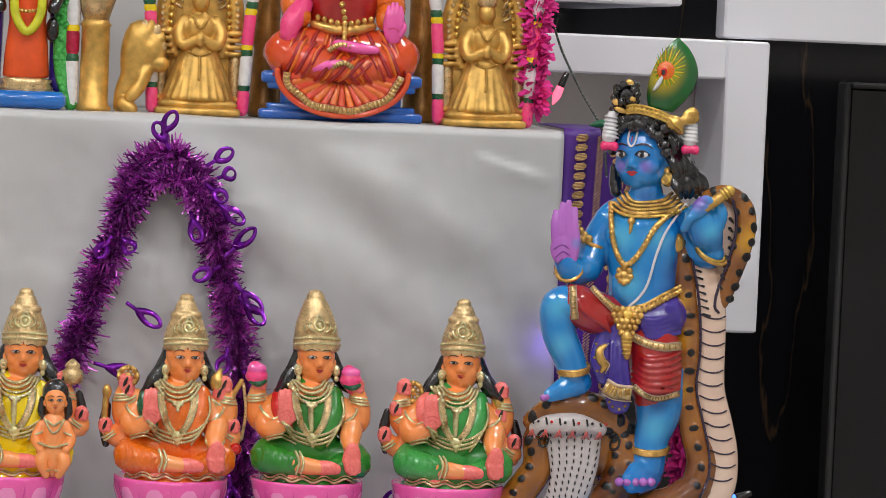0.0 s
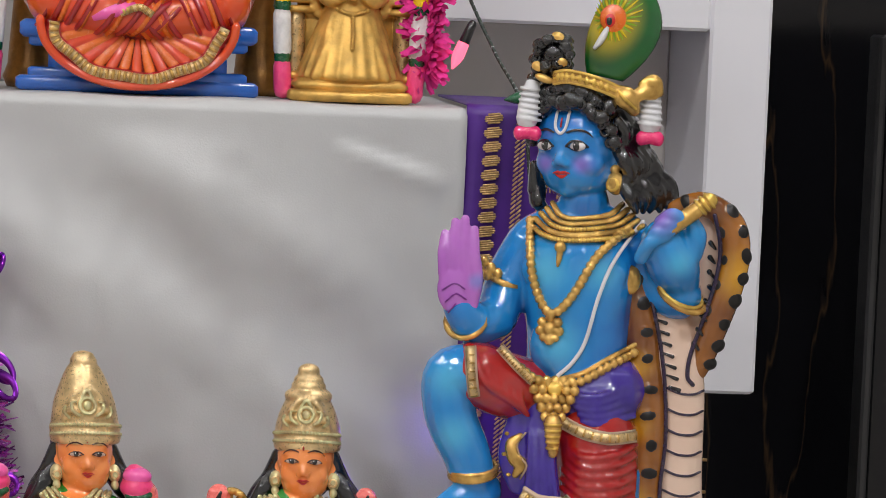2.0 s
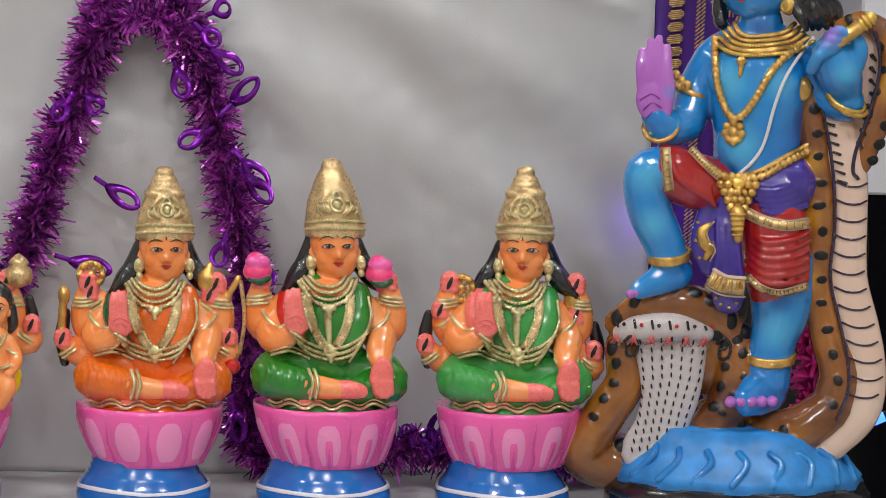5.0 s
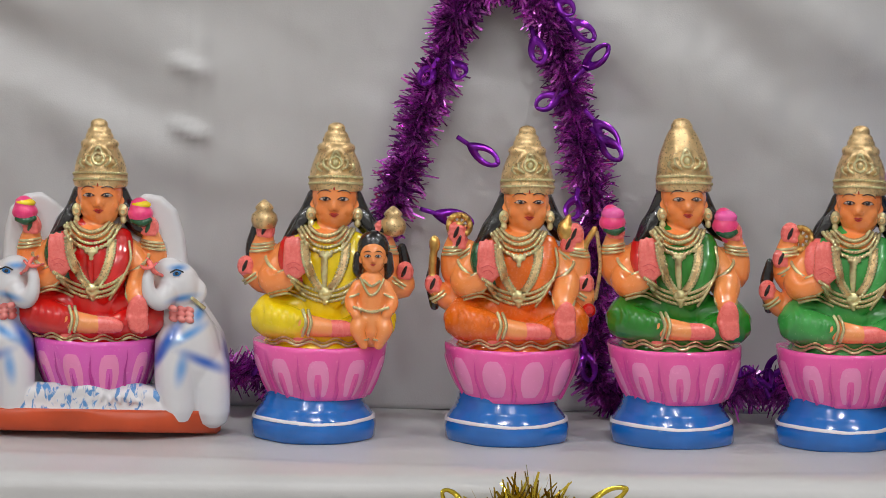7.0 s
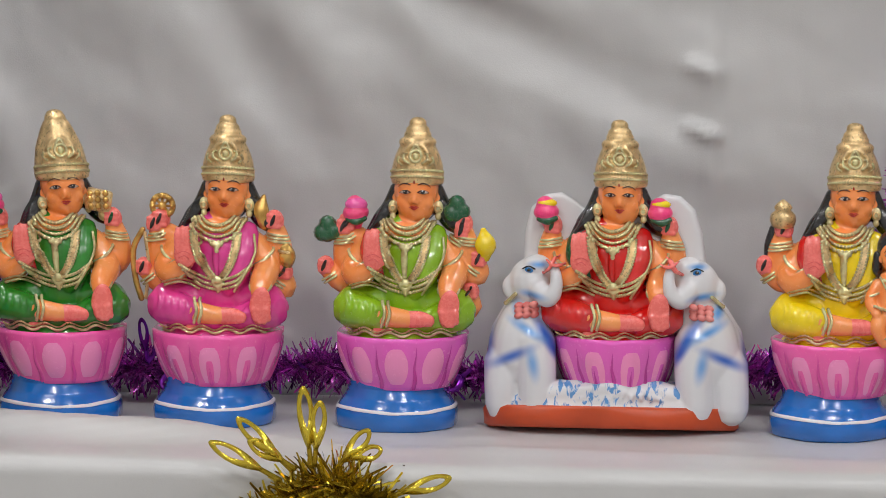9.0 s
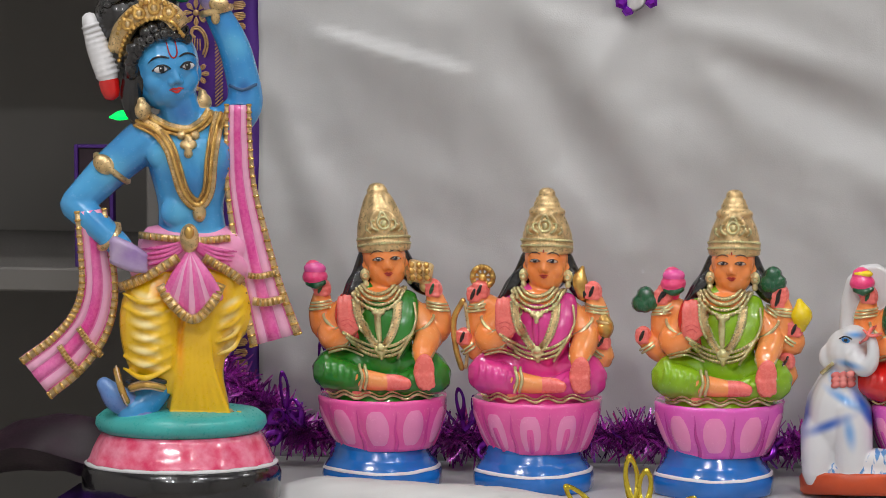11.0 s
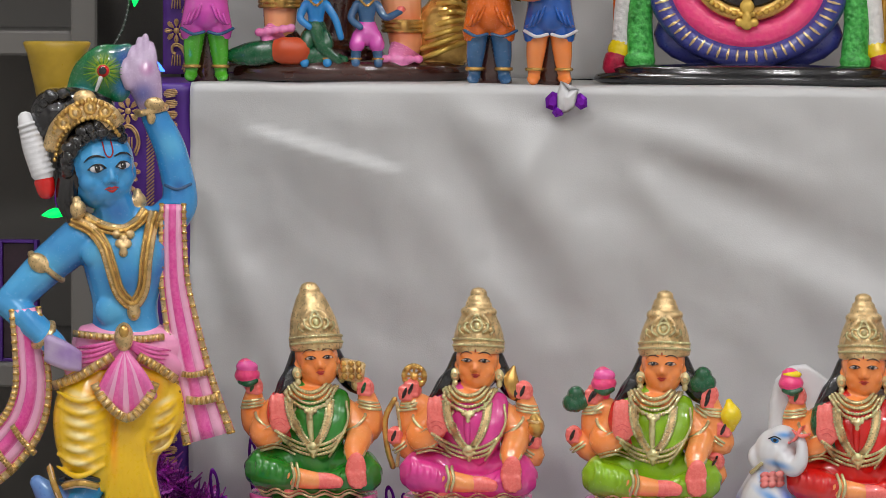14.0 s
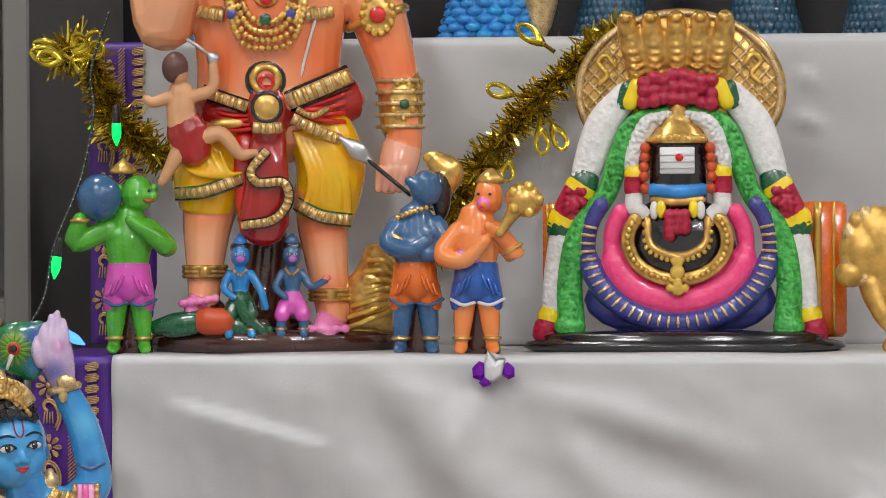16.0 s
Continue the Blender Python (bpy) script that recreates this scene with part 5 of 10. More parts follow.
    for e in (-1, 1):
        k.limb([(hx + e * 32, 350, -4), (hx + e * 47, 384, -8), (hx + e * 64, 408, -2), (hx + e * 84, 428, 6)], [17, 18, 18, 8], "black", 0.8, 12)
        for i in range(4):
            k.limb([(hx + e * (38 + i * 7), 368 + i * 5, 6 + i), (hx + e * (50 + i * 7), 394 + i * 6, 10 + i), (hx + e * (62 + i * 7), 418 + i * 3, 14)], [4, 6, 3], "black", seg=8)
    k.fuse("black", 2.2, 2, False)
    moulded_face(k, hx, 364, 4, 0.98, "skin", wide=0.97, brow="brown", mark="crimson", white="eye", line=0.95, open_eye=0.74)
    for e in (-1, 1):
        k.blob(hx + e * 41, 384, 14, (9, 8, 13), "gold_pale", seg=12, rings=8)
        k.ring(k.p(hx + e * 41, 386, 21), 5, 1.8, "gold_dull", (80, 0, 0), seg=10, sec=5)
        k.blob(hx + e * 41, 400, 16, (6, 6, 7), "gold_pale", seg=8, rings=6)
    del k.skins[n0:]
    tall_crown(k, hx + 2, 334, 2, 1.05 if crown_plain else 1.01, plain=crown_plain)
    k.spin(m0, k.p(hx, 400, 0), yaw=turn * 1.6, roll=nod)
    del k.skins[n0:]
    for kind, x, h in items:
        item(k, kind, x, h + (14 if kind in ("bud", "sunbud") else 8), 9)
    if extra:
        extra(k)
    k.bend(lambda v: (v.x + lean * v.z, v.y, v.z * tall))
    ob = k.make(name, place)
    return tagged(ob, label, "goddess figurine", "row of seated goddess figurines")


def child(k):
    """A small figure on the lap."""
    x = 102
    k.mould()
    k.limb([(x, 590, 70), (x, 540, 76), (x, 508, 74)], [34, 27, 25], "skin", seg=14, flat=0.8)
    for e in (-1, 1):
        k.limb([(x + e * 20, 576, 88), (x + e * 24, 592, 100), (x + e * 13, 618, 96)], [16, 14, 9], "skin", seg=12)
        k.limb([(x + e * 24, 512, 76), (x + e * 37, 542, 84), (x + e * 26, 566, 98)], [11, 11, 9], "skin", seg=12)
    k.limb([(x, 512, 74), (x + 2, 488, 72)], [12, 12], "skin", seg=10)
    k.fuse("skin", 1.8, 2)
    n0 = len(k.skins)
    k.row([(x - 20, 500), (x - 8, 524), (x, 530), (x + 10, 524), (x + 22, 500)], 2.6, "gold_pale", 1.4, 1.0)
    k.row([(x - 14, 504), (x, 514), (x + 16, 504)], 2.6, "gold_pale", 1.4, 1.0)
    k.row([(x - 30, 552), (x, 560), (x + 30, 552)], 3, "gold_pale", 1.4, 1.0)
    for e in (-1, 1):
        k.ring(k.p(x + e * 32, 530, 80), 12, 2.2, "gold_pale", (0, e * 20, 0), seg=12, sec=5)
        k.ring(k.p(x + e * 28, 558, 94), 10, 2.0, "gold_pale", (40, 0, 0), seg=12, sec=5)
        k.ring(k.p(x + e * 14, 608, 96), 10, 2.0, "gold_pale", seg=12, sec=5)
        k.limb([(x + 2 + e * 26, 458, 62), (x + 2 + e * 28, 484, 64), (x + 2 + e * 24, 496, 66)], [8, 9, 5], "black", seg=8)
    k.blob(x + 2, 446, 60, (29, 26, 33), "black", seg=16)
    moulded_face(k, x + 2, 464, 70, 0.54, "skin", brow="black", line=1.2, voxel=1.3)
    del k.skins[n0:]


ROW = []
ROW.append(goddess("goddess_figurine", "painted clay goddess in green saree holding pink bud and gold sheaf", pose(-0.566, 0, 0.001, 0, 0, 3), "green", "green",
                   [("bud", -100, 374), ("sheaf", 98, 372)], sash="red", shawl="green", crown_plain=True, turn=8, nod=-3, lean=-0.068, stripe="gold_pale", petal="oval"))
ROW.append(goddess("goddess_figurine", "painted clay goddess in magenta saree with gold wheel and bow", pose(-0.454, 0, 0.001), "magenta", "magenta",
                   [("wheel", -84, 380), ("bow", -126, 490), ("flame", 100, 384), ("conch", 140, 468)], hands=[(-100, 420), (-122, 500), (136, 505, "skin")], shawl="magenta", six=True, lean=-0.028, nod=1, stripe="magenta"))
ROW.append(goddess("goddess_figurine", "painted clay goddess in lime green saree with leaves and buds", pose(-0.3225, 0, 0.001), "lime", "lime",
                   [("leaf", -126, 418), ("bud", -76, 378), ("leaf", 108, 378), ("yellowbud", 158, 440)], hands=[(-96, 420), (-130, 492), (118, 424), (148, 476), (134, 535)], sash="red", shawl="lime", deep="orchid_deep", light="orchid", lean=0.0, stripe="gold_pale", petal="oval"))
ROW.append(goddess("goddess_figurine", "clay goddess in yellow saree with a child and gold pots", pose(-0.0125, 0, 0.001), "yellow", "yellow",
                   [("pot", -90, 382), ("pot", 138, 390), ("disk_black", -120, 448), ("disk_black", 168, 478)], hands=[(-122, 478), (160, 484)], sash="red", shawl="yellow", extra=child, lean=-0.005, stripe="gold_pale"))
ROW.append(goddess("goddess_figurine", "painted clay goddess in orange saree with gold wheel and staff", pose(0.1235, 0, 0.001), "orange", "orange",
                   [("wheel", -84, 392), ("staff", -130, 476), ("flame", 108, 396), ("bow", 152, 460), ("rose", 146, 540), ("disk_black", -140, 500)], hands=[(-84, 428), (-130, 505), (110, 430), (140, 500, "skin")], sash="green_dark", shawl="orange", six=True, turn=4, lean=-0.018, petal="oval", phase=0.31))
ROW.append(goddess("goddess_figurine", "painted clay goddess in green saree with two pink lotus buds", pose(0.2405, 0, 0.001), "green", "green",
                   [("bud", -94, 382), ("bud", 106, 384)], sash="red", shawl="green", crown_plain=True, turn=4, lean=-0.060, stripe="gold_pale", tall=1.022))
ROW.append(goddess("goddess_figurine", "painted clay goddess in leaf green saree with gold wheel", pose(0.357, 0, 0.001), "green_sea", "green_sea",
                   [("wheel", -70, 412), ("flame", 118, 422), ("disk_black", -136, 500), ("disk_black", 166, 515)], hands=[(-104, 456), (-128, 512), (120, 462), (150, 520)], sash="palm", shawl="green_sea", turn=-5, lean=-0.018, stripe="gold_pale", tall=1.018))


def elephants(k):
    """White elephants in relief against an arched slab, a splashed pool and a red foot."""
    c, mid = 8, 20
    k.grid([[k.p(c + (w * math.cos(a)), h, d * math.sin(a) + 12 + (6 * math.cos(5 * a + 0.6) if h > 740 else 0)) for a in span(0, 2 * math.pi * 59 / 60, 59)]
            for w, d, h in ((222, 88, 780), (230, 93, 774), (231, 93, 746), (226, 88, 740))], "brick_red")
    k.mould()
    k.grid([[k.p(c + (w * math.cos(a)), h + 3 * math.sin(7 * a), d * math.sin(a) + 10 + 3 * math.sin(9 * a)) for a in span(0, 2 * math.pi * 59 / 60, 59)]
            for w, d, h in ((224, 86, 748), (223, 85, 736), (210, 82, 726), (188, 84, 716), (152, 84, 704), (112, 72, 694))], "pool")
    for i in range(26):
        a = -0.15 - (math.pi - 0.3) * i / 25
        k.tube([k.p(mid + 96 * math.cos(a), 700, -78 * math.sin(a)), k.p(mid + 130 * math.cos(a + 0.05), 714 + 3 * (i % 3), -92 * math.sin(a)), k.p(mid + 168 * math.cos(a), 728, -96 * math.sin(a))], [4, 6, 3], "pool", 6)
    k.fuse("pool", 2.6, 1)
    k.mould()
    half = [(226, 742), (234, 690), (234, 640), (226, 596), (204, 560), (180, 524), (166, 484), (160, 420), (148, 378), (122, 354), (92, 350), (66, 366), (0, 420)]
    out = [(mid + x, h) for x, h in half] + [(mid - x, h) for x, h in half[::-1]]
    k.grid([[k.p(x * q + mid * (1 - q), h + (0 if q == 1 else 4), d) for x, h in out] for q, d in ((0.965, -44), (0.985, -42), (1.0, -34), (1.0, -16), (0.985, -8), (0.955, -4))], "elephant")
    for e in (-1, 1):
        E = lambda pts: [(mid + e * x, h, d) for x, h, d in pts]
        k.blob(mid + e * 178, 640, 6, (54, 46, 74), "elephant", seg=20)
        k.limb(E([(150, 560, 18), (168, 610, 24), (176, 660, 24)]), [40, 50, 50], "elephant", 0.9, 20)
        k.limb(E([(146, 620, 40), (140, 676, 52), (142, 738, 54)]), [40, 35, 33], "elephant", 0.95, 18)
        k.limb(E([(200, 660, 26), (204, 700, 34), (204, 740, 34)]), [38, 34, 33], "elephant", 0.95, 18)
        k.blob(mid + e * 144, 518, 22, (46, 40, 48), "elephant", seg=18)
        k.blob(mid + e * 136, 490, 34, (28, 24, 24), "elephant", seg=16)
        k.limb(E([(132, 530, 54), (118, 546, 70), (104, 536, 78), (100, 510, 76), (106, 486, 68)]), [22, 18, 14, 11, 9], "elephant", seg=12)
        k.limb(E([(170, 500, 24), (182, 526, 28), (172, 556, 34)]), [10, 20, 9], "elephant", 0.55, 14)
    k.fuse("elephant", 3.0, 4)
    for e in (-1, 1):
        E = lambda pts: [(mid + e * q[0], *q[1:]) for q in pts]
        k.stroke(E([(124, 500), (112, 494), (104, 478), (96, 468)]), [3, 4.5, 5, 3], "palm", 2.0)
        k.stroke(E([(118, 476), (108, 486), (96, 488), (86, 482)]), [2, 4.5, 5, 3], "palm", 3.0)
        q = k.on(mid + e * 150, 496, 0)
        k.ball(k.p(*q), (8, 2.2, 4.6), "wash_blue", (0, e * -16, 0), seg=12, rings=6)
        k.ball(k.p(q[0], q[1], q[2] + 1.8), (3.6, 1.4, 3), "black", seg=8, rings=6)
        k.stroke(E([(139, 494), (150, 489), (161, 493)]), 1.3, "black", 0.8)
        for j in range(9):
            k.ball(k.p(*k.on(mid + e * (142 + (j % 3) * 14), 558 + (j // 3) * 9 + (j % 3), 1.2)), (9, 4, 6), "elephant_plaque", (0, 20 * e, 0), seg=8, rings=6)
        k.row(E([(176, 540), (188, 550), (196, 556)]), 4, "gold_pale", 1.3, 1.0)
    k.stroke([(58, 612), (66, 634), (70, 660), (60, 690)], [2, 4, 5, 3], "red", 1.5, other=112)


M["elephant_plaque"] = paint("pink_red_plaque_paint", rgb(238, 96, 96), 0.3, vary=0.2, scale=90, bump=0.2, second=rgb(252, 170, 160))


goddess("goddess_figurine", "painted clay goddess in red saree between two white elephants", pose(-0.1715, 0, 0.001), "red", "red",
        [("sunbud", -100, 372), ("sunbud", 104, 372)], sash="green_dark", shawl="red", seat="pool", extra=elephants, lean=-0.035, stripe="red", deep="orchid_deep", light="orchid", phase=0.31)


# ---- tinsel, lights and small trimmings ----
def tinsel(name, pts, radius, mat, label, per_metre=9000, seed=1, squash=None):
    """A foil garland: a twisted cord with thousands of thin strips standing off it."""
    rng = random.Random(seed)
    line = [Vector(q) for q in smooth(pts, 14)]
    c = Clay()
    c.tube([tuple(q) for q in line[::4]] + [tuple(line[-1])], 0.0016, mat, seg=5, steps=2)
    k = c.slot(mat)
    total = sum((b - a).length for a, b in zip(line, line[1:]))
    cum, acc = [0.0], 0.0
    for a, b in zip(line, line[1:]):
        acc += (b - a).length
        cum.append(acc)
    n, j = int(total * per_metre), 0
    for i in range(n):
        s = total * i / n
        while cum[j + 1] < s and j < len(line) - 2:
            j += 1
        a, b = line[j], line[j + 1]
        d = (b - a).normalized()
        p = a.lerp(b, (s - cum[j]) / max(1e-6, cum[j + 1] - cum[j]))
        side = d.orthogonal().normalized()
        out = Matrix.Rotation(rng.uniform(0, 2 * math.pi), 3, d) @ side
        out = (out + d * rng.uniform(-0.9, 0.9)).normalized()
        ln = radius * rng.uniform(0.55, 1.08) * (1 + 0.16 * math.sin(s * 90))
        w = d.cross(out).normalized() * rng.uniform(0.0007, 0.0014)
        w = Matrix.Rotation(rng.uniform(0, 3.1), 3, out) @ w
        bow = Vector((rng.uniform(-1, 1), rng.uniform(-1, 1), rng.uniform(-1, 0.6))) * radius * 0.16
        v = [p - w, p + w, p + out * ln * 0.55 + w + bow, p + out * ln * 0.55 - w + bow, p + out * ln + w * 0.6 + bow * 1.6, p + out * ln - w * 0.6 + bow * 1.6]
        if squash:
            v = [squash(q) for q in v]
        v = [c.bm.verts.new(q) for q in v]
        for f in ((v[0], v[1], v[2], v[3]), (v[3], v[2], v[4], v[5])):
            f = c.bm.faces.new(f)
            f.material_index = k
    ob = c.make(name)
    return tagged(ob, label, "tinsel garland")


def loop_leaf(parent, base, tip, mat, wide=0.007, curl=0.004, name="foil_loop", face=(0, -1, 0)):
    """A punched foil drop on a stalk: a ribbon ring with a hole."""
    c = Clay()
    b, t = Vector(base), Vector(tip)
    d = t - b
    ln = d.length
    d.normalize()
    s = d.cross(Vector(face)).normalized()
    u = s.cross(d).normalized()
    c.strap([tuple(b), tuple(b + d * ln * 0.18 + u * curl * 0.5), tuple(b + d * ln * 0.34 + u * curl)], 0.0034, 0.0004, mat, steps=3, turn_up=tuple(u))
    m = b + d * ln * 0.64 + u * curl
    inner, outer = [], []
    for i in range(25):
        a = 2 * math.pi * i / 24
        x, y = math.cos(a), math.sin(a)
        lift = u * (curl * 0.9 * x * x)
        taper = 0.62 + 0.38 * math.sin((x + 1) * math.pi / 2.6) if x < 0.6 else 1.0 - 0.25 * (x - 0.6)
        outer.append(tuple(m + d * (ln * 0.38 * x) + s * (wide * taper * y) + lift))
        inner.append(tuple(m + d * (ln * 0.20 * x + ln * 0.08) + s * (wide * 0.40 * taper * y) + lift))
    c.grid([outer, inner], mat, closed=False)
    ob = c.make(name, parent=parent)
    mod = ob.modifiers.new("thickness", "SOLIDIFY")
    mod.thickness = 0.0003
    return ob


# purple garland: an arch pinned on the riser, its ends on the tread
arch = tinsel("tinsel_garland", [(0.245, 0.088, 0.014), (0.195, 0.096, 0.020), (0.189, 0.098, 0.06), (0.192, 0.102, 0.10), (0.186, 0.103, 0.16), (0.170, 0.104, 0.225), (0.156, 0.104, 0.285), (0.136, 0.104, 0.322),
                                  (0.112, 0.104, 0.335), (0.090, 0.104, 0.318), (0.078, 0.104, 0.27), (0.058, 0.103, 0.215), (0.042, 0.102, 0.16), (0.020, 0.100, 0.10), (-0.005, 0.096, 0.05), (-0.03, 0.088, 0.016)],
              0.0188, "tinsel_purple", "shiny purple foil tinsel garland arched on white cloth", per_metre=13000, seed=2)
bunch = tinsel("tinsel_garland", [(0.078, 0.100, 0.285), (0.096, 0.097, 0.305), (0.118, 0.096, 0.314), (0.140, 0.097, 0.304), (0.152, 0.100, 0.282)], 0.0165, "tinsel_purple", "short twist of shiny purple tinsel at the arch's top", per_metre=11000, seed=9)
for b, t in (((0.108, 0.096, 0.345), (0.122, 0.090, 0.372)), ((0.118, 0.096, 0.338), (0.104, 0.092, 0.362)), ((0.150, 0.095, 0.325), (0.172, 0.088, 0.340)), ((0.160, 0.095, 0.315), (0.176, 0.088, 0.322)),
             ((0.158, 0.094, 0.296), (0.186, 0.086, 0.276)), ((0.168, 0.093, 0.246), (0.193, 0.084, 0.272)), ((0.166, 0.093, 0.240), (0.142, 0.085, 0.228)), ((0.178, 0.093, 0.226), (0.203, 0.085, 0.200)),
             ((0.182, 0.093, 0.214), (0.206, 0.086, 0.190)), ((0.188, 0.093, 0.150), (0.210, 0.086, 0.136)), ((0.175, 0.09, 0.17), (0.168, 0.084, 0.146)), ((0.138, 0.094, 0.286), (0.146, 0.086, 0.258)),
             ((0.072, 0.094, 0.262), (0.060, 0.086, 0.244)), ((0.080, 0.094, 0.262), (0.092, 0.086, 0.246)), ((0.086, 0.094, 0.205), (0.117, 0.086, 0.186)), ((0.060, 0.094, 0.152), (0.100, 0.086, 0.143)),
             ((0.18, 0.085, 0.06), (0.186, 0.078, 0.03)), ((0.150, 0.094, 0.31), (0.168, 0.086, 0.296))):
    loop_leaf(arch, b, t, "violet_loop", 0.0072, random.Random(int(b[0] * 9999)).uniform(-0.006, 0.008))
# purple garland along the back of the tread
back = tinsel("tinsel_garland", [(-0.725, 0.095, 0.085), (-0.700, 0.09, 0.066), (-0.672, 0.085, 0.048), (-0.64, 0.085, 0.024), (-0.58, 0.09, 0.026), (-0.515, 0.09, 0.024), (-0.46, 0.09, 0.022), (-0.396, 0.09, 0.028),
                                  (-0.33, 0.09, 0.024), (-0.28, 0.09, 0.024), (-0.20, 0.09, 0.022), (-0.13, 0.09, 0.024), (-0.065, 0.09, 0.032), (-0.03, 0.09, 0.026)], 0.021, "tinsel_purple",
              "shiny purple foil tinsel garland lying behind the figurines", per_metre=8000, seed=4)
rr = random.Random(11)
for i in range(22):
    x = rr.uniform(-0.70, -0.04)
    loop_leaf(back, (x, 0.075, 0.03), (x + rr.uniform(-0.02, 0.02), 0.062 + rr.uniform(-0.01, 0.01), 0.045 + rr.uniform(-0.04, 0.02)), "violet_loop", 0.0065, rr.uniform(-0.006, 0.008))
for x, z in ((-0.625, 0.10), (-0.618, 0.075), (-0.52, 0.065), (-0.508, 0.06), (-0.655, 0.075)):
    loop_leaf(back, (x + 0.003, 0.08, 0.03), (x, 0.074, z), "violet_loop", 0.004, 0.003)
tail = tinsel("tinsel_garland", [(0.262, 0.088, 0.022), (0.31, 0.086, 0.026), (0.35, 0.088, 0.020), (0.42, 0.09, 0.024), (0.47, 0.09, 0.026)], 0.020, "tinsel_purple",
              "shiny purple foil tinsel garland lying behind the figurines", per_metre=8000, seed=6)
for i in range(12):
    x = rr.uniform(0.27, 0.46)
    loop_leaf(tail, (x, 0.075, 0.028), (x + rr.uniform(-0.02, 0.02), 0.064, 0.045 + rr.uniform(-0.035, 0.016)), "violet_loop", 0.007, rr.uniform(-0.006, 0.008))

# gold bunches hanging at the front edge
def bunch(name, x, z, seed, loops, label):
    ob = tinsel(name, [(x - 0.055, -0.185, z - 0.055), (x - 0.035, -0.187, z - 0.030), (x - 0.012, -0.186, z - 0.012), (x + 0.012, -0.186, z - 0.012), (x + 0.04, -0.187, z - 0.030), (x + 0.065, -0.186, z - 0.055)],
                0.026, "tinsel_gold", label, per_metre=9000, seed=seed)
    for b, t in loops:
        loop_leaf(ob, (x + b[0], -0.19, z + b[1]), (x + t[0], -0.188, z + t[1]), "tinsel_gold", 0.0058, 0.005, face=(0.1, -1, 0.25))
    return ob


bunch("tinsel_tassel", -0.350, 0.0, 21, [((-0.010, 0.0), (-0.016, 0.056)), ((-0.008, 0.002), (-0.004, 0.047)), ((-0.022, -0.002), (-0.060, 0.033)), ((-0.030, -0.008), (-0.078, 0.016)), ((0.006, 0.0), (0.030, 0.028)),
                                        ((0.040, -0.018), (0.084, -0.004)), ((0.010, 0.006), (0.038, 0.014)), ((-0.020, 0.0), (-0.052, 0.018))], "gold foil tinsel bunch hanging at the cloth's edge")
bunch("tinsel_tassel", 0.128, -0.008, 23, [((0.03, -0.01), (0.070, 0.008)), ((0.05, -0.02), (0.096, -0.012)), ((-0.03, -0.012), (-0.052, 0.004))], "gold foil tinsel bunch hanging at the cloth's edge")

# gold garlands on the upper riser and round the upper left corner
gold = tinsel("tinsel_garland", [(-0.47, 0.305, 0.435), (-0.452, 0.302, 0.46), (-0.430, 0.30, 0.497), (-0.400, 0.30, 0.535), (-0.365, 0.30, 0.572), (-0.326, 0.302, 0.606), (-0.30, 0.31, 0.618)], 0.019, "tinsel_gold",
              "gold foil tinsel garland draped across the upper riser", per_metre=8000, seed=8)
for b, t in (((-0.385, 0.29, 0.565), (-0.415, 0.28, 0.572)), ((-0.372, 0.29, 0.55), (-0.368, 0.28, 0.516)), ((-0.365, 0.29, 0.55), (-0.350, 0.28, 0.520)), ((-0.36, 0.29, 0.60), (-0.39, 0.28, 0.622)),
             ((-0.43, 0.285, 0.47), (-0.42, 0.278, 0.446)), ((-0.45, 0.285, 0.46), (-0.462, 0.278, 0.43)), ((-0.395, 0.29, 0.52), (-0.398, 0.28, 0.495))):
    loop_leaf(gold, b, t, "tinsel_gold", 0.007, 0.004)
corner = tinsel("tinsel_garland", [(-0.752, 0.25, 0.60), (-0.735, 0.255, 0.605), (-0.722, 0.26, 0.585), (-0.715, 0.262, 0.56), (-0.700, 0.265, 0.54), (-0.682, 0.28, 0.525), (-0.665, 0.30, 0.515)], 0.021, "tinsel_gold",
                "gold foil tinsel garland bunched at the upper corner", per_metre=8000, seed=9)
for i in range(14):
    x, z = rr.uniform(-0.77, -0.70), rr.uniform(0.57, 0.62)
    loop_leaf(corner, (-0.735, 0.24, 0.595), (x, 0.225, z), "tinsel_gold", 0.008, rr.uniform(-0.006, 0.006))


def light_string(name, pts, bulbs, label):
    t = empty(name, pose(0, 0, 0))
    c = Clay()
    c.tube(pts, 0.0011, "cable", seg=6, steps=8)
    # the twist of the pair of wires
    line = smooth(pts, 10)
    c.beads([tuple(q) for q in line], 0.0012, "silver", 3.4, seg=5, steps=1)
    c.make("wire", parent=t)
    for (x, y, z), mat, turn in bulbs:
        c = Clay()
        c.tube([(0, 0, 0.016), (0, 0, 0.004)], [0.0028, 0.0034], "black", seg=8, steps=2)
        holder = c.make("bulb_holder", pose(x, y, z, *turn), parent=t)
        c = Clay()
        c.tube([(0, 0, 0.003), (0, 0, -0.006), (0, 0, -0.013)], [0.0036, 0.0036, 0.0008], mat, seg=8, steps=3)
        c.make("bulb", parent=holder)
    return tagged(t, label, "string lights")


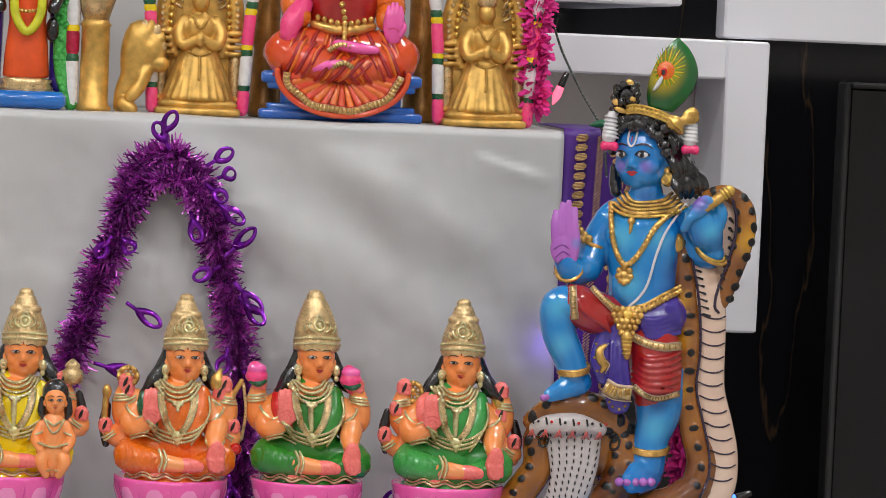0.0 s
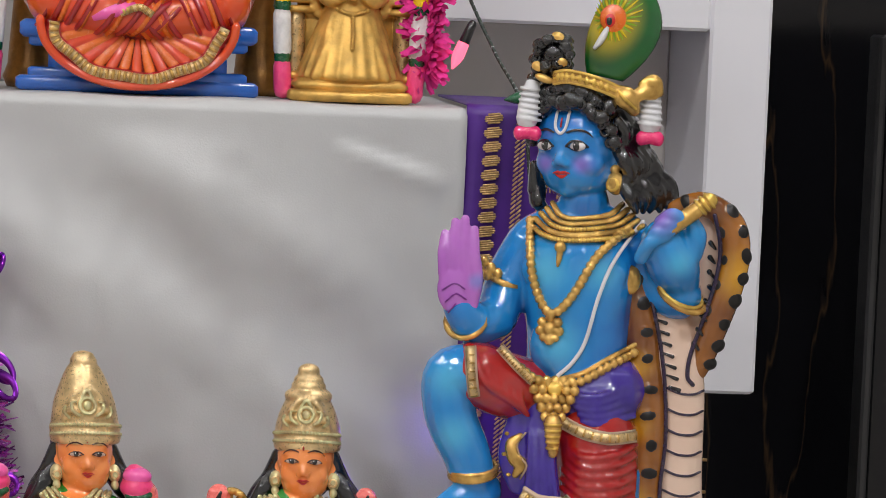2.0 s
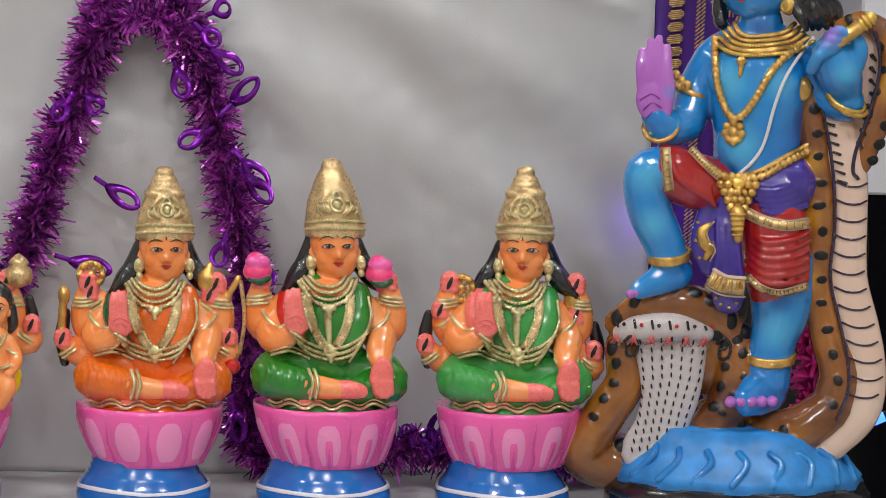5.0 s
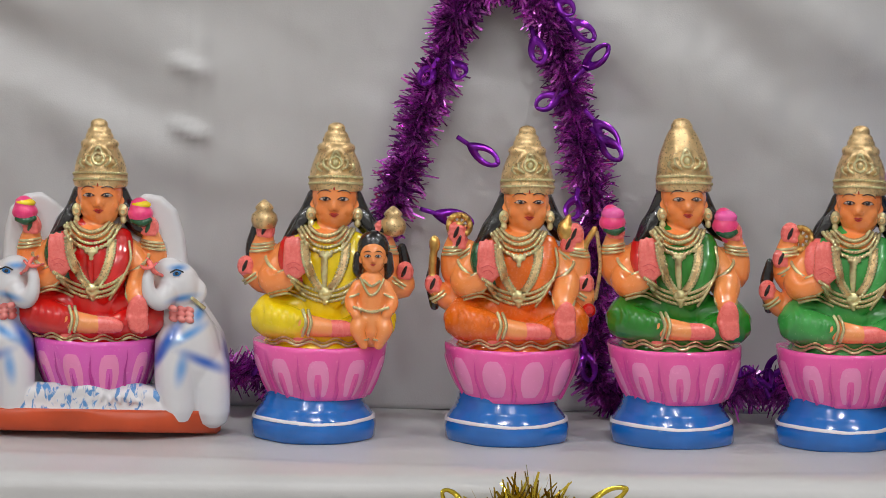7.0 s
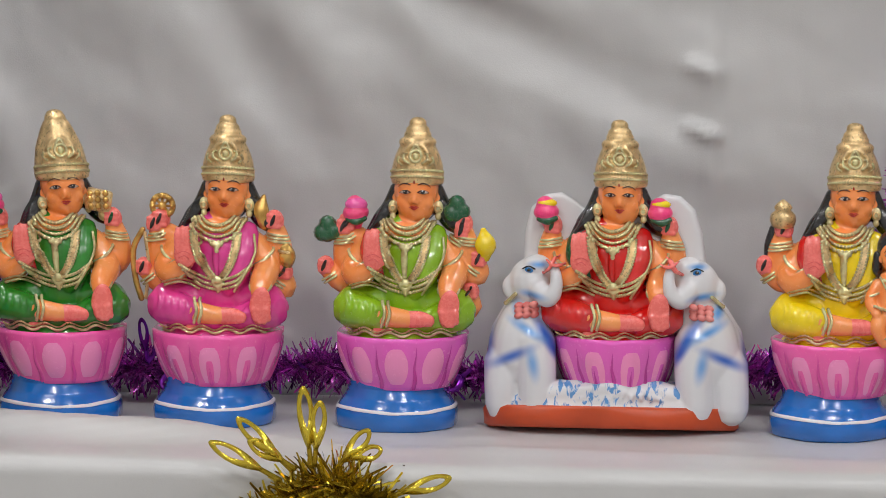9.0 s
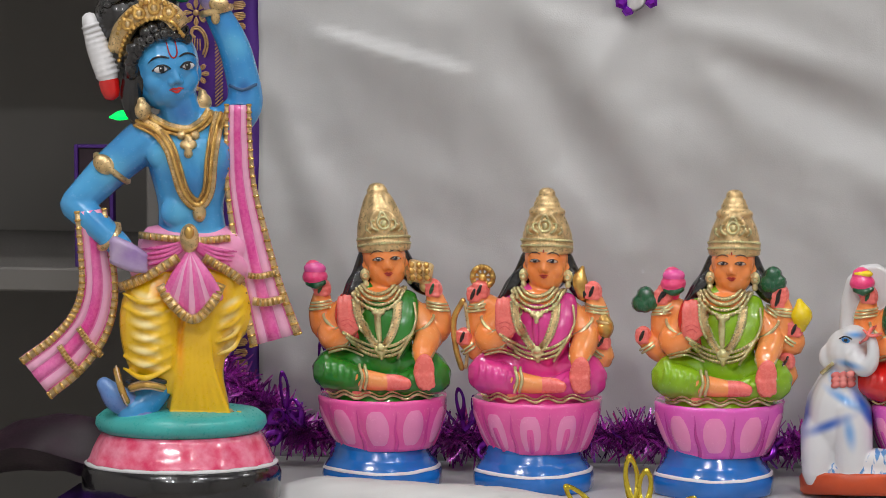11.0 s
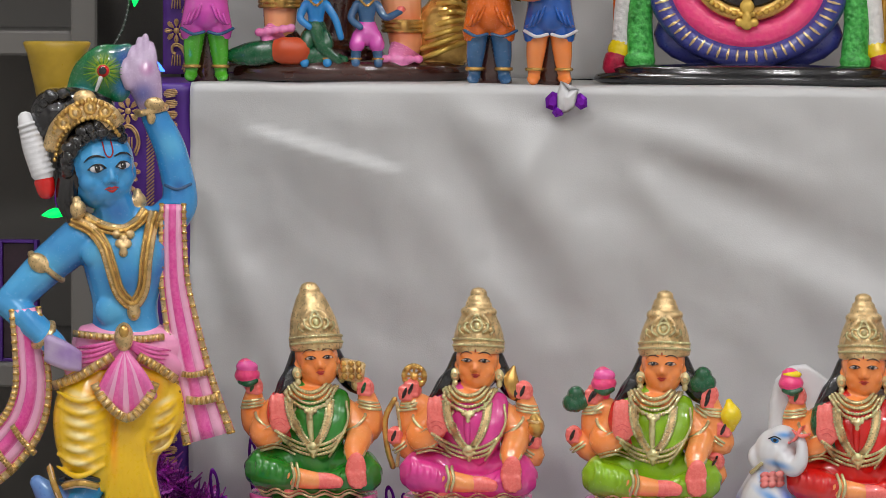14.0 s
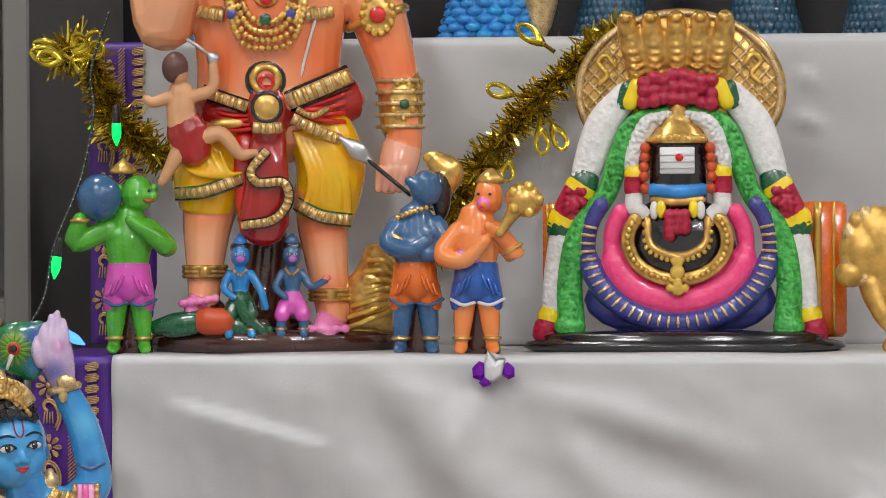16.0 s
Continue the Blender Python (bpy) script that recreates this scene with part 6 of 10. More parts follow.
light_string("string_lights", [(0.425, 0.19, 0.50), (0.452, 0.18, 0.47), (0.466, 0.17, 0.435), (0.482, 0.15, 0.40), (0.496, 0.12, 0.37), (0.50, 0.105, 0.33)],
             [((0.463, 0.165, 0.402), "led_pink", (0, 22, 0)), ((0.497, 0.11, 0.376), "green_dark", (0, 80, 0))], "twisted dark string lights with small coloured bulbs")
light_string("string_lights", [(-0.700, 0.20, 0.63), (-0.712, 0.19, 0.585), (-0.708, 0.18, 0.55), (-0.712, 0.15, 0.50), (-0.728, 0.13, 0.45), (-0.733, 0.115, 0.41), (-0.75, 0.10, 0.37), (-0.757, 0.08, 0.30), (-0.762, 0.06, 0.26)],
             [((-0.690, 0.18, 0.540), "led_green", (0, 0, 0)), ((-0.724, 0.12, 0.438), "led_green", (0, 8, 0)), ((-0.712, 0.11, 0.382), "led_blue", (0, -60, 0)), ((-0.767, 0.04, 0.270), "led_green", (0, 80, 0)), ((-0.767, 0.04, 0.284), "foil_violet", (0, 0, 0))],
             "twisted dark string lights with small coloured bulbs")
light_string("string_lights", [(0.60, 0.05, 0.075), (0.585, 0.10, 0.10), (0.56, 0.11, 0.12), (0.50, 0.10, 0.19), (0.466, 0.106, 0.200)],
             [((0.608, 0.02, 0.060), "led_blue", (0, 70, 0)), ((0.464, 0.104, 0.186), "led_violet", (0, 0, 0))], "twisted dark string lights with small coloured bulbs")

# torn paper tag and violet gems on the step's edge
t = empty("edge_sticker", pose(-0.391, 0.119, 0.356))
for dx, dz, r, turn in ((-0.0105, -0.001, 0.0062, 20), (0.0105, -0.001, 0.0055, -25), (-0.006, -0.0085, 0.0045, 50)):
    c = Clay()
    rot = Matrix.Rotation(radians(turn), 3, "Y")
    c.grid([[rot @ Vector((r * q * math.cos(a), -h, r * q * 1.25 * math.sin(a))) + Vector((dx, -0.001, dz)) for a in (math.pi / 3 * i for i in range(6))] for q, h in ((1, 0.0), (1, 0.001), (0.6, 0.003), (0.5, 0.0034))], "foil_violet")
    ob = c.make("gem", parent=t)
    for f in ob.data.polygons:
        f.use_smooth = False
c = Clay()
c.grid([[(-0.007, -0.003, -0.009), (-0.007, -0.005, 0.004), (-0.0045, -0.006, 0.0145), (0.004, -0.004, 0.011), (0.0095, -0.006, 0.008), (0.006, -0.005, -0.006), (0.0, -0.004, -0.010)],
        [(-0.002, -0.0075, -0.002), (-0.002, -0.0078, 0.001), (-0.001, -0.008, 0.003), (0.001, -0.0065, 0.003), (0.002, -0.0082, 0.002), (0.002, -0.007, -0.001), (0, -0.0065, -0.002)]], "clay_white", caps=True)
ob = c.make("paper_tag", parent=t)
for f in ob.data.polygons:
    f.use_smooth = False
tagged(t, "torn white tag with purple foil on the cloth's edge", "decoration")
c = Clay()
c.ball((0, 0, 0), (0.009, 0.006, 0.0008), "turmeric", seg=10, rings=4)
M["turmeric"] = paint("turmeric_stain", rgb(214, 196, 150), 0.6)
tagged(c.make("stain", pose(-0.105, -0.105, 0.0008)), "pale yellow turmeric smear on the white cloth", "stain")
for i, (x, y) in enumerate(((-0.12, -0.15), (-0.05, -0.16), (0.0, -0.155), (-0.30, -0.17))):
    c = Clay()
    c.ball((0, 0, 0), (0.0012, 0.0008, 0.0005), "brown", seg=6, rings=4)
    tagged(c.make("crumb", pose(x, y, 0.0006, 0, 0, 40 * i)), "tiny dark crumb on the white cloth", "crumb", "crumbs")


# ---- the two standing figures at the ends ----
M["violet_dark"] = paint("dark_violet_line", rgb(42, 22, 58), 0.25, coat=0.4)
M["mauve_blue"] = paint("mauve_blue_paint", rgb(128, 120, 190), 0.28, vary=0.2, scale=30, coat=0.2, second=rgb(96, 150, 214))


def turned(k, q, centre, yaw=0, roll=0):
    """Where a point of a turned head comes to lie, in metres."""
    c, v = Vector(k.p(*centre)), Vector(k.p(*q))
    return tuple((c + Euler((0, radians(roll), radians(yaw))).to_matrix() @ (v - c)) * k.unit)


def curls(k, pts, r, n, seed=3):
    rng = random.Random(seed)
    line = smooth(pts, 6)
    for i in range(n):
        q = line[int((len(line) - 1) * i / max(1, n - 1))]
        k.blob(q[0] + rng.uniform(-3, 3), q[1] + rng.uniform(-3, 3), q[2] + rng.uniform(-2, 3), (r * rng.uniform(0.8, 1.2), r, r * rng.uniform(0.8, 1.2)), "black", seg=9, rings=6)
        k.ring(k.p(q[0], q[1], q[2] + r * 0.75), r * 0.5, r * 0.22, "black", (80, 0, rng.uniform(-30, 30)), seg=8, sec=4)


def trim(k, pts, r=5.0, mat="gold"):
    """A gold-stamped hem between two pale lines."""
    k.arc(pts, r, mat, 0.6)
    k.arc([(x, h - r * 1.1, d + 0.5) for x, h, d in pts], r * 0.28, "cream")
    k.arc([(x, h + r * 1.1, d + 0.5) for x, h, d in pts], r * 0.28, "cream")


def band(k, pts, wide, mat="gold_dull", dark=None):
    """A flat stamped gold border with a beaded face, edged in a dark line where dark is given."""
    q = [k.p(*a) for a in pts]
    if dark:
        k.strap([tuple(Vector(a) + Vector((0, 2, 0))) for a in q], wide * 1.35, 5, dark)
    k.strap(q, wide, 6, mat)
    line = [Vector(a) for a in smooth(q, 10)]
    gap, since = wide * 0.52, 0.0
    for a, b in zip(line, line[1:]):
        since += (b - a).length
        if since > gap:
            since = 0.0
            d = (b - a).normalized()
            s = d.cross(Vector((0, -1, 0))).normalized() * wide * 0.32
            k.tube([tuple(b - s + Vector((0, -4, 0))), tuple(b + s + Vector((0, -4, 0)))], wide * 0.15, "gold", 6, 0.8, steps=2)


def streaks(k, pts, rad, mat, n, thick, slant=10, reach=75, flat=1.0):
    """Folds brushed round a limb's front."""
    line = smooth([(*q, r) for q, r in zip(pts, rad)], 8)
    for i in range(n):
        x, h, d, r = line[int((len(line) - 1) * (i + 0.5) / n)]
        k.arc([(x + slant * a / reach, h - r * 1.0 * math.sin(radians(a)), d + r * flat * math.cos(radians(a))) for a in (-reach, -reach / 2, 0, reach / 2, reach)], thick, mat)


def spots_on(k, pts, r, mat="snake_black", every=32.0, tall=1.0, jitter=2.0, lift=0.0, seed=5):
    """Round dark spots along a line on a snake's skin."""
    rng = random.Random(seed)
    line = smooth(pts, 10)
    since = every
    for a, b in zip(line, line[1:]):
        since += math.hypot(b[0] - a[0], b[1] - a[1])
        if since > every:
            since = 0.0
            q = k.on(b[0] + rng.uniform(-jitter, jitter), b[1] + rng.uniform(-jitter, jitter), lift - 0.3, 2.2)
            w, t, turn = r * rng.uniform(0.92, 1.38), r * tall * rng.uniform(0.98, 1.42), (0, rng.uniform(-30, 30), 0)
            k.ball(k.p(q[0], q[1], q[2] - w * 0.72), (w * 1.05, w * 0.86, t * 1.05), mat, turn, seg=16, rings=12)


def stamped(k, pts, wide, lift=1.0, edge="cream", mat="gold_dull", cross=0.5, other=0.0):
    """A stamped gold hem laid on the cloth between two pale lines."""
    line = smooth(pts, 6)
    k.ribbon(pts, wide, mat, lift, 6, 4.0, other)
    for e in (-1, 1):
        side = []
        for i, q in enumerate(line):
            a, b = line[max(i - 1, 0)], line[min(i + 1, len(line) - 1)]
            n = math.hypot(b[0] - a[0], b[1] - a[1]) or 1.0
            side.append((q[0] - (b[1] - a[1]) / n * wide * 0.58 * e, q[1] + (b[0] - a[0]) / n * wide * 0.58 * e))
        if edge:
            k.stroke(side, wide * 0.13, edge, lift, steps=1, other=other)
    since = 0.0
    for a, b in zip(line, line[1:]):
        n = math.hypot(b[0] - a[0], b[1] - a[1]) or 1.0
        since += n
        if since > wide * cross:
            since = 0.0
            sx, sh = -(b[1] - a[1]) / n * wide * 0.34, (b[0] - a[0]) / n * wide * 0.34
            k.stroke([(b[0] - sx, b[1] - sh), (b[0] + sx, b[1] + sh)], wide * 0.11, "gold", lift + 2.4, steps=2, other=other)


def snake_dancer():
    k = Doll(1 / 2114)
    k.foot, k.tip = 1020.0, 0.08
    X = lambda x: x - 1109
    L = lambda pts: [(X(q[0]), *q[1:]) for q in pts]
    # base and painted water
    k.lathe((20, 8, 0), [(170, 0), (184, 8), (184, 34), (172, 50), (60, 54)], "black", seg=44, deep=0.78)
    k.lathe((20, 8, 48), [(172, 0), (168, 16), (150, 34), (130, 56), (118, 76), (30, 84)], "wash_blue", seg=44, deep=0.78, wave=lambda a, z: 1 + 0.03 * math.sin(11 * a + z * 0.2))
    for i in range(9):
        a = -0.3 - 2.6 * i / 8
        k.tube([(20 + 168 * math.cos(a), 8 + 130 * math.sin(a), 60), (20 + 150 * math.cos(a + 0.12), 8 + 116 * math.sin(a + 0.12), 86), (20 + 134 * math.cos(a + 0.05), 8 + 104 * math.sin(a + 0.05), 100)], 5, "sky_dancer", seg=6)
    # trodden snake: coils and spread hood in one moulding
    k.mould()
    k.limb(L([(930, 905, 30), (912, 935, 10), (960, 955, -10), (1050, 958, 0), (1140, 942, 20), (1204, 905, 20)]), [28, 36, 42, 44, 42, 36], "snake_skin", seg=16)
    k.limb(L([(1094, 762, 0), (1124, 800, 6), (1122, 860, 16), (1090, 905, 24)]), [30, 38, 36, 32], "snake_skin", seg=16)
    k.limb(L([(968, 790, 20), (972, 840, 22), (948, 880, 26), (920, 925, 20)]), [26, 28, 30, 32], "snake_skin", seg=16)
    k.blob(X(1036), 792, 10, (88, 30, 72), "snake_skin", seg=26, rings=16)
    k.limb(L([(960, 758, 26), (996, 736, 36), (1034, 728, 40), (1076, 734, 34), (1112, 762, 20)]), [20, 26, 28, 28, 24], "snake_skin", 0.9, 16)
    k.limb(L([(1254, 866, 28), (1218, 894, 30), (1170, 905, 26)]), [32, 34, 30], "snake_skin", seg=14)
    k.fuse("snake_skin", 2.6, 4)
    for pts, r in (([(960, 752), (990, 728), (1030, 716), (1074, 722), (1112, 750), (1142, 790), (1150, 840), (1128, 890)], 10), ([(956, 786), (960, 836), (940, 880), (926, 900)], 9), ([(1092, 760), (1108, 796), (1106, 850), (1086, 894)], 9), ([(1120, 770), (1130, 830), (1106, 880)], 8), ([(960, 930), (1040, 950), (1130, 930), (1190, 900)], 11)):
        spots_on(k, L(pts), r, every=25, jitter=4)
    # its pale throat, jaw line, tongues and scales
    k.mould()
    k.limb(L([(1034, 790, 40), (1036, 820, 42), (1034, 860, 42), (1022, 900, 40), (1004, 935, 36)]), [50, 46, 40, 36, 36], "clay_white", 0.34, 18)
    k.limb(L([(966, 772, 44), (990, 764, 54), (1036, 760, 60), (1080, 768, 44)]), [14, 19, 20, 14], "clay_white", 0.8, 14)
    k.fuse("scale_white", 2.4, 4)
    for r in range(13):
        for q in range(7):
            w = (50 - r * 1.6) if r < 8 else 37
            x, h = 1036 - max(0, r - 4) * 2.4 + (q - 3) / 3.2 * w * 0.92, 776 + r * 12.5 + abs(q - 3) * 2.0
            k.ball(k.p(*k.on(X(x), h, 0.3)), (1.4, 1.2, 4.0), "black", (0, (q - 3) * 5, 0), seg=6, rings=4)
    for i in range(6):
        x = 960 + i * 24
        k.stroke(L([(x, 752 + 6 * (abs(i - 2.5) > 2)), (x + 2, 762)]), 1.8, "black", 0.5)
        for dx in (-9, -3, 5):
            k.stroke(L([(x, 774), (x + dx * 0.4, 781), (x + dx, 786)]), [2.4, 1.9, 1.1], "palm", 2.0)
        k.ball(k.p(*k.on(X(x + 10), 758, 0.5)), (2.8, 1.6, 2.8), "red" if i % 2 else "black", seg=6, rings=4)
    for x in (980, 1106):
        k.stroke(L([(x - 9, 782), (x, 774), (x + 9, 784), (x + 6, 800), (x - 5, 802), (x - 6, 790), (x + 2, 788)]), 2.3, "black", 0.6)
    # upright snake: spotted flank, pale ribbed belly, flared hood
    k.mould()
    flank = [(1204, 412, 4), (1214, 470, 8), (1222, 530, 10), (1230, 606, 12), (1232, 690, 12), (1248, 765, 14), (1264, 818, 20), (1254, 868, 28)]
    k.limb(L(flank), [20, 22, 22, 23, 24, 26, 29, 30], "snake_skin", seg=16)
    k.limb(L([(1281, 548, 10), (1288, 525, 12), (1300, 484, 12), (1314, 440, 12), (1322, 400, 12), (1318, 366, 12), (1300, 344, 12), (1276, 336, 12), (1250, 344, 8)]), [7, 13, 17, 18, 18, 18, 16, 14, 11], "snake_skin", 0.8, 14)
    k.fuse("snake_skin", 2.4, 3)
    spots_on(k, L([(1208, 424), (1216, 470), (1224, 530), (1231, 606), (1233, 690), (1248, 765), (1262, 818), (1254, 868)]), 9.5, every=31, jitter=1.5)
    spots_on(k, L([(1262, 336), (1290, 334), (1320, 352), (1332, 392), (1326, 430), (1312, 474), (1298, 516), (1286, 540)]), 8.5, every=25, jitter=2, seed=8)
    spots_on(k, L([(1306, 366), (1312, 400), (1304, 440), (1292, 480)]), 6, every=30, jitter=2, seed=9)
    k.mould()
    k.limb(L([(1244, 452, 2), (1258, 510, 8), (1268, 560, 10), (1270, 620, 12), (1270, 690, 14), (1286, 755, 16), (1298, 812, 18), (1292, 868, 24), (1250, 915, 32)]), [25, 29, 27, 26, 29, 31, 30, 30, 28], "cream", 0.62, 16)
    k.limb(L([(1262, 350, 0), (1286, 380, 0), (1292, 430, 0), (1276, 480, 2), (1268, 530, 6)]), [20, 24, 26, 26, 20], "cream", 0.36, 16)
    k.fuse("belly_cream", 2.4, 3)
    k.stroke(L([(1224, 440), (1240, 505), (1248, 560), (1251, 620), (1247, 685), (1260, 740), (1274, 795), (1276, 840), (1262, 880)]), 2.4, "violet_dark", 0.4)
    k.stroke(L([(1296, 350), (1304, 384), (1302, 420), (1290, 468), (1276, 512), (1273, 540), (1280, 550)]), 2.6, "violet_dark", 0.6)
    for i in range(13):
        h = 560 + i * 24
        c = 1270 + (0 if h < 690 else min(30, (h - 690) * 0.25)) - max(0, (h - 822) * 0.2)
        k.stroke(L([(c - 20, h - 5), (c - 4, h + 1), (c + 12, h + 1), (c + 23, h - 4)]), 1.5, "violet_dark", 0.3)
    for i in range(8):
        k.stroke(L([(1293 - max(0, i - 3) * 3.6, 382 + i * 17), (1299 - max(0, i - 3) * 3.6, 389 + i * 17)]), [3.2, 1.6], "black", 0.4)
        k.stroke(L([(1230 + i * 3.2, 462 + i * 13), (1242 + i * 3.2, 466 + i * 13)]), [1.2, 2.4], "black", 0.4)
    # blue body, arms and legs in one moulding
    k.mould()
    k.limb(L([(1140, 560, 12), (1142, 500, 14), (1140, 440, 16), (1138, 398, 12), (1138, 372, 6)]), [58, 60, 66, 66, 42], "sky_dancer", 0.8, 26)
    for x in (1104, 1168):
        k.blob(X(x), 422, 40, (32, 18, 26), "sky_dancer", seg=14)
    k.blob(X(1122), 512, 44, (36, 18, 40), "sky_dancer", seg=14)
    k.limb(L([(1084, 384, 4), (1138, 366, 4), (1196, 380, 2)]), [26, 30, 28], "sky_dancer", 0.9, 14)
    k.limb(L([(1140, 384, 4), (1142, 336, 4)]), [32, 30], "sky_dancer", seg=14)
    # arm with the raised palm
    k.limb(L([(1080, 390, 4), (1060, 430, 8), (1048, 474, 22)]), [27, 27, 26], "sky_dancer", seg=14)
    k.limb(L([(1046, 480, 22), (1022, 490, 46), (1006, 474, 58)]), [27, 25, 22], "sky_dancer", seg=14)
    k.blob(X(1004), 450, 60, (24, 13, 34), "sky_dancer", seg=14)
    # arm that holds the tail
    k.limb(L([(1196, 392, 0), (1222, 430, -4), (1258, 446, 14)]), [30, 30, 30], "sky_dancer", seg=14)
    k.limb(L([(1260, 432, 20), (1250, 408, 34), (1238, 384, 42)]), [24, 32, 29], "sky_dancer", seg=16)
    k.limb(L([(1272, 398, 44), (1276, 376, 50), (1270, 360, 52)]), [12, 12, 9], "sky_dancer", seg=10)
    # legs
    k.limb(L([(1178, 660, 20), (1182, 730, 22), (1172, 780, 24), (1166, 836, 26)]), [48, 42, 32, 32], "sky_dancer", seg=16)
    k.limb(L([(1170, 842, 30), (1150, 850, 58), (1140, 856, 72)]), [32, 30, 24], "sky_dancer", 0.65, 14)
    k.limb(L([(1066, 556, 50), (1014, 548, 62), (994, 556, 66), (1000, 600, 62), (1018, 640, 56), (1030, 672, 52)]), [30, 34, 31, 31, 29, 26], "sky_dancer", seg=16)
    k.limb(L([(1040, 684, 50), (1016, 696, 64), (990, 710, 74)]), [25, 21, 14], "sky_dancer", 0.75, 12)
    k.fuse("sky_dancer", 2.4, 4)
    # toes and fingers
    for i in range(5):
        k.blob(X(1118 + i * 14), 858 - i * 0.5, 86 - i * 3, (8.5, 13, 8), "mauve", seg=10, rings=8)
        k.blob(X(978 + i * 6), 716 - i * 2.2, 80 - i * 3, (7, 10, 6), "mauve", seg=10, rings=8)
    k.mould()
    for i in range(4):
        fx = 983 + i * 12
        top = (386, 372, 368, 380)[i]
        k.limb(L([(fx + 3, 440, 70), (fx, 410, 71), (fx + (1.5 - i) * 0.6, top, 66)]), [7.6, 7.2, 5.4], "mauve", 0.8, 10)
    k.blob(X(999), 450, 70, (22, 9, 30), "mauve", seg=16)
    k.limb(L([(1018, 470, 66), (1023, 440, 70), (1022, 412, 68)]), [8, 8, 5], "mauve", 0.9, 10)
    k.fuse("mauve_palm", 1.6, 3)
    for pts in ([(984, 452), (998, 444), (1010, 450)], [(988, 466), (1000, 456), (1012, 462)], [(992, 478), (1000, 468)]):
        k.stroke(L(pts), 0.9, "mauve_line", 0.2)
    k.mould()
    for i in range(4):
        k.limb(L([(1212 + i * 7, 404 - i * 14, 58), (1222 + i * 8, 386 - i * 11, 70), (1240 + i * 6, 378 - i * 7, 68)]), [9, 9, 7], "sky_dancer", seg=10)
    k.fuse("grip_blue", 1.8, 2)
    # red and violet cloth with modelled folds
    k.mould()
    k.limb(L([(1084, 566, 34), (1054, 558, 52), (1024, 546, 62)]), [38, 39, 37], "crimson", seg=18)
    for i in range(5):
        k.limb(L([(1022 + i * 13, 520 + i * 4, 88 - i * 4), (1040 + i * 10, 556 + i * 5, 98 - i * 4), (1078 + i * 3, 586 + i * 2, 74)]), [3, 5, 3], "crimson", seg=8)
    k.limb(L([(1166, 610, 28), (1172, 650, 30), (1176, 694, 28)]), [50, 49, 46], "crimson", 0.95, 20)
    for i in range(6):
        k.limb(L([(1134 - i, 626 + i * 10, 56), (1160, 640 + i * 11, 80), (1196, 634 + i * 12, 74), (1218, 622 + i * 13, 46)]), [2.5, 4.6, 4.2, 2.5], "crimson", seg=8)
    k.fuse("crimson", 2.2, 2)
    k.mould()
    k.limb(L([(1100, 556, 16), (1140, 566, 22), (1186, 560, 22)]), [34, 44, 42], "violet", 0.95, 18)
    for i in range(5):
        k.limb(L([(1136 + i * 4, 566 + i * 8, 66), (1172, 568 + i * 8, 68), (1214, 546 + i * 11, 40)]), [3, 4.6, 3], "violet", seg=8)
    k.limb(L([(1106, 584, 58), (1104, 640, 64), (1108, 690, 66), (1110, 720, 60)]), [22, 22, 24, 22], "violet", 0.6, 14)
    k.limb(L([(1082, 590, 56), (1074, 640, 62), (1082, 676, 60)]), [14, 18, 13], "violet", 0.7, 12)
    for i in range(4):
        k.limb(L([(1092 + i * 9, 612, 74), (1094 + i * 9, 650, 80), (1090 + i * 13, 700, 78)]), [2.5, 3.6, 3], "violet", seg=8)
    k.fuse("violet", 2.2, 2)
    # hems
    stamped(k, L([(1020, 516), (1023, 545), (1027, 574)]), 10, 1.5)
    stamped(k, L([(1130, 600), (1156, 611), (1186, 616), (1216, 612)]), 11, 1.5)
    stamped(k, L([(1136, 688), (1154, 702), (1180, 708), (1216, 698)]), 8, 1.5)
    stamped(k, L([(1054, 516), (1074, 536), (1094, 554)]), 8, 1.5)
    stamped(k, L([(1084, 690), (1104, 700), (1132, 702)]), 22, 1.5, cross=0.22)
    k.stroke(L([(1082, 618), (1072, 628), (1076, 644), (1084, 652), (1078, 664)]), [4, 7, 8, 8, 4], "gold", 2)
    k.stroke(L([(1088, 614), (1079, 628), (1083, 642), (1091, 652), (1084, 668)]), 1.2, "cream", 2.4)
    for q in ((1066, 616), (1064, 640), (1070, 664), (1100, 726), (1112, 730), (1122, 724), (1094, 718)):
        k.ball(k.p(*k.on(X(q[0]), q[1], 0.6)), (3, 1.4, 2.4), "gold", seg=6, rings=4)
    # belt, buckle and its hanging point
    k.row(L([(1080, 538), (1096, 550), (1114, 558)]), 5.2, "gold", 1.5, 1.0)
    k.row(L([(1124, 560), (1152, 550), (1184, 530), (1212, 514)]), 6.0, "gold", 1.45, 1.5)
    k.stroke(L([(1124, 550), (1152, 541), (1182, 522), (1210, 506)]), 3.0, "gold", 1.0)
    for r, n in ((0, 5), (1, 6), (2, 5), (3, 4), (4, 3)):
        for q in range(n):
            x = 1119 + (q - (n - 1) / 2) * 9.4
            k.ball(k.p(*k.on(X(x), 552 + r * 10.5, 2.0)), (6.2, 5.4, 6.2), "gold", seg=8, rings=6)
    k.ball(k.p(*k.on(X(1119), 562, 5.0)), (9, 6, 9), "gold_bright", seg=10, rings=8)
    k.limb([(X(1119), 600, 86), (X(1120), 618, 86), (X(1121), 636, 82)], [11, 9, 6], "gold", 0.8, 10)
    for i in range(5):
        k.ring(k.p(X(1119.5), 602 + i * 7, 86), 10 - i * 0.9, 1.6, "gold_bright", seg=12, sec=5)
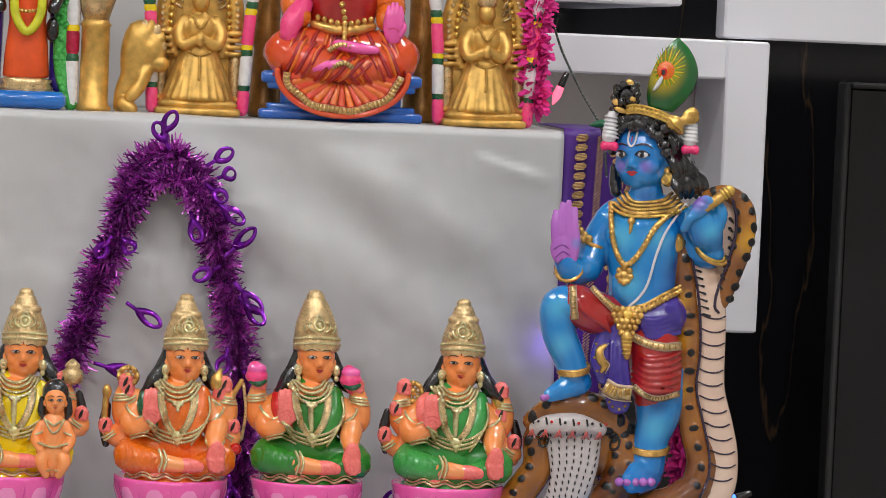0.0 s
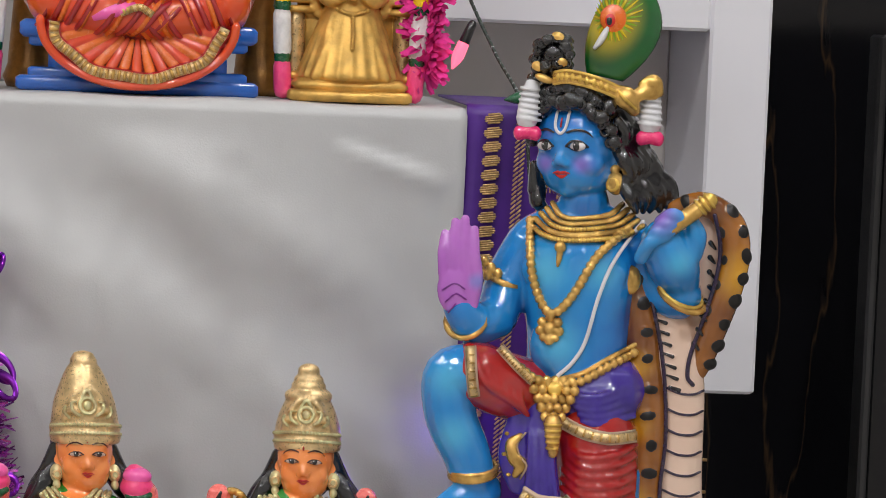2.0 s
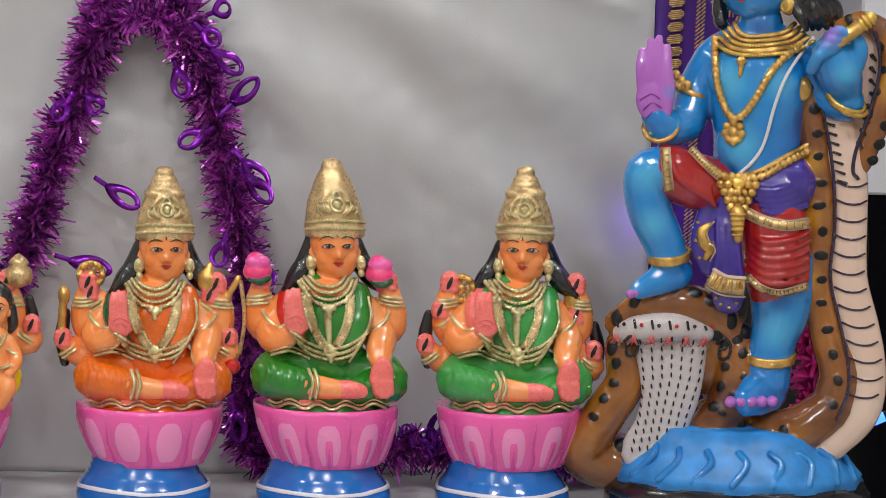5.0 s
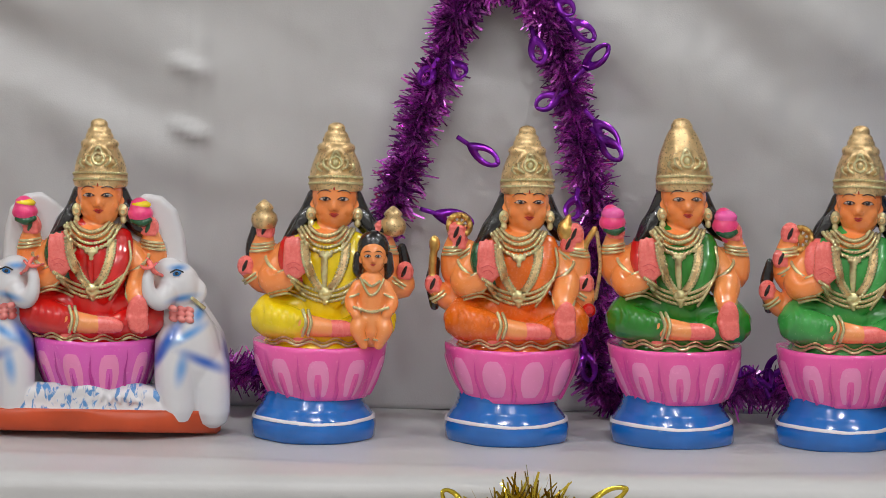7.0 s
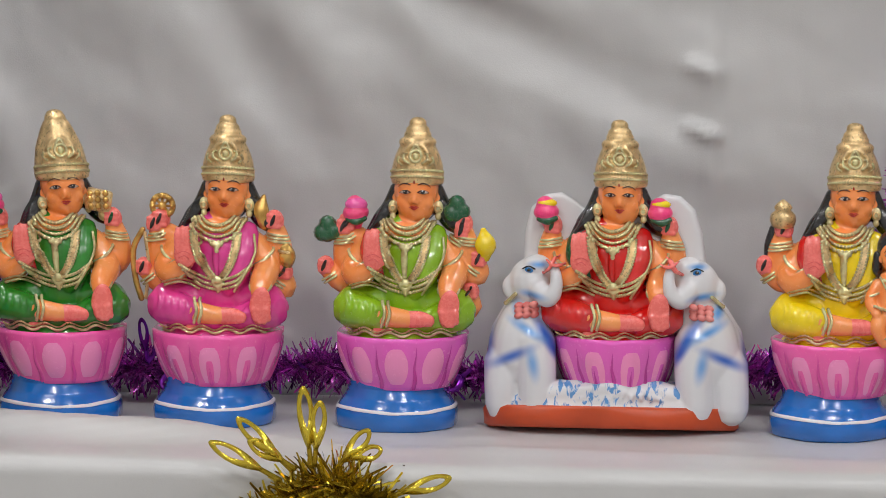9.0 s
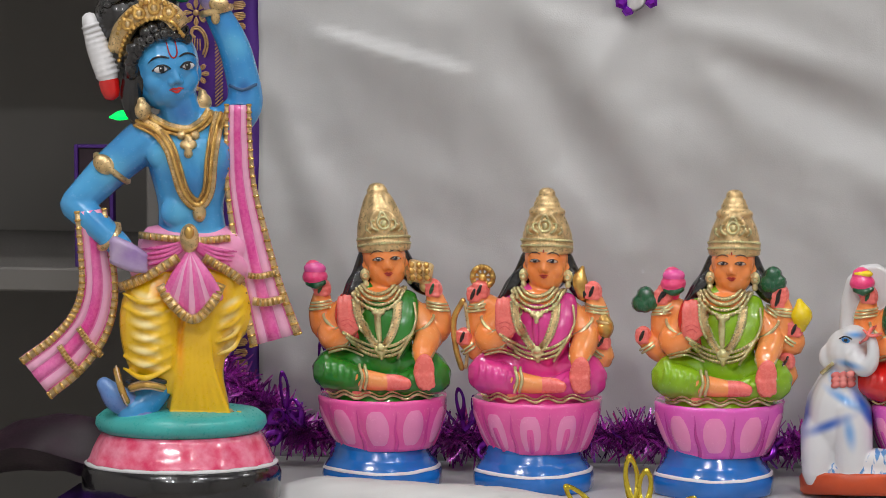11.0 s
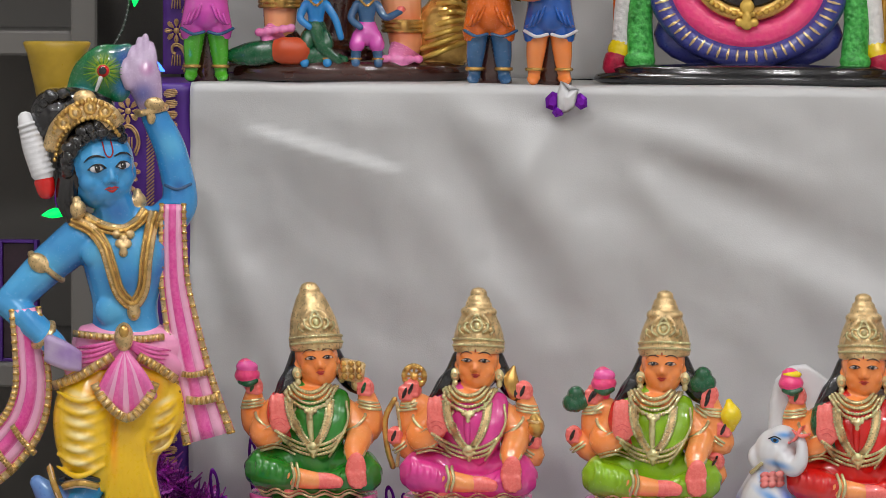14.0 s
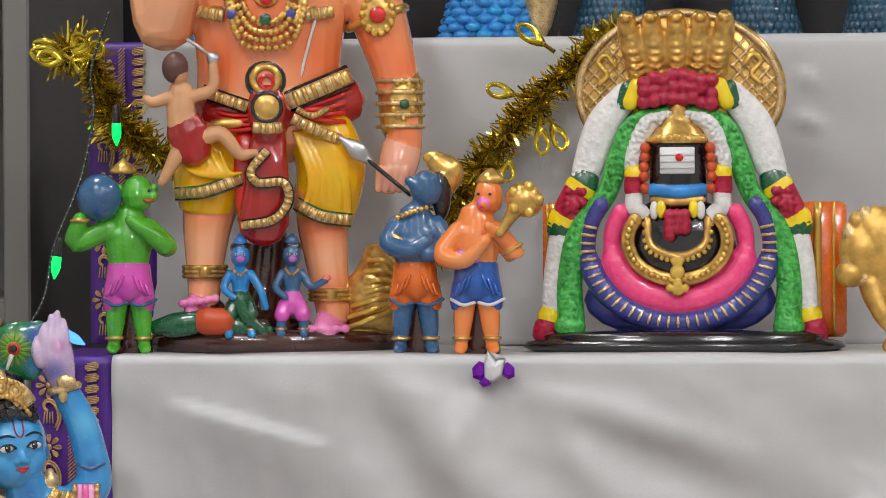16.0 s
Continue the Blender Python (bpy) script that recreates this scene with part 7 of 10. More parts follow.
    # necklaces: a ridged collar, the long beaded string, drops and thread
    for i in range(5):
        w, h = 40 + i * 6.5, 350 + i * 6.4
        row = L([(1146 - w, h - 6), (1140 - w * 0.6, h + 8), (1134, h + 12), (1150 + w * 0.55, h + 5), (1150 + w * 0.95, h - 9)])
        k.stroke(row, 3.6, "gold", 2.0 + 0.5 * (4 - i), flat=0.9)
        if i % 2 == 0:
            k.row(row, 2.6, "gold_bright", 1.5, 4.0)
    k.row(L([(1081, 366), (1083, 400), (1087, 430), (1098, 460), (1111, 474), (1126, 464), (1142, 440), (1162, 404), (1196, 370)]), 6.0, "gold", 1.35, 2.0)
    for dx, dh, r in ((0, 8, 9), (-9, 0, 6), (9, 0, 6), (-11, 10, 6), (11, 10, 6), (0, 20, 7), (-7, 18, 5), (7, 18, 5), (0, -6, 6)):
        k.ball(k.p(*k.on(X(1110 + dx), 484 + dh, 2.5)), (r, r * 0.8, r), "gold", seg=8, rings=6)
    k.ball(k.p(*k.on(X(1118), 396, 2)), (7, 5, 7), "gold", seg=10, rings=6)
    k.stroke(L([(1118, 402), (1117, 412), (1116, 418)]), [4, 3, 1.5], "gold", 2)
    k.stroke(L([(1213, 362), (1194, 388), (1177, 418), (1164, 456), (1152, 505), (1138, 530), (1122, 546)]), 3.0, "line_white", 0.8)
    # armlets and bracelets
    k.ring(k.p(X(1052), 432, 10), 29, 4, "gold", (12, 22, 0), seg=18)
    for dx, dh in ((0, 0), (-8, -8), (-4, 8), (8, 6)):
        k.blob(X(1038 + dx), 424 + dh, 38, (6, 5, 7), "gold", seg=8, rings=6)
    k.ring(k.p(X(1012), 486, 56), 24, 3.6, "gold", (56, -24, 0), seg=18)
    k.ring(k.p(X(1262), 446, 22), 30, 3.8, "gold", (24, 28, 0), seg=18)
    k.ring(k.p(X(1260), 441, 25), 29, 2.4, "gold_bright", (24, 28, 0), seg=18)
    k.blob(X(1202), 430, 34, (12, 8, 17), "gold", seg=10)
    for i in range(3):
        k.ring(k.p(X(1028), 658 + i * 4, 54), 28, 2.6, "gold", (14, -6, 0), seg=18)
        k.ring(k.p(X(1170), 793 + i * 4, 26), 33, 2.6, "gold", (12, 0, 0), seg=18)
    k.limb(L([(1242, 370, 66), (1268, 350, 64), (1286, 336, 62)]), [10, 10, 9], "gold", seg=12)
    for i in range(3):
        k.ring(k.p(X(1278 + i * 5), 342 - i * 4, 63), 10, 2, "gold_bright", (0, 50, 0), seg=12, sec=5)
    k.blob(X(1288), 334, 62, (10, 9, 9), "gold_bright", seg=10)
    # head, turned
    m0, n0 = k.mark(), len(k.skins)
    k.blob(X(1142), 262, -16, (58, 50, 66), "black", seg=22)
    moulded_face(k, X(1138), 284, 2, 1.15, "sky_dancer", wide=1.06, brow="black", lips="lip", line=1.2, open_eye=1.2)
    k.stroke(L([(1130, 238), (1131, 256), (1138, 264), (1145, 256), (1146, 238)]), 2.0, "line_white", 0.4)
    k.stroke(L([(1138, 246), (1138, 256)]), 1.2, "crimson", 0.4)
    for e in (-1, 1):
        k.blob(X(1138 + e * 50), 318, 8, (11, 10, 14), "gold", seg=14, rings=10)
        k.ring(k.p(X(1138 + e * 50), 320, 16), 7, 2.2, "gold_bright", (80, 0, 0), seg=12, sec=5)
        k.blob(X(1138 + e * 49), 302, 8, (6, 6, 6), "gold", seg=8)
    curls(k, L([(1086, 268, 22), (1094, 244, 32), (1112, 230, 42), (1138, 226, 46), (1164, 230, 42), (1182, 248, 32), (1190, 272, 22)]), 10, 17)
    curls(k, L([(1096, 232, 28), (1116, 216, 38), (1140, 212, 40), (1164, 216, 36), (1184, 232, 26)]), 11, 10, 4)
    k.spin(m0, k.p(X(1140), 330, 0), yaw=-27, roll=-2)
    del k.skins[n0:]
    # long wavy hair behind the shoulder
    k.mould()
    k.blob(X(1192), 280, -8, (26, 34, 44), "black", seg=16)
    k.blob(X(1214), 314, -10, (24, 24, 34), "black", seg=16)
    for j in range(6):
        pts = []
        for i in range(8):
            v = i / 7
            pts.append((X(1178 + j * 5 + v * (22 + j * 7) + 5 * math.sin(i * 2.1 + j)), 246 + j * 5 + v * (104 - j * 6), 32 - j * 8 + 4 * math.cos(i * 2.1 + j)))
        k.limb(pts, [7, 9, 9, 10, 9, 9, 8, 4], "black", seg=10)
    k.fuse("black", 2.0, 1, False)
    k.limb(L([(1088, 322, 0), (1088, 342, 6), (1098, 352, 4)]), [9, 10, 5], "black", seg=8)
    k.limb(L([(1082, 300, 4), (1084, 330, 4)]), [6, 9], "black", seg=8)
    # crown of the head, headband, bow
    k.blob(X(1142), 222, 0, (48, 44, 26), "black", seg=20)
    head = L([(1102, 199, 34), (1116, 197, 44), (1140, 201, 50), (1164, 208, 46), (1182, 215, 34)])
    k.strap([k.p(*q) for q in head], 17, 10, "gold", turn_up=(0, -1, 0.15))
    for dh in (-7, 0, 7):
        k.limb([(x, h + dh, d + 5) for x, h, d in head], 1.8, "gold_bright", seg=6)
    for i in range(9):
        q = smooth(head, 3)[1 + i]
        k.blob(q[0], q[1], q[2] + 6, (2.6, 2, 5), "gold_bright", seg=6, rings=4)
    k.limb(L([(1176, 214, 38), (1188, 220, 40), (1196, 232, 36)]), [11, 14, 8], "gold", 0.8, 12)
    k.limb(L([(1190, 222, 40), (1204, 212, 38), (1216, 208, 32)]), [7, 9, 12], "gold", 0.8, 12)
    for i in range(4):
        k.limb(L([(1178 + i * 4, 212 + i * 4, 50 - i), (1186 + i * 4, 222 + i * 3, 52 - i)]), 1.8, "gold_bright", seg=6)
    k.limb(L([(1206, 202, 34), (1218, 198, 34), (1224, 210, 30)]), [7, 9, 6], "gold", seg=10)
    # top knot
    k.blob(X(1098), 178, 8, (24, 24, 32), "black", seg=16)
    curls(k, L([(1080, 196, 20), (1080, 172, 26), (1090, 156, 30), (1108, 154, 30), (1118, 172, 30), (1112, 192, 32)]), 9, 12, 8)
    curls(k, L([(1092, 184, 34), (1098, 168, 36), (1106, 182, 36)]), 9, 5, 18)
    for q, r in (((1082, 186, 34), (8, 5, 6)), ((1104, 150, 36), (8, 5, 5)), ((1110, 180, 40), (7, 5, 5)), ((1090, 200, 36), (12, 6, 5))):
        k.blob(X(q[0]), q[1], q[2], r, "gold", (0, 20, 0), seg=10, rings=6)
    # flower tassels
    for x, t in ((1073, 0), (1214, 2)):
        k.limb(L([(x + 3, 208, 22), (x + t, 232, 24), (x - 1 + t, 248, 26)]), [9, 12, 13], "clay_white", seg=12)
        for i in range(6):
            k.ring(k.p(X(x + 1), 212 + i * 7, 24), 10.5 + i * 0.6, 2.0, "clay_white", (0, 6, 0), seg=12, sec=6)
        k.mould()
        for i in range(5):
            k.blob(X(x + t + (i - 2) * 5), 262 + abs(i - 2), 28, (7, 10, 9), "pink_hot", seg=8, rings=6)
        k.fuse("pink_bud", 1.6, 2, False)
    # peacock feather, a broad leaf with combed barbs
    rows = []
    for i in range(15):
        v = i / 14
        cx, ch = 1160 + 30 * v + 8 * math.sin(v * 3.1), 194 - 126 * v
        w = 40 * math.sin(math.pi * (0.14 + 0.84 * v)) ** 0.8 + (2 if v < 1 else 0)
        rows.append([k.p(X(cx) + w * math.cos(a), ch + 4 * math.cos(a), 11 * math.sin(a) * (0.4 + 0.6 * math.sin(math.pi * min(0.95, max(0.1, v)))) + 4) for a in (2 * math.pi * j / 20 for j in range(20))])
    k.mould()
    k.grid(rows, "feather_green")
    k.fuse("feather_eye", 1.8, 2)
    for i in range(34):
        a = math.radians(-38 + i * 10.4)
        c, s = math.cos(a), math.sin(a)
        far = 30 + 16 * max(0, math.sin(a + 0.5))
        k.stroke(L([(1167 + 17 * c, 125 - 17 * s), (1169 + far * 0.8 * c, 123 - far * 0.95 * s)]), [1.4, 0.6], "yellow" if i % 2 else "lime", 0.2)
    k.ball(k.p(*k.on(X(1167), 125, -1)), (16, 4, 17), "orange", seg=16, rings=8)
    k.ball(k.p(*k.on(X(1164), 127, 1.2)), (7.5, 3, 9), "red", seg=12, rings=8)
    k.ball(k.p(*k.on(X(1163), 128, 2.2)), (4.6, 2.4, 6), "black", seg=10, rings=6)
    k.stroke(L([(1161, 136), (1154, 150), (1147, 160)]), [3.0, 4.2, 2.4], "line_white", 0.8)
    put = lambda x, h, d: (Vector(k.p(X(x), h, d)) * k.unit)[:]
    u = k.unit
    cheek = [(turned(k, (X(1138 + e * 23), 298, 38), (X(1140), 330, 0), -27, -2), (0.0095, 0.0095, 0.0085, 0), rgb(166, 84, 188), 0.75) for e in (-1, 1)]
    # Paler on swelling forms, darker in hollows: light and shade put into the blue.
    pale = [(put(x, h, d), r, rgb(96, 206, 236), 0.5) for x, h, d, r in ((1104, 424, 60, 0.017), (1168, 424, 60, 0.017), (1122, 512, 60, 0.02), (996, 556, 100, 0.018), (1176, 760, 60, 0.02), (1006, 620, 90, 0.016), (1258, 410, 66, 0.014))]
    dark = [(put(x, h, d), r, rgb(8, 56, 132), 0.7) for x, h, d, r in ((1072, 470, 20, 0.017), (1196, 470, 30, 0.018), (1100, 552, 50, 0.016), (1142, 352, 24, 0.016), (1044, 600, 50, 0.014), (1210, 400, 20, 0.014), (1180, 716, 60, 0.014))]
    M["sky_dancer"] = airbrushed("dancer_blue_shaded_paint", rgb(14, 112, 204), rgb(34, 150, 220), cheek + pale + dark, 0.14, 0.6)
    M["mauve_palm"] = airbrushed("mauve_palm_spray", rgb(176, 92, 196), rgb(198, 122, 210), [(put(1024, 440, 70), u * 16, rgb(70, 140, 214), 0.9), (put(1000, 482, 70), u * 18, rgb(60, 140, 214), 0.8)], 0.2, 0.5)
    M["grip_blue"] = airbrushed("grip_blue_spray", rgb(30, 130, 210), rgb(50, 150, 216), [(put(1234, 356, 70), u * 30, rgb(150, 100, 200), 0.9)], 0.2, 0.5)
    M["belly_cream"] = airbrushed("snake_belly_spray", rgb(232, 206, 186), rgb(222, 186, 164), [(put(1270, 450, 20), (u * 34, u * 60, u * 70, 0), rgb(214, 164, 130), 0.8)], 0.22, 0.4)
    M["scale_white"] = airbrushed("snake_throat_spray", rgb(214, 206, 204), rgb(196, 186, 184), [(put(1090, 800, 50), u * 34, rgb(150, 134, 124), 0.6)], 0.25, 0.3)
    M["feather_eye"] = airbrushed("feather_spray", rgb(10, 84, 36), rgb(26, 116, 44), [(put(1166, 128, 10), (u * 44, u * 60, u * 56, 20), rgb(236, 200, 20), 0.95)], 0.2, 0.5)
    M["pink_bud"] = paint("pink_bud_paint", rgb(246, 52, 120), 0.25, vary=0.1, scale=60, bump=0.1, coat=0.3)
    M["snake_black"] = paint("snake_spot_black", (0.006, 0.005, 0.005), 0.3, vary=0.2, bump=0.05)
    M["mauve_line"] = paint("mauve_palm_line", rgb(132, 50, 150), 0.3)
    M["snake_skin"] = airbrushed("snake_brown_spray", rgb(98, 50, 24), rgb(184, 116, 34), [(put(x, h, d), r, rgb(74, 34, 22), 0.7) for x, h, d, r in ((1040, 716, 40, 0.03), (1120, 860, 40, 0.02), (1296, 336, 20, 0.018), (1208, 430, 20, 0.02))]
                                 + [(put(x, h, d), r, rgb(232, 172, 30), 0.75) for x, h, d, r in ((1334, 420, 20, 0.022), (1214, 600, 20, 0.016), (1216, 690, 20, 0.016), (1214, 530, 20, 0.014), (1150, 840, 30, 0.012))], 0.14, 0.6)
    ob = k.make("dancer_figurine", pose(0.5, -0.012, 0.001, 0, 0, -9))
    return tagged(ob, "large glossy blue dancing deity figurine standing on a snake", "deity figurine")


snake_dancer()


def flute_bearer():
    k = Doll(1 / 2471)
    k.foot, k.tip = 1016.0, 0.087
    X = lambda x: x - 255
    L = lambda pts: [(X(q[0]), *q[1:]) for q in pts]
    bx = X(218)
    k.lathe((bx, 0, 0), [(168, 0), (176, 8), (178, 50), (170, 66), (120, 70)], "black", seg=48, deep=0.8)
    k.lathe((bx, 0, 66), [(170, 0), (172, 3), (166, 6), (60, 6)], "line_white", seg=48, deep=0.8)
    k.lathe((bx, 0, 71), [(166, 0), (166, 4), (162, 8), (156, 24), (146, 44), (140, 52), (60, 56)], "pink_base", seg=48, deep=0.8, wave=lambda a, z: 1 + 0.012 * math.sin(16 * a))
    k.lathe((bx, 0, 122), [(132, 0), (146, 6), (152, 16), (150, 28), (138, 38), (90, 44), (20, 46)], "teal", seg=48, deep=0.8)
    # straight leg in pleated cloth, crossing leg with combed folds
    k.mould()
    k.limb(L([(262, 620, 14), (258, 700, 20), (248, 780, 18), (248, 850, 14)]), [66, 56, 46, 56], "dhoti", 0.85, 20)
    for i in range(7):
        k.limb(L([(236 + i * 6, 656, 56), (222 + i * 8, 760, 62), (204 + i * 16, 862, 62 - abs(i - 3) * 2)]), [4, 7, 8], "dhoti", seg=8)
    k.limb(L([(300, 640, 10), (302, 690, 12), (286, 740, 10)]), [40, 42, 26], "dhoti", 0.9, 16)
    for i in range(4):
        k.limb(L([(336 - i * 3, 655 + i * 20, 30), (312, 677 + i * 22, 54), (284, 689 + i * 22, 60)]), [3, 5, 3], "dhoti", seg=8)
    k.limb(L([(190, 620, 20), (168, 690, 40), (172, 760, 46), (186, 800, 40)]), [56, 56, 48, 34], "dhoti", 0.95, 20)
    for i in range(7):
        k.limb(L([(120, 646 + i * 22, 62), (158, 662 + i * 22, 96), (204, 650 + i * 21, 80)]), [3, 6, 3], "dhoti", seg=8)
    k.fuse("dhoti", 2.6, 2)
    for i in range(11):
        k.limb(L([(200 + i * 12, 862, 60 - abs(i - 5) * 3), (197 + i * 12.6, 878 - abs(i - 5) * 1.2, 70 - abs(i - 5) * 3)]), [8, 6], "orange" if i % 2 else "dhoti", 0.7, 10)
    k.string(L([(200, 864, 56), (250, 866, 70), (306, 856, 50)]), 5, "gold_dull", 1.4)
    # crossing leg
    k.limb(L([(180, 806, 44), (160, 836, 50), (130, 856, 60)]), [30, 28, 24], "sky_flute", 0.9, 12)
    k.limb(L([(140, 850, 56), (108, 830, 66), (86, 806, 70)]), [24, 24, 14], "mauve_blue", 0.7, 12)
    k.limb(L([(150, 862, 62), (130, 884, 70)]), [24, 20], "mauve_blue", 0.7, 12)
    trim(k, L([(132, 812, 76), (160, 806, 92), (190, 812, 80)]), 6)
    k.arc(L([(128, 800, 74), (160, 794, 92), (192, 802, 80)]), 5, "black")
    trim(k, L([(108, 780, 84), (116, 810, 92), (126, 836, 86)]), 6)
    # waist cloth with swags, central fan
    k.mould()
    k.limb(L([(180, 562, 14), (240, 570, 24), (304, 566, 12)]), [38, 46, 38], "pink_soft", 0.95, 20)
    k.limb(L([(150, 606, 40), (186, 590, 58), (232, 566, 66)]), [22, 26, 16], "pink_pale", 0.7, 14)
    k.limb(L([(322, 604, 28), (290, 590, 50), (246, 566, 66)]), [20, 24, 16], "pink_pale", 0.7, 14)
    k.fuse("pink_swag", 2.4, 3)
    for i in range(4):
        k.stroke(L([(146 + i * 6, 570 + i * 9), (186 + i * 4, 566 + i * 7), (228, 556 + i * 4)]), [1.5, 3.6, 2.5], "pink_deep", 0.2)
        k.stroke(L([(318 - i * 4, 574 + i * 8), (286 - i * 4, 570 + i * 6), (250, 558 + i * 4)]), [1.5, 3.6, 2.5], "pink_deep", 0.2)
    band(k, L([(148, 544, 46), (200, 550, 66), (260, 554, 68), (306, 550, 46)]), 13)
    band(k, L([(114, 636, 62), (160, 618, 82), (216, 584, 88)]), 17)
    band(k, L([(328, 626, 46), (300, 606, 66), (262, 584, 84)]), 17)
    for i in range(11):
        k.limb(L([(238, 572, 84), (212 + i * 5.6, 618, 92), (194 + i * 9.4, 652 + (34 - abs(i - 5) * 6.6), 84)]), [5, 9, 8], ("pink_deep", "pink_soft", "pink_pale")[i % 3], 0.7, 8)
    band(k, L([(186, 632, 84), (204, 662, 94), (242, 692, 98), (276, 664, 94), (292, 630, 82)]), 17)
    k.blob(X(237), 550, 84, (17, 14, 26), "gold_dull", seg=12)
    k.blob(X(237), 540, 94, (9, 9, 12), "gold", seg=10)
    # chest
    k.mould()
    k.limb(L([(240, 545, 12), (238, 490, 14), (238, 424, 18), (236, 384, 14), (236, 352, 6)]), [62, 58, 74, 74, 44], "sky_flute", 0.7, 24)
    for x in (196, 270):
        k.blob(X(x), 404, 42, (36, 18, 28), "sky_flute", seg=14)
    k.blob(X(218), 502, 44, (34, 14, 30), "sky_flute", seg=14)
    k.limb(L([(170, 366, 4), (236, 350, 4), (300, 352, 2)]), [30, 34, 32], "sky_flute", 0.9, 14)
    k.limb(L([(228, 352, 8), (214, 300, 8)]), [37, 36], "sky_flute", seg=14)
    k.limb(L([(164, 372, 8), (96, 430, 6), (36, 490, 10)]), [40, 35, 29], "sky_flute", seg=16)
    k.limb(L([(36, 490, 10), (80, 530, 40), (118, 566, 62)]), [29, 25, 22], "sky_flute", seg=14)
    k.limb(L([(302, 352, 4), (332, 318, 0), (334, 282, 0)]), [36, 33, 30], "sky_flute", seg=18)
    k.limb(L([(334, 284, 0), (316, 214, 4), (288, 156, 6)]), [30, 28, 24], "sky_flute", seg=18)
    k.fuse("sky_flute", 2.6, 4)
    for q, w in (([(166, 338), (200, 356), (236, 362), (262, 346), (276, 326)], 20), ([(146, 344), (180, 362), (202, 390), (214, 426), (228, 470), (252, 492), (270, 466), (276, 410), (284, 360), (292, 330)], 22)):
        k.ribbon(L(q), w, "gold_dull", 1.0, 6, 6)
        line = smooth(q, 8)
        for e in (-1, 0, 1):
            side = []
            for i, p in enumerate(line):
                a, b = line[max(i - 1, 0)], line[min(i + 1, len(line) - 1)]
                n = math.hypot(b[0] - a[0], b[1] - a[1]) or 1.0
                side.append((X(p[0] - (b[1] - a[1]) / n * w * 0.4 * e), p[1] + (b[0] - a[0]) / n * w * 0.4 * e))
            k.row(side[::2], 3.0 if e else 4.2, "gold", 1.5, 4.0)
    for dx, dh in ((0, 0), (-12, -8), (12, -8), (0, 14), (-7, 8), (7, 8), (0, 24)):
        k.ball(k.p(*k.on(X(236 + dx), 378 + dh, 2)), (8, 6, 8), "gold_dull", seg=8, rings=6)
    k.ball(k.p(*k.on(X(254), 506, 3)), (12, 7, 16), "gold_dull", seg=12, rings=8)
    k.ball(k.p(*k.on(X(254), 512, 6)), (6, 4, 6), "gold", seg=10, rings=6)
    # arm on the hip
    k.ring(k.p(X(100), 426, 6), 36, 6, "gold_dull", (0, 40, 0), seg=18)
    k.blob(X(88), 420, 38, (22, 10, 16), "gold_dull", (0, 40, 0), seg=10)
    k.ring(k.p(X(96), 546, 50), 25, 6, "gold_dull", (20, -50, 0), seg=16)
    for i in range(4):
        k.limb(L([(108, 556 + i * 10, 86), (136, 568 + i * 10, 94), (158, 580 + i * 8, 88)]), [11, 10, 7], "mauve_pale", seg=8)
    # raised arm
    k.stroke(L([(308, 282), (330, 290), (354, 280)]), 2.6, "denim", -0.4)
    k.ring(k.p(X(285), 150, 8), 25, 7, "gold_dull", (0, -14, 0), seg=18)
    k.blob(X(290), 140, 34, (18, 7, 12), "gold_dull", seg=10)
    k.blob(X(284), 164, 33, (8, 5, 12), "gold_dull", seg=10)
    k.mould()
    k.limb(L([(281, 134, 8), (272, 98, 10), (268, 70, 8)]), [24, 31, 28], "mauve_pale", 0.7, 16)
    for i in range(4):
        k.limb(L([(250 + i * 12, 84, 16), (250 + i * 12, 56, 14), (254 + i * 10, (40, 26, 20, 34)[i], 6)]), [10, 9, 6], "mauve_pale", seg=10)
    k.limb(L([(246, 106, 16), (238, 84, 18), (240, 64, 14)]), [11, 10, 6], "mauve_pale", seg=10)
    k.fuse("mauve_raised", 2.0, 2)
    # scarves
    def scarf(pts, wides):
        q = [Vector(k.p(*a)) for a in L(pts)]
        line = smooth([(*a, w) for a, w in zip(q, wides)], 5)
        strips = []
        for i, a in enumerate(line):
            d = Vector(line[min(i + 1, len(line) - 1)][:3]) - Vector(line[max(i - 1, 0)][:3])
            strips.append((Vector(a[:3]), d.cross(Vector((0, -1, 0))).normalized() * a[3] / 2))
        def lay(u0, u1, out, mat):
            k.grid([[c + n * u0 + Vector((0, 4, 0)), c + n * u1 + Vector((0, 4, 0)), c + n * u1 + Vector((0, -out, 0)), c + n * (u0 + u1) / 2 + Vector((0, -out - 3, 0)), c + n * u0 + Vector((0, -out, 0))] for c, n in strips], mat)
        lay(-1.0, 1.0, 4, "pink_soft")
        lay(-0.62, -0.22, 6, "pink_pale")
        lay(-0.16, 0.24, 7, "pink_deep")
        lay(0.30, 0.60, 6, "pink_pale")
        for e in (-0.84, 0.84):
            lay(e - 0.15, e + 0.15, 7, "gold_dull")
            for c, n in strips[::1]:
                k.tube([tuple(c + n * (e - 0.12) + Vector((0, -9, 0))), tuple(c + n * (e + 0.12) + Vector((0, -9, 0)))], 2.4, "gold", 6, 0.8, steps=2)
    scarf([(322, 316, 34), (322, 380, 32), (326, 460, 28), (344, 560, 24), (362, 640, 20), (386, 730, 14)], (46, 50, 56, 68, 78, 96))
    band(k, L([(338, 616, 36), (358, 618, 38), (386, 612, 34)]), 11)
    band(k, L([(346, 662, 34), (370, 664, 36), (400, 658, 32)]), 15)
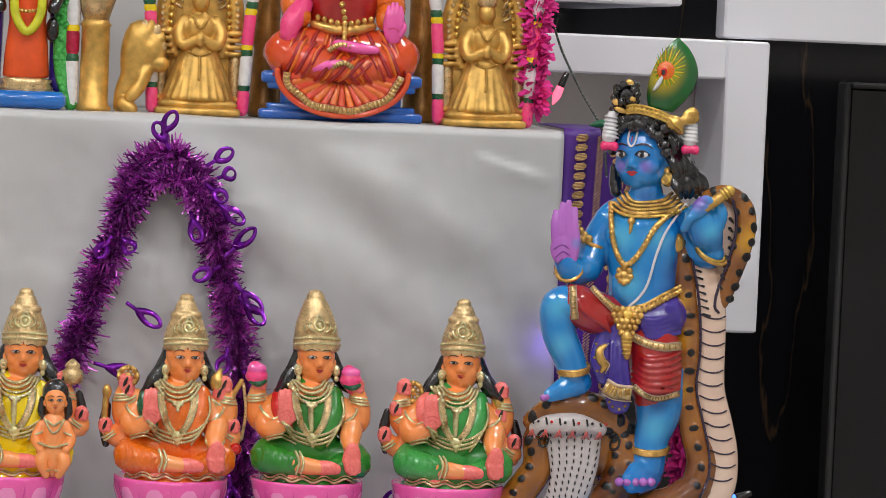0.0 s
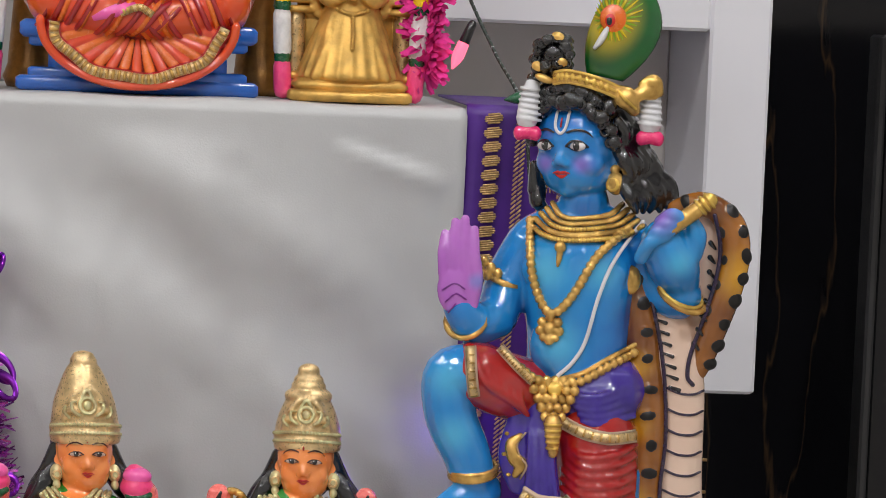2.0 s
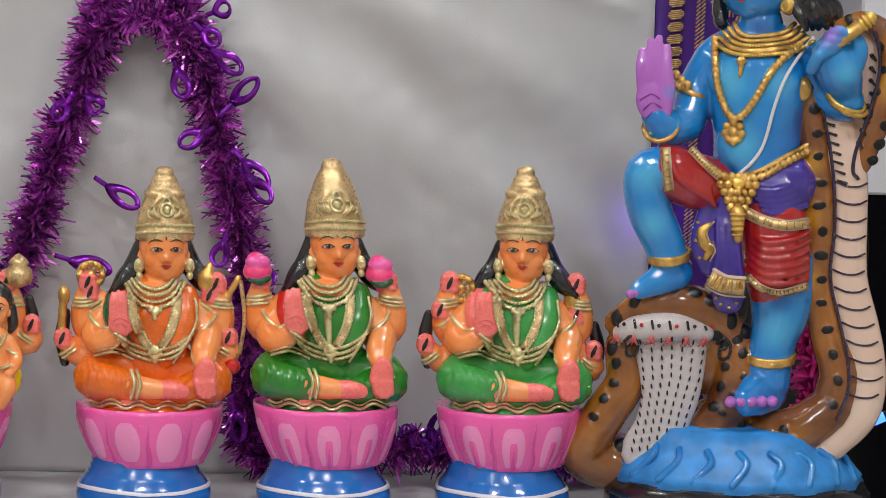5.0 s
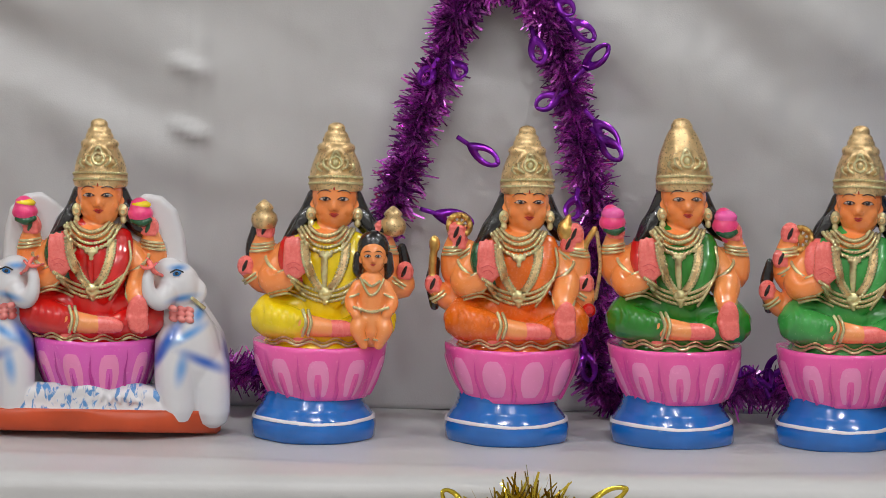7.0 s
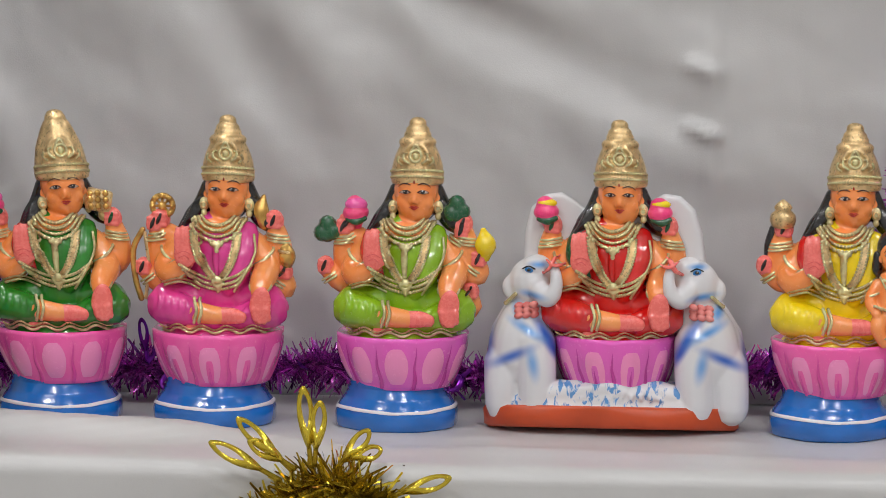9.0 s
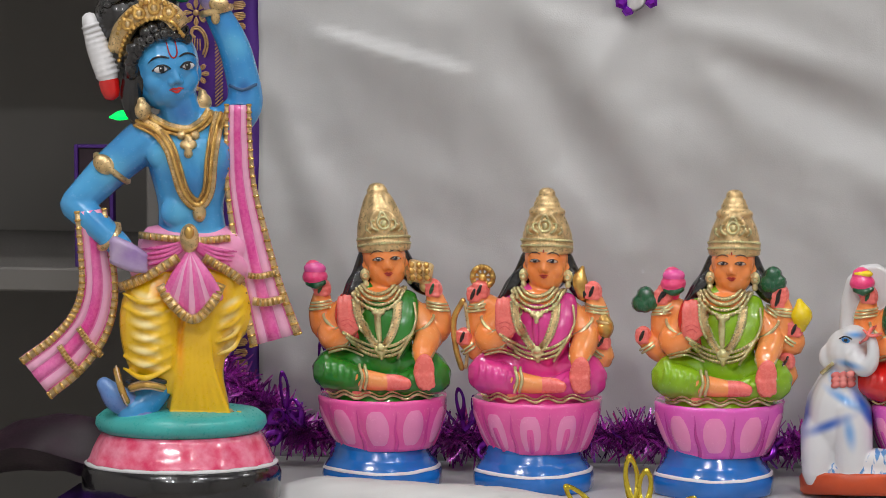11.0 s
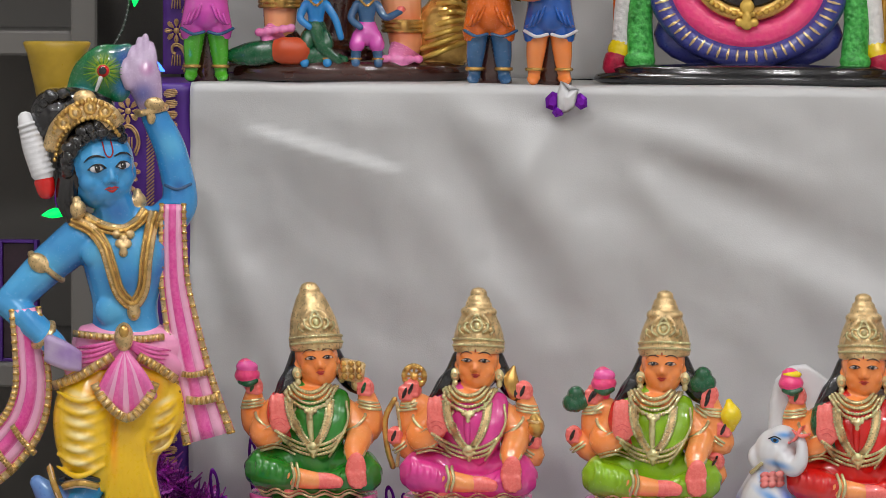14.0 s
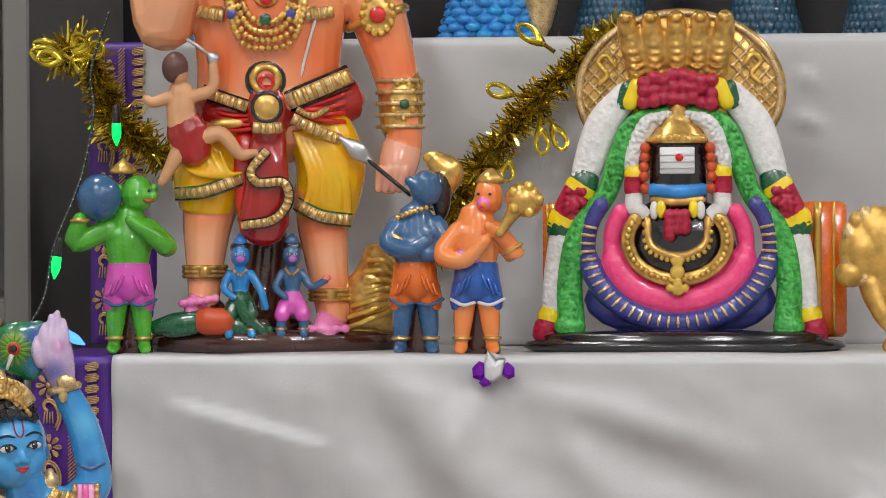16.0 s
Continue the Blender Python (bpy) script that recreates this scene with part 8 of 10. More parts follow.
    scarf([(64, 500, 42), (72, 570, 40), (76, 640, 36), (60, 700, 30), (20, 752, 22), (-36, 796, 14)], (56, 62, 70, 80, 88, 92))
    band(k, L([(40, 706, 42), (58, 732, 44), (80, 756, 40)]), 11)
    band(k, L([(6, 738, 36), (24, 766, 38), (44, 788, 34)]), 11)
    # head
    m0 = k.mark()
    k.blob(X(190), 240, -16, (64, 56, 78), "black", seg=22)
    n0 = len(k.skins)
    moulded_face(k, X(202), 258, 0, 1.36, "sky_flute", wide=1.04, brow="black", lips="lip", line=1.25, open_eye=1.15, voxel=2.4)
    k.stroke(L([(194, 206), (195, 226), (202, 234), (209, 226), (210, 206)]), 1.4, "crimson", 0.3)
    del k.skins[n0:]
    for x, h in ((146, 318), (258, 318)):
        k.blob(X(x), h, 26, (15, 11, 17), "gold_dull", seg=12)
        k.blob(X(x), h - 16, 24, (8, 8, 8), "gold_dull", seg=8)
    curls(k, L([(136, 252, 16), (142, 222, 26), (162, 200, 40), (190, 190, 48), (218, 194, 46), (234, 204, 38)]), 12, 14, 12)
    curls(k, L([(144, 206, 24), (170, 182, 38), (204, 176, 42), (232, 188, 34)]), 13, 8, 14)
    k.limb(L([(146, 250, 0), (136, 300, 0), (150, 350, 4)]), [20, 20, 12], "black", seg=12)
    k.limb(L([(256, 320, 2), (268, 346, 4)]), [12, 8], "black", seg=8)
    k.spin(m0, k.p(X(206), 330, 0), yaw=19, roll=-6)
    # crown band, top knot, tassel
    crown = [k.p(*q) for q in L([(112, 222, 20), (122, 188, 38), (146, 162, 50), (178, 150, 57), (206, 158, 56), (224, 180, 46)])]
    k.strap(crown, 38, 14, "gold_dull", turn_up=(0, -1, 0.2))
    k.beads([tuple(Vector(q) + Vector((4, -9, -15))) for q in crown], 4.4, "gold", 1.5)
    k.beads([tuple(Vector(q) + Vector((-2, -9, 15))) for q in crown], 5.4, "gold", 1.7)
    for x, h, d in ((132, 176, 54), (152, 158, 62), (178, 149, 67), (204, 156, 66)):
        k.ring(k.p(X(x), h, d), 8.5, 3.6, "gold", (84, 0, 0), seg=14, sec=6)
        k.blob(X(x), h, d + 2, (5, 4, 6), "gold_dull", seg=8, rings=6)
    k.blob(X(168), 130, 46, (20, 12, 14), "gold_dull", seg=12)
    k.blob(X(116), 160, 0, (46, 42, 50), "black", seg=18)
    k.blob(X(160), 140, -6, (60, 40, 36), "black", seg=18)
    curls(k, L([(88, 156, 20), (102, 132, 28), (130, 124, 30)]), 13, 6, 6)
    k.limb(L([(64, 166, 14), (78, 214, 18), (94, 262, 20)]), [14, 20, 20], "clay_white", seg=12)
    for i in range(10):
        k.ring(k.p(X(67 + i * 3.1), 176 + i * 9.4, 17), 15.5 + i * 0.5, 2.6, "clay_white", (0, -18, 0), seg=14, sec=6)
    k.limb(L([(97, 276, 20), (100, 292, 20)]), [19, 17], "red", seg=12)
    # feather and the yellow peak behind
    k.mould()
    k.limb(L([(146, 126, -4), (178, 100, 4), (210, 74, 6), (240, 56, 2)]), [24, 42, 44, 26], "feather_flute", 0.4, 18)
    k.limb(L([(226, 116, 4), (244, 84, 6)]), [22, 18], "feather_flute", 0.5, 12)
    k.fuse("feather_flute", 2.2, 3)
    for i in range(30):
        a = math.radians(i * 12)
        c, n = math.cos(a), math.sin(a)
        k.stroke(L([(199 + 14 * c, 82 - 14 * n), (199 + 34 * c, 82 - 30 * n)]), [1.3, 0.5], "feather_green" if i % 2 else "lime", 0.0)
    k.disc(k.p(X(200), 82, 27), 11, "red", 4)
    k.disc(k.p(X(199), 82, 30), 7, "black", 3)
    k.limb(L([(196, 94, 26), (188, 116, 22)]), [4, 2.8], "line_white", seg=8)
    k.lathe(k.p(X(118), 130, -24), [(20, 0), (36, 4), (41, 30), (52, 80), (60, 100), (56, 103), (47, 92), (10, 88)], "mustard", seg=30, deep=0.8)
    # Paler blue on chest, belly and arms: highlights put into the colour.
    chest = [((Vector(k.p(X(x), h, d)) * k.unit)[:], r, rgb(110, 200, 234), 0.5) for x, h, d, r in ((190, 404, 60, 0.018), (274, 404, 60, 0.018), (218, 505, 60, 0.018), (320, 210, 30, 0.016), (100, 430, 40, 0.018))]
    put = lambda x, h, d: (Vector(k.p(X(x), h, d)) * k.unit)[:]
    u = k.unit
    pale, deep = rgb(252, 236, 176), rgb(250, 130, 16)
    brush = [(put(158 + 4 * (i % 2), 652 + i * 24, 96), (u * 40, u * 60, u * 11, 16), pale, 0.9) for i in range(6)]
    brush += [(put(308 - 4 * (i % 2), 664 + i * 26, 56), (u * 26, u * 60, u * 9, -30), pale, 0.8) for i in range(4)]
    # Orange in the folds near the fan: their shadow put into the colour.
    brush += [(put(240, 650, 80), u * 52, deep, 0.8), (put(196, 640, 80), u * 36, deep, 0.7), (put(286, 640, 70), u * 36, deep, 0.7), (put(220, 740, 60), (u * 12, u * 60, u * 90, 0), deep, 0.5)]
    M["feather_flute"] = airbrushed("feather_blue_green_spray", rgb(14, 100, 56), rgb(30, 128, 70), [(put(202, 78, 24), u * 34, rgb(190, 206, 40), 0.95), (put(238, 58, 16), u * 36, rgb(24, 70, 160), 0.9), (put(236, 110, 16), u * 28, rgb(30, 110, 190), 0.8), (put(166, 116, 16), u * 26, rgb(20, 130, 150), 0.7)], 0.25, 0.4)
    M["mauve_raised"] = airbrushed("raised_palm_spray", rgb(196, 170, 206), rgb(206, 190, 214), [(put(270, 120, 20), u * 34, rgb(60, 84, 170), 0.9), (put(276, 78, 24), u * 20, rgb(170, 80, 150), 0.8)], 0.25, 0.4)
    # Deeper blue under chin, chest and arms, at the waist: painted-in shade.
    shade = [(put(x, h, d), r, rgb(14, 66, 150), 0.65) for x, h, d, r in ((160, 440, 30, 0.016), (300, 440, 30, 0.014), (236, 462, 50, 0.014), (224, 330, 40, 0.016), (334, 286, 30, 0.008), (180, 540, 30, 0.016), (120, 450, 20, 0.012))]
    M["pink_swag"] = airbrushed("pink_swag_spray", rgb(248, 150, 200), rgb(250, 176, 212), [(put(186, 580, 80), u * 40, rgb(244, 80, 170), 0.6), (put(290, 590, 60), u * 34, rgb(244, 80, 170), 0.6)], 0.28, 0.3)
    M["pink_base"] = paint("red_pink_base_paint", rgb(240, 60, 110), 0.2, vary=0.08, scale=110, bump=0.5, coat=0.6, second=rgb(252, 148, 178))
    M["dhoti"] = airbrushed("dhoti_yellow_paint", rgb(246, 192, 12), rgb(250, 206, 30), brush, 0.28, 0.3)
    M["sky_flute"] = airbrushed("flute_blue_shaded_paint", rgb(38, 130, 208), rgb(78, 172, 228), chest + shade, 0.24, 0.35)
    ob = k.make("flute_figurine", pose(-0.683, -0.088, 0.001, 0, 0, 11))
    return tagged(ob, "tall matte blue deity figurine in pink scarf and yellow dhoti", "deity figurine")


flute_bearer()


# ---- the second step, monkey god and small figures ----
M["magenta_soft"] = paint("orchid_pink_paint", rgb(224, 84, 190), 0.22, vary=0.15, coat=0.4)
M["blue_cloth"] = paint("royal_blue_paint", rgb(26, 96, 190), 0.2, vary=0.15, coat=0.5)
def shorts(k, x, h, d, w, tall, mat):
    k.limb([(x, h - tall * 0.4, d), (x, h, d)], [w * 0.48, w * 0.52], mat, 0.8, 14)
    for e in (-1, 1):
        k.limb([(x + e * w * 0.24, h, d), (x + e * w * 0.30, h + tall * 0.5, d)], [w * 0.28, w * 0.30], mat, 0.9, 12)


def giant():
    k = Doll(1 / 2264)
    k.foot, k.tip = 634.0, 0.0
    X = lambda x: x - 478
    L = lambda pts: [(X(q[0]), q[1], q[2]) for q in pts]
    k.mould()
    k.limb(L([(366, 548, 40), (368, 480, 30), (374, 400, 26), (392, 320, 22)]), [27, 34, 46, 60], "giant_skin", seg=16)
    k.limb(L([(592, 570, 40), (584, 500, 30), (576, 430, 24), (572, 360, 20)]), [30, 36, 44, 52], "giant_skin", seg=16)
    k.limb(L([(482, 190, 10), (482, 120, 14), (482, 20, 16), (482, -60, 8), (482, -110, 0)]), [128, 128, 138, 130, 80], "giant_skin", 0.66, 26)
    k.blob(X(480), 110, 70, (70, 24, 60), "giant_skin", seg=18)
    k.limb(L([(610, -90, 0), (660, 10, 6), (694, 110, 16), (714, 200, 26), (718, 280, 34)]), [58, 54, 44, 36, 32], "giant_skin", seg=18)
    k.limb(L([(360, -90, 10), (300, -10, 20), (300, 56, 40)]), [58, 58, 56], "giant_skin", seg=16)
    k.limb(L([(300, 56, 40), (320, 0, 80), (350, -70, 90)]), [54, 44, 36], "giant_skin", seg=16)
    k.blob(X(482), -190, 10, (76, 66, 84), "giant_skin", seg=20)
    k.fuse("giant_skin", 3.2, 3)
    k.mould()
    k.limb(L([(392, 280, 30), (380, 320, 36), (376, 352, 34)]), [64, 66, 62], "saffron", 0.9, 18)
    k.limb(L([(560, 230, 24), (588, 300, 30), (584, 360, 28), (576, 398, 26)]), [58, 62, 58, 52], "saffron", 0.85, 18)
    for i in range(6):
        k.limb(L([(524 + i * 9, 250, 74), (552 + i * 12, 330, 80 - i), (540 + i * 16, 394, 70 - i * 2)]), [3, 7, 5], "saffron", seg=8)
        k.limb(L([(326 + i * 14, 300 - i * 3, 74 + i * 5), (352 + i * 12, 322, 98), (404 + i * 6, 332 - i * 2, 96)]), [3, 5, 3], "saffron", seg=8)
    k.fuse("saffron", 2.8, 3)
    k.mould()
    k.limb(L([(380, 214, 20), (480, 214, 40), (610, 196, 16)]), [50, 56, 44], "crimson", 0.9, 18)
    k.limb(L([(482, 240, 76), (478, 300, 84), (476, 360, 84), (470, 408, 78)]), [30, 36, 42, 46], "crimson", 0.5, 14)
    k.limb(L([(478, 196, 92), (478, 220, 96), (478, 250, 92)]), [33, 34, 28], "crimson", 0.5, 16)
    k.limb(L([(340, 250, 98), (350, 280, 96)]), [38, 34], "crimson", 0.8, 12)
    for i in range(6):
        k.limb(L([(506 - i * 10, 250, 86), (500 - i * 10, 320, 97), (504 - i * 14, 400, 90)]), [4, 7, 5], "crimson", seg=8)
    k.fuse("crimson", 2.8, 3)
    k.mould()
    k.limb(L([(368, 548, 40), (350, 560, 74)]), [27, 24], "pink_soft", 0.6, 12)
    k.limb(L([(590, 578, 44), (580, 592, 78)]), [30, 26], "pink_soft", 0.6, 12)
    for i in range(5):
        k.blob(X(330 + i * 14), 548 - i * 2, 92, (9, 10, 8), "pink_soft", seg=8, rings=6)
        k.blob(X(552 + i * 15), 594, 92, (9, 10, 8), "pink_soft", seg=8, rings=6)
    k.fuse("pink_soft", 2.2, 3)
    k.mould()
    k.limb(L([(338, 268, 96), (330, 220, 104), (330, 184, 102)]), [30, 26, 24], "clay_skin", 0.8, 12)
    k.blob(X(326), 152, 108, (17, 18, 18), "clay_skin", seg=12)
    k.limb(L([(352, 190, 108), (384, 176, 112), (386, 132, 110)]), [12, 11, 9], "clay_skin", seg=8)
    k.limb(L([(308, 192, 108), (282, 200, 112), (270, 194, 110)]), [12, 10, 8], "clay_skin", seg=8)
    k.limb(L([(364, 262, 102), (400, 256, 110), (430, 290, 112), (456, 288, 110)]), [16, 14, 11, 8], "clay_skin", seg=8)
    k.limb(L([(326, 284, 100), (312, 310, 104), (296, 338, 104)]), [16, 12, 8], "clay_skin", seg=8)
    k.fuse("clay_skin", 2.0, 3)
    k.lathe((12, 0, 0), [(212, 0), (222, 8), (222, 24), (210, 34), (60, 38)], "brown", seg=48, deep=0.5)
    k.blob(X(440), 596, -10, (120, 60, 40), "brown", seg=18)
    k.limb(L([(460, 600, -20), (470, 520, -30), (480, 440, -30)]), [50, 40, 36], "brown", seg=12)
    # legs
    k.limb(L([(372, 574, 30), (360, 600, 30)]), [40, 46], "brown", seg=10)
    for x, h in ((368, 486), (588, 528)):
        for i in range(3):
            k.ring(k.p(X(x), h + i * 8, 34), 37, 4.4, "gold", seg=18)
        k.blob(X(x), h + 8, 72, (10, 5, 12), "gold", seg=8)
    # yellow cloth
    band(k, L([(318, 358, 58), (370, 354, 102), (432, 332, 90)]), 19, dark="green_dark")
    band(k, L([(528, 376, 74), (570, 398, 86), (624, 406, 62)]), 19, dark="green_dark")
    # crimson sash and waist
    k.limb(L([(440, 260, 74), (436, 320, 80), (440, 400, 76)]), [16, 18, 14], "red", 0.6, 10)
    band(k, L([(478, 284, 112), (450, 318, 114), (462, 340, 116), (506, 340, 114), (514, 372, 112), (488, 404, 112), (434, 414, 104)]), 15, dark="black")
    band(k, L([(514, 200, 92), (566, 178, 92), (624, 152, 52)]), 30, dark="black")
    band(k, L([(366, 180, 70), (404, 194, 86), (444, 208, 96)]), 20, dark="black")
    band(k, L([(522, 228, 98), (562, 248, 98), (606, 266, 72)]), 20)
    band(k, L([(530, 212, 96), (556, 224, 96), (584, 212, 88)]), 11)
    k.disc(k.p(X(478), 209, 112), 24, "gold", 12)
    k.ring(k.p(X(478), 209, 114), 25, 4, "black", (90, 0, 0), seg=24)
    band(k, L([(454, 244, 110), (478, 246, 114), (502, 244, 110)]), 20)
    k.ring(k.p(X(476), 160, 96), 22, 7, "gold", (90, 0, 0), seg=20)
    k.ring(k.p(X(476), 162, 94), 32, 4, "black", (90, 0, 0), seg=20)
    k.ring(k.p(X(478), 166, 100), 12, 4, "red", (90, 0, 0), seg=14)
    k.limb(L([(360, 250, 60), (396, 238, 76), (432, 236, 84)]), [8, 11, 8], "gold", seg=8)
    for i in range(4):
        k.arc(L([(520 + i * 6, 206 + i * 6, 84), (566 + i * 4, 202 + i * 10, 84), (612, 186 + i * 16, 56)]), 5, "red")
        k.arc(L([(392, 216 + i * 9, 72), (420, 222 + i * 9, 82), (450, 222 + i * 8, 92)]), 4, "red")
    k.string(L([(520, 186, 88), (560, 172, 90), (612, 146, 56)]), 6, "gold_bright", 1.7)
    # body
    for w, h in ((44, 60), (54, 74), (64, 88), (72, 102)):
        row = [(478 - w, -60, 84), (478 - w * 0.96, 20, 106), (478 - w * 0.62, h - 8, 116), (476, h + 6, 120), (478 + w * 0.62, h - 8, 116), (478 + w * 0.96, 20, 106), (478 + w, -60, 84)]
        k.string(L(row), 6.4, "gold", 1.25)
    band(k, L([(404, 50, 100), (380, 46, 92), (360, 40, 76)]), 22)
    band(k, L([(546, 50, 100), (570, 46, 92), (594, 42, 76)]), 22)
    k.disc(k.p(X(478), 12, 112), 16, "red", 12, tall=1.4)
    k.ring(k.p(X(478), 12, 110), 20, 5, "gold", (90, 0, 0), seg=18)
    k.disc(k.p(X(476), 58, 122), 11, "green_dark", 10)
    for x in (418, 520):
        k.disc(k.p(X(x), 48, 114), 9, "coil_blue", 10)
        k.blob(X(x + (-30 if x < 470 else 30)), 40, 88, (20, 8, 9), "gold", seg=10)
    k.arc(L([(562, 60, 96), (548, 110, 92), (536, 160, 84)]), 2.6, "line_white")
    # arms
    k.limb(L([(714, 280, 38), (704, 316, 46), (690, 340, 50)]), [36, 34, 22], "pink_soft_skin", 0.8, 14)
    for i in range(4):
        k.limb(L([(676 + i * 14, 318, 64), (672 + i * 12, 352, 66)]), [10, 7], "pink_soft_skin", seg=8)
    k.ring(k.p(X(672), 50, 10), 54, 8, "gold", (0, -20, 0), seg=22)
    k.disc(k.p(X(672), 48, 64), 32, "gold", 10, tall=1.2)
    for q in range(14):
        a = q * math.pi / 7
        k.blob(X(672) + 27 * math.cos(a), 46 + 34 * math.sin(a), 68, 6, "gold_bright", seg=7, rings=5)
    k.disc(k.p(X(672), 48, 74), 15, "red", 12)
    k.limb(L([(712, 166, 22), (714, 240, 28)]), [40, 38], "gold", 0.95, 18)
    for i in range(5):
        k.ring(k.p(X(712), 162 + i * 20, 26), 41, 4, "gold_dull", seg=20)
    k.blob(X(716), 196, 50, (28, 18, 44), "gold", seg=16)
    for q in range(12):
        a = q * math.pi / 6
        k.blob(X(716) + 20 * math.cos(a), 196 + 32 * math.sin(a), 66 - 4 * abs(math.cos(a)), 5, "gold_bright", seg=7, rings=5)
    k.disc(k.p(X(718), 204, 70), 9, "green_dark", 8)
    # head above
    k.blob(X(482), -168, 62, (40, 30, 34), "pink_soft_skin", seg=14)
    k.lathe(k.p(X(482), -236, 0), [(74, 0), (80, 12), (66, 44), (40, 84), (16, 112), (3, 122)], "gold", seg=24)
    # resting mace
    k.limb(L([(640, 600, 20), (664, 560, 26), (672, 510, 26), (668, 470, 22)]), [34, 58, 56, 26], "gold", 0.9, 22)
    for i in range(7):
        k.arc(L([(612 + i * 7, 596 - i * 20, 62), (656 + i * 4, 578 - i * 17, 86), (712 - i * 3, 556 - i * 11, 62)]), 5, "gold_bright", 0.8)
    # silver spear
    k.limb(L([(604, 262, 90), (634, 284, 92), (656, 304, 90)]), [3, 16, 6], "silver", 0.4, 10)
    k.arc(L([(652, 300, 90), (690, 332, 92), (726, 362, 92)]), 4, "black")
    # small climber on the thigh
    k.blob(X(320), 140, 108, (23, 22, 28), "hair_brown", seg=14)
    k.blob(X(386), 124, 110, (12, 10, 12), "silver", seg=8)
    k.arc(L([(386, 124, 112), (360, 104, 114), (342, 92, 112)]), 3, "silver")
    # little blue kneeling helpers and a green crawling one
    for x, mat, cloth, reach in ((430, "sky", "green_dark", 0), (520, "denim", "magenta_soft", 1)):
        k.limb(L([(x, 548, 84), (x, 524, 86), (x, 498, 84), (x, 486, 84)]), [17, 14, 19, 10], mat, 0.8, seg=14)
        k.blob(X(x), 466, 86, (17, 17, 20), mat, seg=16)
        k.blob(X(x), 452, 80, (18, 17, 13), "black", seg=12)
        k.lathe(k.p(X(x), 446, 84), [(11, 0), (13, 4), (8, 12), (2, 18)], mat, seg=12)
        k.blob(X(x + 1), 472, 102, (8, 6, 6), "mauve", seg=10)
        for e in (-6, 6):
            k.blob(X(x + e), 464, 102, (3.6, 2, 2.6), "eye_white", seg=6, rings=4)
            k.blob(X(x + e), 464, 103.6, (1.8, 1.2, 1.8), "black", seg=6, rings=4)
        k.string(L([(x - 12, 490, 94), (x, 500, 104), (x + 12, 490, 94)]), 2.6, "gold", 1.4)
        if reach:
            k.limb(L([(x + 18, 498, 86), (x + 34, 520, 94), (x + 58, 510, 100)]), [8, 7, 6], mat, seg=10)
            k.blob(X(x + 60), 506, 100, (8, 6, 6), "palm", seg=8)
        else:
            k.limb(L([(x + 18, 498, 86), (x + 34, 524, 92), (x + 44, 556, 98)]), [8, 7, 6], mat, seg=10)
        k.limb(L([(x - 18, 498, 86), (x - 28, 522, 94), (x - 12, 538, 104)]), [8, 7, 6], mat, seg=10)
        k.limb(L([(x, 542, 84), (x, 552, 86)]), [21, 22], cloth, 0.9, 14)
        for e in (-1, 1):
            k.limb(L([(x + e * 12, 552, 88), (x + e * 18, 570, 96)]), [14, 14], cloth, seg=10)
            k.limb(L([(x + e * 18, 574, 96), (x + e * 20, 592, 94), (x + e * 20, 602, 104)]), [10, 9, 8], mat, seg=10)
            k.ring(k.p(X(x + e * 20), 594, 95), 10, 2.4, "gold", seg=10, sec=5)
    k.limb(L([(284, 590, 70), (320, 586, 84), (372, 580, 90), (420, 588, 92), (480, 596, 92)]), [14, 22, 20, 18, 8], "green_dark", 0.8, 12)
    k.limb(L([(370, 580, 94), (398, 580, 98)]), [24, 24], "brick_red", 0.8, 12)
    k.limb(L([(430, 540, 96), (440, 572, 100), (470, 598, 100)]), [14, 12, 8], "green_dark", seg=8)
    at = lambda x, h, d: (Vector(k.p(X(x), h, d)) * k.unit)[:]
    deep, pale = rgb(244, 92, 8), rgb(255, 186, 146)
    spots = [(at(480, 130, 90), 0.04, pale, 0.5), (at(570, 130, 60), 0.05, deep, 1.0), (at(400, 130, 60), 0.05, deep, 1.0), (at(480, 20, 90), 0.075, deep, 0.9),
             (at(374, 350, 60), 0.048, deep, 1.0), (at(580, 400, 60), 0.046, deep, 1.0), (at(672, 90, 40), 0.04, deep, 0.9), (at(714, 150, 50), 0.036, deep, 0.9), (at(716, 258, 60), 0.034, deep, 0.8),
             (at(590, 530, 60), 0.026, deep, 0.7), (at(590, 470, 70), 0.028, pale, 0.8), (at(368, 460, 70), 0.03, pale, 0.8), (at(300, 40, 90), 0.045, pale, 0.8)]
    M["giant_skin"] = airbrushed("giant_orange_paint", rgb(253, 166, 112), rgb(254, 178, 128), [(c, r, tint, w * (0.72 if tint == deep else 1.0)) for c, r, tint, w in spots])
    return tagged(k.make("giant_figurine", pose(-0.578, 0.215, STEP_Z2 + 0.001, 0, 0, 9.5)), "large orange monkey-god figurine with gold ornaments and small helpers", "deity figurine")


M["pink_soft_skin"] = paint("pale_pink_skin_paint", rgb(250, 176, 146), 0.22, vary=0.08, scale=20, coat=0.4)
M["clay_skin"] = paint("worn_clay_paint", rgb(214, 160, 116), 0.5, vary=0.15, scale=60, bump=0.3)
M["hair_brown"] = paint("brown_hair_paint", rgb(96, 66, 58), 0.45, vary=0.2, scale=80, bump=0.4)
giant()


